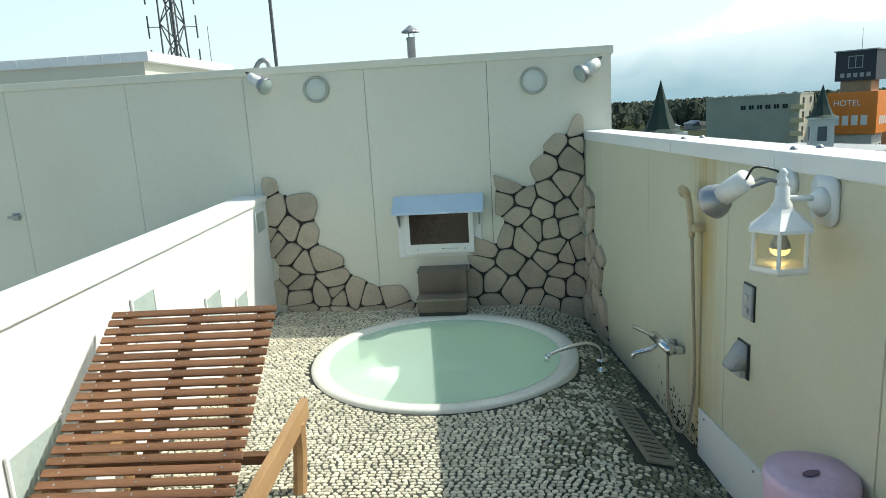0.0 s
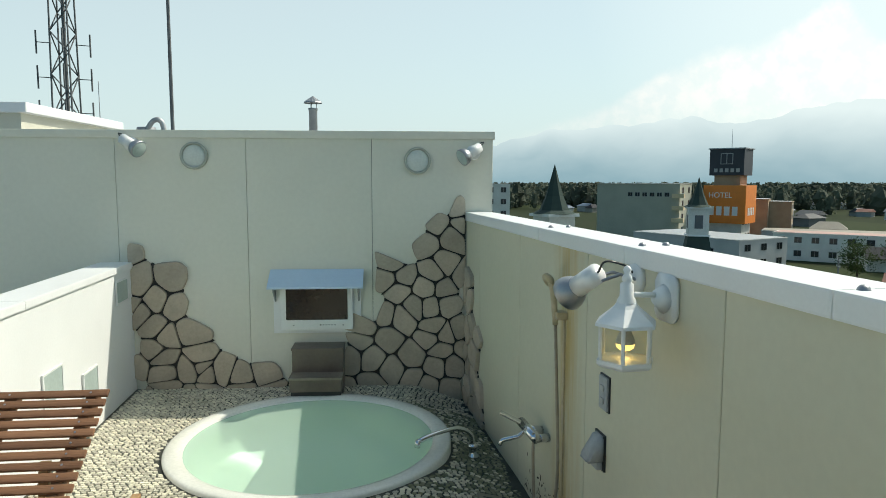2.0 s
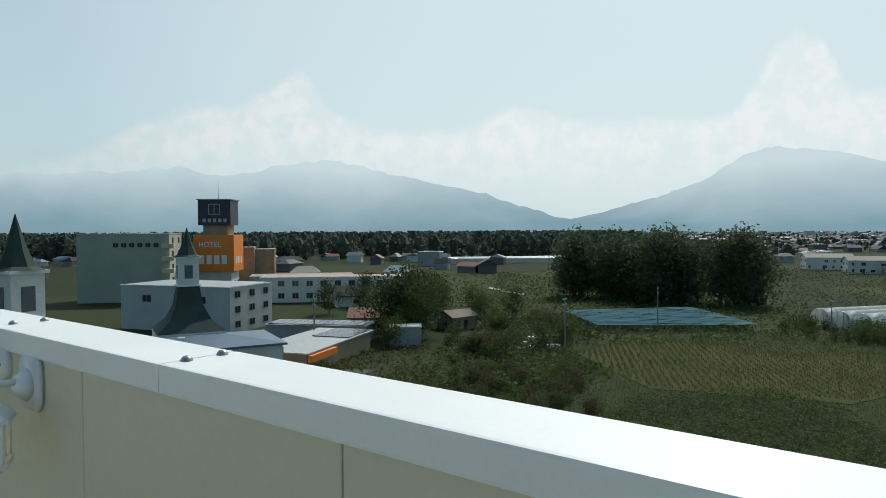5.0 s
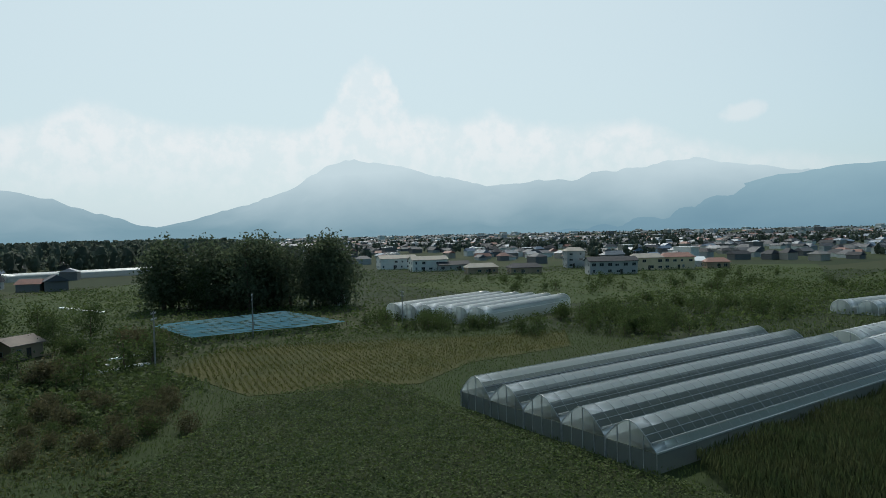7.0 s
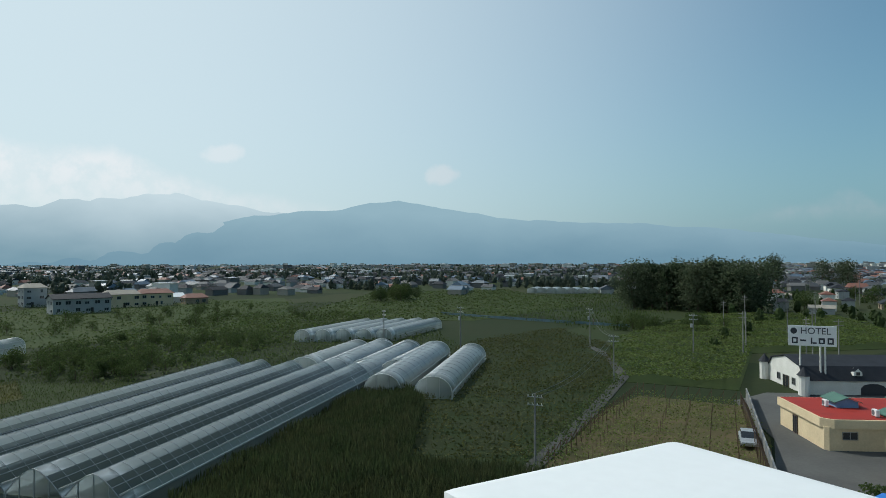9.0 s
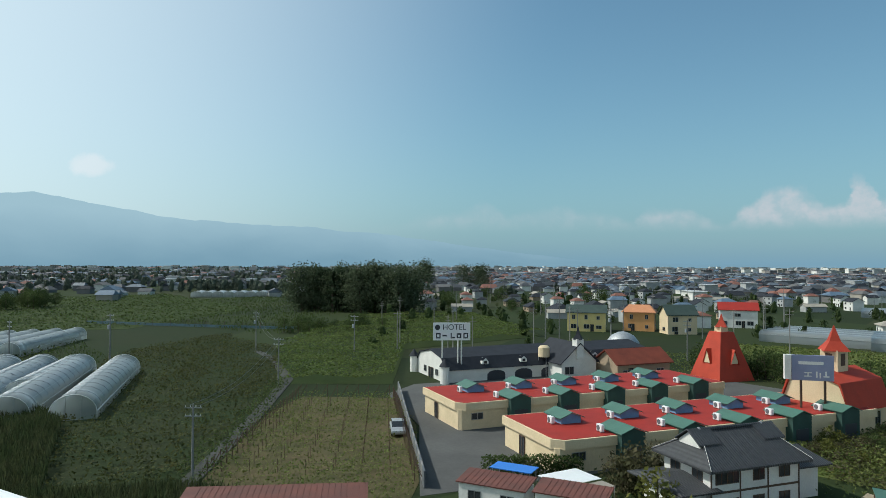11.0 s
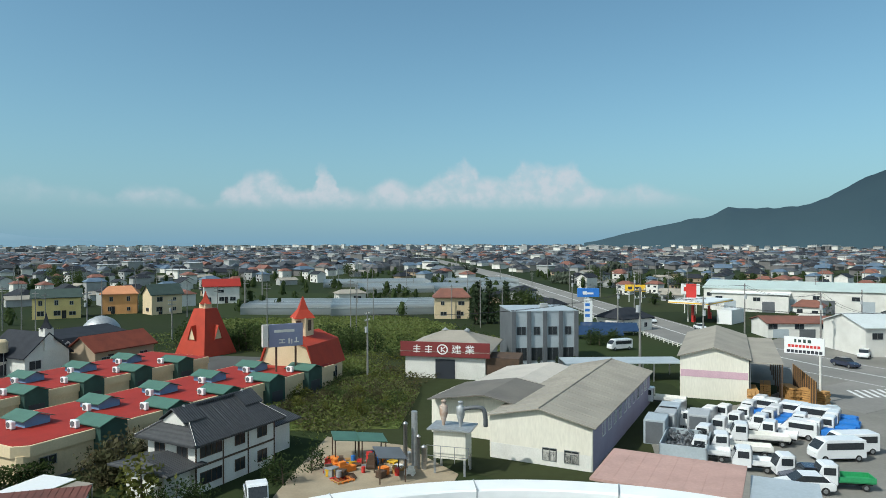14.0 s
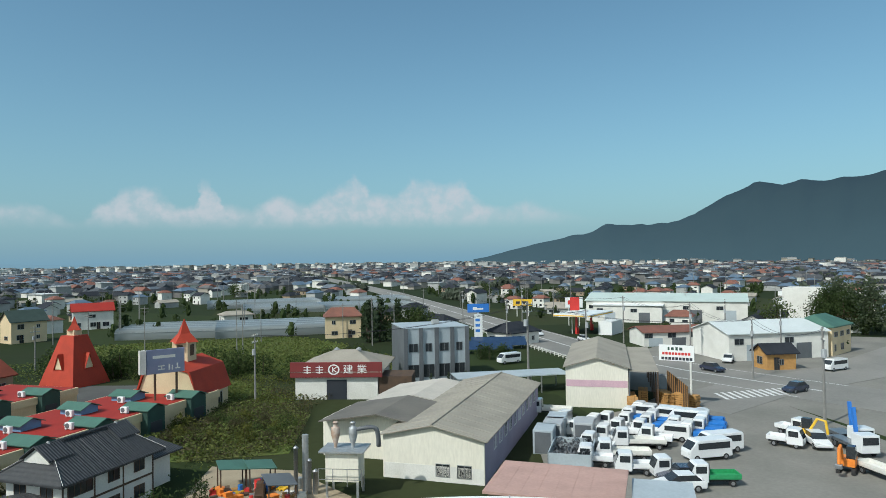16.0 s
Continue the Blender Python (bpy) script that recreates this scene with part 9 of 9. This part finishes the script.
for x, y, w, d, st, wm, rm in ((292, -17, 20, 9, 2, WALLG, ROOFTILE), (318, -34, 14, 8, 2, WALLC, ROOFGREY), (322, -48, 14, 8, 2, WALLC, ROOFBROWN), (326, -66, 10, 8, 1, WALLB, ROOFBROWN), (336, -20, 22, 8, 1, WALLW_, WHITE), (338, -50, 26, 8, 1, WALLW_, WHITE), (345, -2, 9, 9, 3, WALLG, ROOFGREY), (300, 20, 14, 8, 1, WALLB, ROOFTILE), (305, 40, 14, 8, 1, WALLB, ROOFGREY), (330, 70, 18, 9, 2, WALLW_, ROOFGREY), (352, 92, 20, 10, 2, WALLW_, ROOFGREY), (332, 58, 16, 9, 1, WALLG, ROOFTILE)):
    put(house("two-tone house block at the village edge" if st > 1 else "low village house with broad roof", w, d, st, wm, rm, 1.6, 2.0 if w < 16 else 0, seed=int(x)), x, y, facing(x, y) + 15)

# hedge of shrubs along the farm track, and the low blue net beyond the weeds
planted("track_shrubs", [(44, -36), (52, -40.2), (61, -54), (70, -67), (80, -81), (77, -81), (66, -66), (56, -52), (46, -38)], 16000, 0.17, 1.9, LEAF2, "green shrubs along the farm track", "shrubs", 50)
t = thing("net_fence", "low blue net fence across the fields", "net")
line = [(209, -128), (184, -134), (160, -141), (138, -149)]
for a, b in zip(line, line[1:]):
    d = Vector((b[0] - a[0], b[1] - a[1], 0))
    part("net_strip", box(0, d.length, -0.02, 0.02, 0.1, 0.9), mat("faded blue netting", (0.12, 0.19, 0.23), (0.09, 0.15, 0.18), 0.8, scale=0.5, fine=4), t, m=pose(a[0], a[1], G, 0, 0, math.degrees(math.atan2(d.y, d.x))))
    for k in range(4):
        part("post", box(-0.05, 0.05, -0.05, 0.05, -0.2, 2.0), TIMBER, t, m=pose(a[0] + d.x * k / 4, a[1] + d.y * k / 4, G))
planted("verge_grass", [(140, -132), (160, -138), (230, -128), (290, -200), (280, -400), (185, -262), (160, -180), (128, -142)], 30000, 0.42, 0.9, LEAF2, "rough grass on the far plots", "grass", 51, 0, 0, 0.4, low=0.4, blade=0.4, skip=[F_FAR, F_PERG])

# ---- nearer town houses ----
KINDS = [house("pale two-storey house with grey hip roof", 8.5, 7, 2, WALLG, ROOFTILE, 1.6, 2.6, 51, "town houses", simple=True, skip=(1, 2)), house("white two-storey house with dark gable roof", 9, 6.5, 2, WALLW_, ROOFTILE, 1.7, 0, 52, "town houses", simple=True, skip=(1, 2)),
         house("low old house with broad grey tile roof", 12, 8, 1, WALLB, ROOFTILE, 2.2, 3.0, 53, "town houses", simple=True, skip=(1, 2)), house("grey house with blue-grey roof", 9, 7, 2, WALLG, ROOFBLUE, 1.6, 2.6, 54, "town houses", simple=True, skip=(1, 2)),
         house("pale house with reddish brown roof", 8, 7, 2, WALLW_, ROOFBROWN, 1.6, 2.4, 55, "town houses", simple=True, skip=(1, 2)), house("low shed-like house with weathered roof", 11, 6, 1, WALLG, ROOFGREY, 1.3, 0, 56, "town houses", simple=True, skip=(1, 2))]
used = set()


def settle(ob, x, y, turn, s=1.0):
    m = pose(x, y, G, 0, 0, turn)
    c = copy_thing(ob, m) if ob.name in used else ob
    used.add(ob.name)
    c.matrix_world = m @ Matrix.Scale(s, 4)


put(house("yellow two-storey house with dark green roof", 11, 6.5, 2, WALLY, ROOFDKG, 1.8, seed=61), 65, -194, 196)
put(house("orange two-storey house with tiled orange roof", 9, 7, 2, WALLO, mat("terracotta roof", (0.55, 0.24, 0.11), (0.47, 0.20, 0.09), 0.7, scale=0.6, fine=6), 1.8, 2.0, seed=62), 52, -204, 190)
put(house("cream house with steep dark green roof", 8.5, 6, 2, WALLC, ROOFDKG, 2.4, seed=63), 40, -200, 215)
put(house("pale house with brownish red tiled roof", 9, 6.5, 2, WALLC, ROOFBROWN, 1.8, 2.0, seed=64), -37, -172, 170)
put(house("white two-storey house with red roof", 11, 8, 2, WALLW_, ROOFRED, 2.0, seed=65), 28, -232, 190)
put(house("white single-storey house with low roof", 9, 7, 1, WALLW_, ROOFGREY, 1.0, 2.0, seed=66), -14, -226, 190)
rng = random.Random(77)
KEEP = [((65, -194), 12), ((52, -204), 11), ((40, -200), 10), ((-37, -172), 12), ((28, -232), 12), ((0, -190), 40), ((-28, -180), 36), ((-30, -270), 60), ((-106, -203), 10), ((-140, -172), 36), ((-97, -152), 18), ((-101, -123), 14), ((-104, -101), 16), ((-93, -91), 8), ((-160, -138), 12), ((-118, -99), 10)]


def roadx(y):
    return float(np.interp(y, [-1300, -800, -396, -166, -119, -70], [-190, -150, -114, -83, -77, -84]))


count = 0
for _ in range(4000):
    az, d = radians(rng.uniform(146, 236)), rng.uniform(150, 420)
    x, y = d * math.sin(az), d * math.cos(az)
    if count > 150:
        break
    if d < 205 and az < radians(193):
        continue
    if x > 60 and d < 230 + (x - 60) * 0.6:
        continue
    if abs(x - roadx(y)) < 20 or (x < -60 and y > -100) or any((x - c[0]) ** 2 + (y - c[1]) ** 2 < r * r for c, r in KEEP):
        continue
    KEEP.append(((x, y), 11.5))
    settle(rng.choice(KINDS), x, y, rng.choice((0, 90)) + 35 + rng.uniform(-8, 8), rng.uniform(0.62, 0.85))
    count += 1
    if rng.random() < 0.5:
        plant(rng.choice((SMALL[0], SMALL[2], BROAD[1])), x + rng.uniform(5, 8), y + rng.uniform(5, 8), rng.uniform(0.5, 0.9), rng.uniform(0, 360))

# far foliage paler and greyer: distance haze is put into the leaf colour
FARLEAF = leafmat("far hazed foliage", (0.095, 0.118, 0.085), (0.11, 0.125, 0.092))

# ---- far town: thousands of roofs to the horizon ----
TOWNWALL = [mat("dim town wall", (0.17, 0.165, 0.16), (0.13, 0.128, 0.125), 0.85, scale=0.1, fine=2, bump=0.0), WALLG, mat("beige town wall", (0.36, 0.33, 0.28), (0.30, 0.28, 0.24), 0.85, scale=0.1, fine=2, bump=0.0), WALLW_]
TOWNROOF = [ROOFTILE, mat("slate town roof", (0.06, 0.066, 0.075), (0.045, 0.05, 0.057), 0.75, scale=0.1, fine=2, bump=0.0), ROOFBLUE, mat("weathered town roof", (0.13, 0.128, 0.125), (0.095, 0.094, 0.092), 0.8, scale=0.1, fine=2, bump=0.0), ROOFBROWN, mat("blue-grey town roof", (0.12, 0.145, 0.17), (0.09, 0.11, 0.13), 0.6, scale=0.1, fine=2, bump=0.0), mat("white flat town roof", (0.50, 0.52, 0.53), (0.42, 0.44, 0.45), 0.6, scale=0.1, fine=2, bump=0.0)]


def far_town(name, label, az0, az1, d0, d1, n, tall=0.05, seed=1, power=0.5):
    r = np.random.default_rng(seed)
    vs, fs, ms = [], [], []
    for i in range(n):
        az, d = radians(r.uniform(az0, az1)), d0 + (d1 - d0) * r.uniform() ** power
        x, y = d * math.sin(az), d * math.cos(az)
        if abs(x - roadx(y)) < 18 and y < -100:
            continue
        grow = 1 + 0.5 * (d > 1000) + 0.6 * (d > 2000)
        w, dp = r.uniform(6, 11) * grow, r.uniform(5, 8) * grow
        h, rise = (r.uniform(2.2, 4.4), r.uniform(1.4, 2.2)) if r.uniform() > tall else (r.uniform(5, 8) if d < 1300 else r.uniform(7, 14), 0.15)
        if rise < 1:
            w, dp = w * r.uniform(1.0, 1.6), dp * 1.2
        a = radians(35 + 90 * r.integers(0, 2) + r.normal() * 8)
        c, s = math.cos(a), math.sin(a)
        q = [(-w / 2, -dp / 2), (w / 2, -dp / 2), (w / 2, dp / 2), (-w / 2, dp / 2)]
        b = len(vs)
        for o, z in ((1, -0.3), (1, h), (1.16, h - 0.25)):
            vs += [(x + (px * c - py * s) * o, y + (px * s + py * c) * o, G + z) for px, py in q]
        rw = w * (0.5 if r.uniform() < 0.5 else 0.28)
        vs += [(x - rw * c, y - rw * s, G + h + rise), (x + rw * c, y + rw * s, G + h + rise)]
        fs += [(b, b + 1, b + 5, b + 4), (b + 1, b + 2, b + 6, b + 5), (b + 2, b + 3, b + 7, b + 6), (b + 3, b, b + 4, b + 7), (b + 8, b + 9, b + 13, b + 12), (b + 10, b + 11, b + 12, b + 13), (b + 9, b + 10, b + 13), (b + 11, b + 8, b + 12)]
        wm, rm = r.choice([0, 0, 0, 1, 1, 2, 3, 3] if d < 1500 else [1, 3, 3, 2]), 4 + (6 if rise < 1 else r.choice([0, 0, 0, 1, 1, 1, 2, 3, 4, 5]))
        ms += [wm] * 4 + [rm] * 4
    me = bpy.data.meshes.new(name)
    me.from_pydata(vs, [], fs)
    for mm in TOWNWALL + TOWNROOF:
        me.materials.append(mm)
    me.polygons.foreach_set("material_index", [int(k) for k in ms])
    tagged(new(name, me), label, "town", "", "stuff")


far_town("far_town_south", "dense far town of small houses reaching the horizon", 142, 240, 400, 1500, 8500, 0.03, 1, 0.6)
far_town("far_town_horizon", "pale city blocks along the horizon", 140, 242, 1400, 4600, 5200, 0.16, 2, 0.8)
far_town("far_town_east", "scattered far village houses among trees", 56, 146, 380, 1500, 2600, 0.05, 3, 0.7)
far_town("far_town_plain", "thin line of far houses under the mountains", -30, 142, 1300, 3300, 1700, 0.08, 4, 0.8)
far_town("far_town_north", "houses and halls along the northern edge", -20, 60, 260, 900, 420, 0.12, 6)


def far_woods(name, label, az0, az1, d0, d1, n, seed, hmin=5, hmax=11, belt=0.0, leafm=None, size=1.25, k=26):
    r = np.random.default_rng(seed)
    pts, verts, faces = [], [], []
    for i in range(n):
        az, d = radians(r.uniform(az0, az1)), d0 + (d1 - d0) * r.uniform() ** 0.6
        x, y = d * math.sin(az), d * math.cos(az)
        if abs(x - roadx(y)) < 15 and y < -100:
            continue
        if belt:
            # trees stand in rows along field edges
            if i % 22 == 0:
                cx, cy, ca = x, y, az + 1.571 + r.normal() * 0.5
                cl = belt * r.uniform(0.4, 1.0) * (0.6 + d / 900)
            u = r.uniform(-cl, cl)
            x, y = cx + u * math.sin(ca) + r.normal() * 4, cy + u * math.cos(ca) + r.normal() * 4
        h = r.uniform(hmin, hmax)
        # a lumpy crown of uneven rings, with loose sprays round it
        wide, b0 = h * r.uniform(0.36, 0.5), len(verts)
        for e, q in ((0.04, 0.5), (0.32, 0.95), (0.64, 0.92), (0.9, 0.55)):
            for i2 in range(6):
                w = (i2 + (e > 0.4) * 0.5) * 1.047
                rr = wide * q * r.uniform(0.4, 0.8)
                verts.append((x + rr * math.cos(w), y + rr * math.sin(w), G + h * e * r.uniform(0.85, 1.12)))
        verts.append((x + r.normal() * 0.1 * h, y + r.normal() * 0.1 * h, G + h))
        for ring in range(3):
            for i2 in range(6):
                p0, p1 = b0 + ring * 6 + i2, b0 + ring * 6 + (i2 + 1) % 6
                faces.append((p0, p1, p1 + 6, p0 + 6))
        faces += [(b0 + 18 + i2, b0 + 18 + (i2 + 1) % 6, b0 + 24) for i2 in range(6)]
        a, e = r.uniform(0, 6.283, k), r.uniform(0.12, 1.0, k)
        rad = wide * np.sqrt(np.clip(1 - (2 * e - 0.9) ** 2, 0.05, 1)) * r.uniform(0.75, 1.05, k)
        pts.append(np.column_stack([x + rad * np.cos(a), y + rad * np.sin(a), G + h * e]))
    v, f = quads(np.concatenate(pts), size, r)
    v = np.concatenate([v, np.array(verts)])
    me = bpy.data.meshes.new(name)
    me.from_pydata(v.tolist(), [], f.tolist() + [tuple(q + 4 * len(f) for q in g) for g in faces])
    me.materials.append(leafm or LEAF)
    tagged(new(name, me), label, "trees", "", "stuff")


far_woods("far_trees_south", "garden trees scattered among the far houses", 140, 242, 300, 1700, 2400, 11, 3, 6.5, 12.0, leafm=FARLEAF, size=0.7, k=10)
far_woods("garden_trees", "garden trees between the town houses", 143, 240, 150, 430, 460, 15, 2.2, 5, 0.0, LEAF, 0.4, 40)
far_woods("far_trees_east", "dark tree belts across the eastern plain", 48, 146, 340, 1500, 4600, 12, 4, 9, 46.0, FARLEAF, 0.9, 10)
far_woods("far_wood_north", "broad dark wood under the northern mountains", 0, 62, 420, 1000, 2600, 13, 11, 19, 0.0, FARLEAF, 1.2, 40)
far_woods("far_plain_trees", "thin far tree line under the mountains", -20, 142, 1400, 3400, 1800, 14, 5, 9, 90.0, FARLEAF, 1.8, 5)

# thin poles standing all over the town
r = np.random.default_rng(31)
bm = bmesh.new()
for i in range(260):
    az, d = radians(r.uniform(143, 240)), 140 + 900 * r.uniform() ** 1.3
    x, y = d * math.sin(az), d * math.cos(az)
    if abs(x - roadx(y)) < 9 or (x < -40 and d < 190):
        continue
    h = r.uniform(8, 11.5)
    cyl(bm, (x, y, G - 0.2), (x, y, G + h), 0.13, 0.09, 5)
    a = r.uniform(0, 3.14)
    for z in (0.5, 1.2):
        cyl(bm, (x - 0.8 * math.cos(a), y - 0.8 * math.sin(a), G + h - z), (x + 0.8 * math.cos(a), y + 0.8 * math.sin(a), G + h - z), 0.05, 0.05, 4)
solo("town_poles", bm, CONCRETE, "thin grey utility poles across the town", "poles", "stuff")

# ---- flagstones on the far wall ----


def cell(p, others, lo, hi):
    """The patch nearer to p than to the others, as a polygon within a box."""
    poly = [(lo[0], lo[1]), (hi[0], lo[1]), (hi[0], hi[1]), (lo[0], hi[1])]
    for q in others:
        if q is p or (q[0] - p[0]) ** 2 + (q[1] - p[1]) ** 2 > 0.36:
            continue
        mx, my = (p[0] + q[0]) / 2, (p[1] + q[1]) / 2
        nx, ny = q[0] - p[0], q[1] - p[1]
        out = []
        for a, b in zip(poly, poly[1:] + poly[:1]):
            da, db = (a[0] - mx) * nx + (a[1] - my) * ny, (b[0] - mx) * nx + (b[1] - my) * ny
            if da <= 0:
                out.append(a)
            if da * db < 0:
                s = da / (da - db)
                out.append((a[0] + (b[0] - a[0]) * s, a[1] + (b[1] - a[1]) * s))
        poly = out
        if len(poly) < 3:
            return []
    return poly


def shrink(poly, gap):
    """The polygon drawn in by a joint's width, with rounded corners."""
    cx, cy = sum(p[0] for p in poly) / len(poly), sum(p[1] for p in poly) / len(poly)
    r = sum(math.hypot(p[0] - cx, p[1] - cy) for p in poly) / len(poly)
    k = max(0.3, 1 - gap / max(r * 0.8, 1e-3))
    q = [(cx + (x - cx) * k, cy + (y - cy) * k) for x, y in poly]
    for s in (0.16, 0.25):
        o = []
        for a, b in zip(q, q[1:] + q[:1]):
            o += [(a[0] * (1 - s) + b[0] * s, a[1] * (1 - s) + b[1] * s), (a[0] * s + b[0] * (1 - s), a[1] * s + b[1] * (1 - s))]
        q = o
    return q


def stone_mesh(poly, depth, rng):
    """A flat stone with a softened edge, standing out along -z of its own frame."""
    bm = bmesh.new()
    cx, cy = sum(p[0] for p in poly) / len(poly), sum(p[1] for p in poly) / len(poly)
    rings = []
    for k, z in ((1.0, 0.0), (1.0, depth * 0.7), (0.975, depth * 0.95), (0.93, depth)):
        rings.append([bm.verts.new((cx + (x - cx) * k, cy + (y - cy) * k, z + rng.uniform(-0.0015, 0.0015) * (z > 0))) for x, y in poly])
    for a, b in zip(rings, rings[1:]):
        for i in range(len(poly)):
            j = (i + 1) % len(poly)
            bm.faces.new((a[i], a[j], b[j], b[i]))
    bm.faces.new(rings[-1])
    me = bpy.data.meshes.new("stone")
    bm.to_mesh(me)
    bm.free()
    me.materials.append(STONE)
    return me


def cladding(region, lo, hi, step, m, parent, seed):
    rng = random.Random(seed)
    pts, y, row = [], lo[1] - step, 0
    while y < hi[1] + step:
        x = lo[0] - step + (step / 2 if row % 2 else 0)
        while x < hi[0] + step:
            if rng.random() > 0.14:
                pts.append((x + rng.uniform(-0.46, 0.46) * step, y + rng.uniform(-0.46, 0.46) * step))
            x += step * rng.uniform(0.85, 1.25)
        y += step * 0.86
        row += 1
    mortar = bmesh.new()
    for p in pts:
        if p[1] < lo[1] - 0.14 or not inside(np.array([(p[0], max(p[1], lo[1] + 0.03))]), region)[0]:
            continue
        poly = cell(p, pts, (lo[0] - 0.02, lo[1]), hi)
        if len(poly) < 3:
            continue
        ob = new("stone", stone_mesh(shrink(poly, 0.0055), rng.uniform(0.022, 0.034), rng))
        ob.parent = parent
        ob.matrix_world = m
        c = (sum(q[0] for q in poly) / len(poly), sum(q[1] for q in poly) / len(poly))
        for a, b in zip(poly, poly[1:] + poly[:1]):
            mid = ((a[0] + b[0]) / 2, (a[1] + b[1]) / 2)
            q = min((o for o in pts if o is not p), key=lambda o: (o[0] - mid[0]) ** 2 + (o[1] - mid[1]) ** 2)
            if inside(np.array([(q[0], max(q[1], lo[1] + 0.03))]), region)[0] or mid[1] < lo[1] + 0.01:
                k = 0.3
                prism(mortar, [a, b, (b[0] + (c[0] - b[0]) * k, b[1] + (c[1] - b[1]) * k), (a[0] + (c[0] - a[0]) * k, a[1] + (c[1] - a[1]) * k)], 0.001, 0.008)
    ob = part("mortar", mortar, GROUT, parent)
    ob.matrix_world = m


WALLM = pose(0, FARY, 0, 90, 0, 0)
LEFT = [(-1.58, 0.0), (-1.58, 1.09), (-1.42, 1.23), (-1.32, 1.17), (-1.26, 1.02), (-1.16, 0.97), (-1.06, 0.79), (-1.1, 0.66), (-0.96, 0.44), (-0.72, 0.29), (-0.52, 0.17), (-0.32, 0.13), (-0.32, 0)]
RIGHT = [(-0.01, -0.16), (-0.01, 0.29), (0.12, 0.44), (0.25, 0.51), (0.23, 0.67), (0.31, 0.89), (0.51, 1.03), (0.59, 1.21), (0.71, 1.25), (0.79, 1.37), (0.96, 1.37), (0.96, -0.16)]
cladding(LEFT, (-1.51, 0.0), (-0.30, 1.34), 0.155, WALLM, WALLN, 6)
cladding(RIGHT, (-0.08, -0.16), (0.912, 1.44), 0.155, WALLM, WALLN, 9)
SIDE = [(0.0, -0.16), (0.0, 0.95), (0.12, 0.85), (0.22, 0.6), (0.42, 0.45), (0.60, 0.15), (0.62, -0.16)]
cladding(SIDE, (0.005, -0.16), (0.66, 1.0), 0.15, PAR @ pose(0, 0, 0, 90, 0, -90), WALLE, 13)

# ---- pebbles set in the floor ----
rng = random.Random(17)
shapes = []
for s in range(6):
    bm = bmesh.new()
    rings = []
    for k, z in ((1.0, 0.0), (0.86, 0.0045)):
        rings.append([bm.verts.new((0.0163 * k * math.cos(a) * (1 + 0.10 * math.sin(2 * a + s)), 0.0119 * k * math.sin(a) * (1 + 0.12 * math.cos(a + 2 * s)), z)) for a in [2 * math.pi * i / 6 for i in range(6)]])
    for a, b in zip(rings, rings[1:]):
        for i in range(6):
            bm.faces.new((a[i], a[(i + 1) % 6], b[(i + 1) % 6], b[i]))
    bm.faces.new(rings[-1])
    shapes.append(to_mesh("pebble", bm, PEBBLE))
tmpl = [(np.array([v.co[:] for v in me.vertices]), [tuple(p.vertices) for p in me.polygons]) for me in shapes]
vs, fs, ms, single = [], [], [], 0
y, row = -0.3, 0
while y < 4.99:
    x = lwall(y) + 0.03 + (0.0155 if row % 2 else 0)
    while x < rwall(y) - 0.02:
        px, py = x + rng.uniform(-0.004, 0.004), y + rng.uniform(-0.003, 0.003)
        if math.hypot(px - BATHC.x, py - BATHC.y) > BATHR + 0.02 and not (abs(px - 0.90) < 0.085 and abs(py - 3.03) < 0.32):
            a, sc, k = rng.gauss(0.1, 0.42), rng.uniform(0.80, 1.04), rng.randrange(6)
            if single < 300 and 2.35 < py < 2.60 and -0.55 < px < 0.75:
                ob = new("pebble", shapes[k])
                ob.parent = FLOOR
                ob.matrix_world = pose(px, py, floorz(px, py), 0, 0, math.degrees(a)) @ Matrix.Scale(sc, 4)
                single += 1
            else:
                tv, tf = tmpl[k]
                c, s = math.cos(a) * sc, math.sin(a) * sc
                b = len(vs)
                fz = floorz(px, py)
                vs.extend((px + q[0] * c - q[1] * s, py + q[0] * s + q[1] * c, fz + q[2] + (floorz(px + q[0] * c, py) - fz if px > 0.5 else 0)) for q in tv)
                fs.extend(tuple(b + i for i in f) for f in tf)
                near = 1 - (rwall(py) - px) / 0.75
                damp = near * 0.95 + 0.5 * noise.noise(Vector((px * 3, py * 3, 2))) if 2.0 < py < 4.6 else 0
                ms += [1 if rng.random() < damp else 0] * len(tf)
        x += rng.uniform(0.0295, 0.0335)
    y += 0.0225
    row += 1
me = bpy.data.meshes.new("pebbles")
me.from_pydata(vs, [], fs)
me.materials.append(PEBBLES)
me.materials.append(MOSSY)
me.polygons.foreach_set("material_index", ms)
ob = new("pebbles", me)
ob.parent = FLOOR
tagged(ob, "pale oval pebbles set in rows", "", "", "stuff")
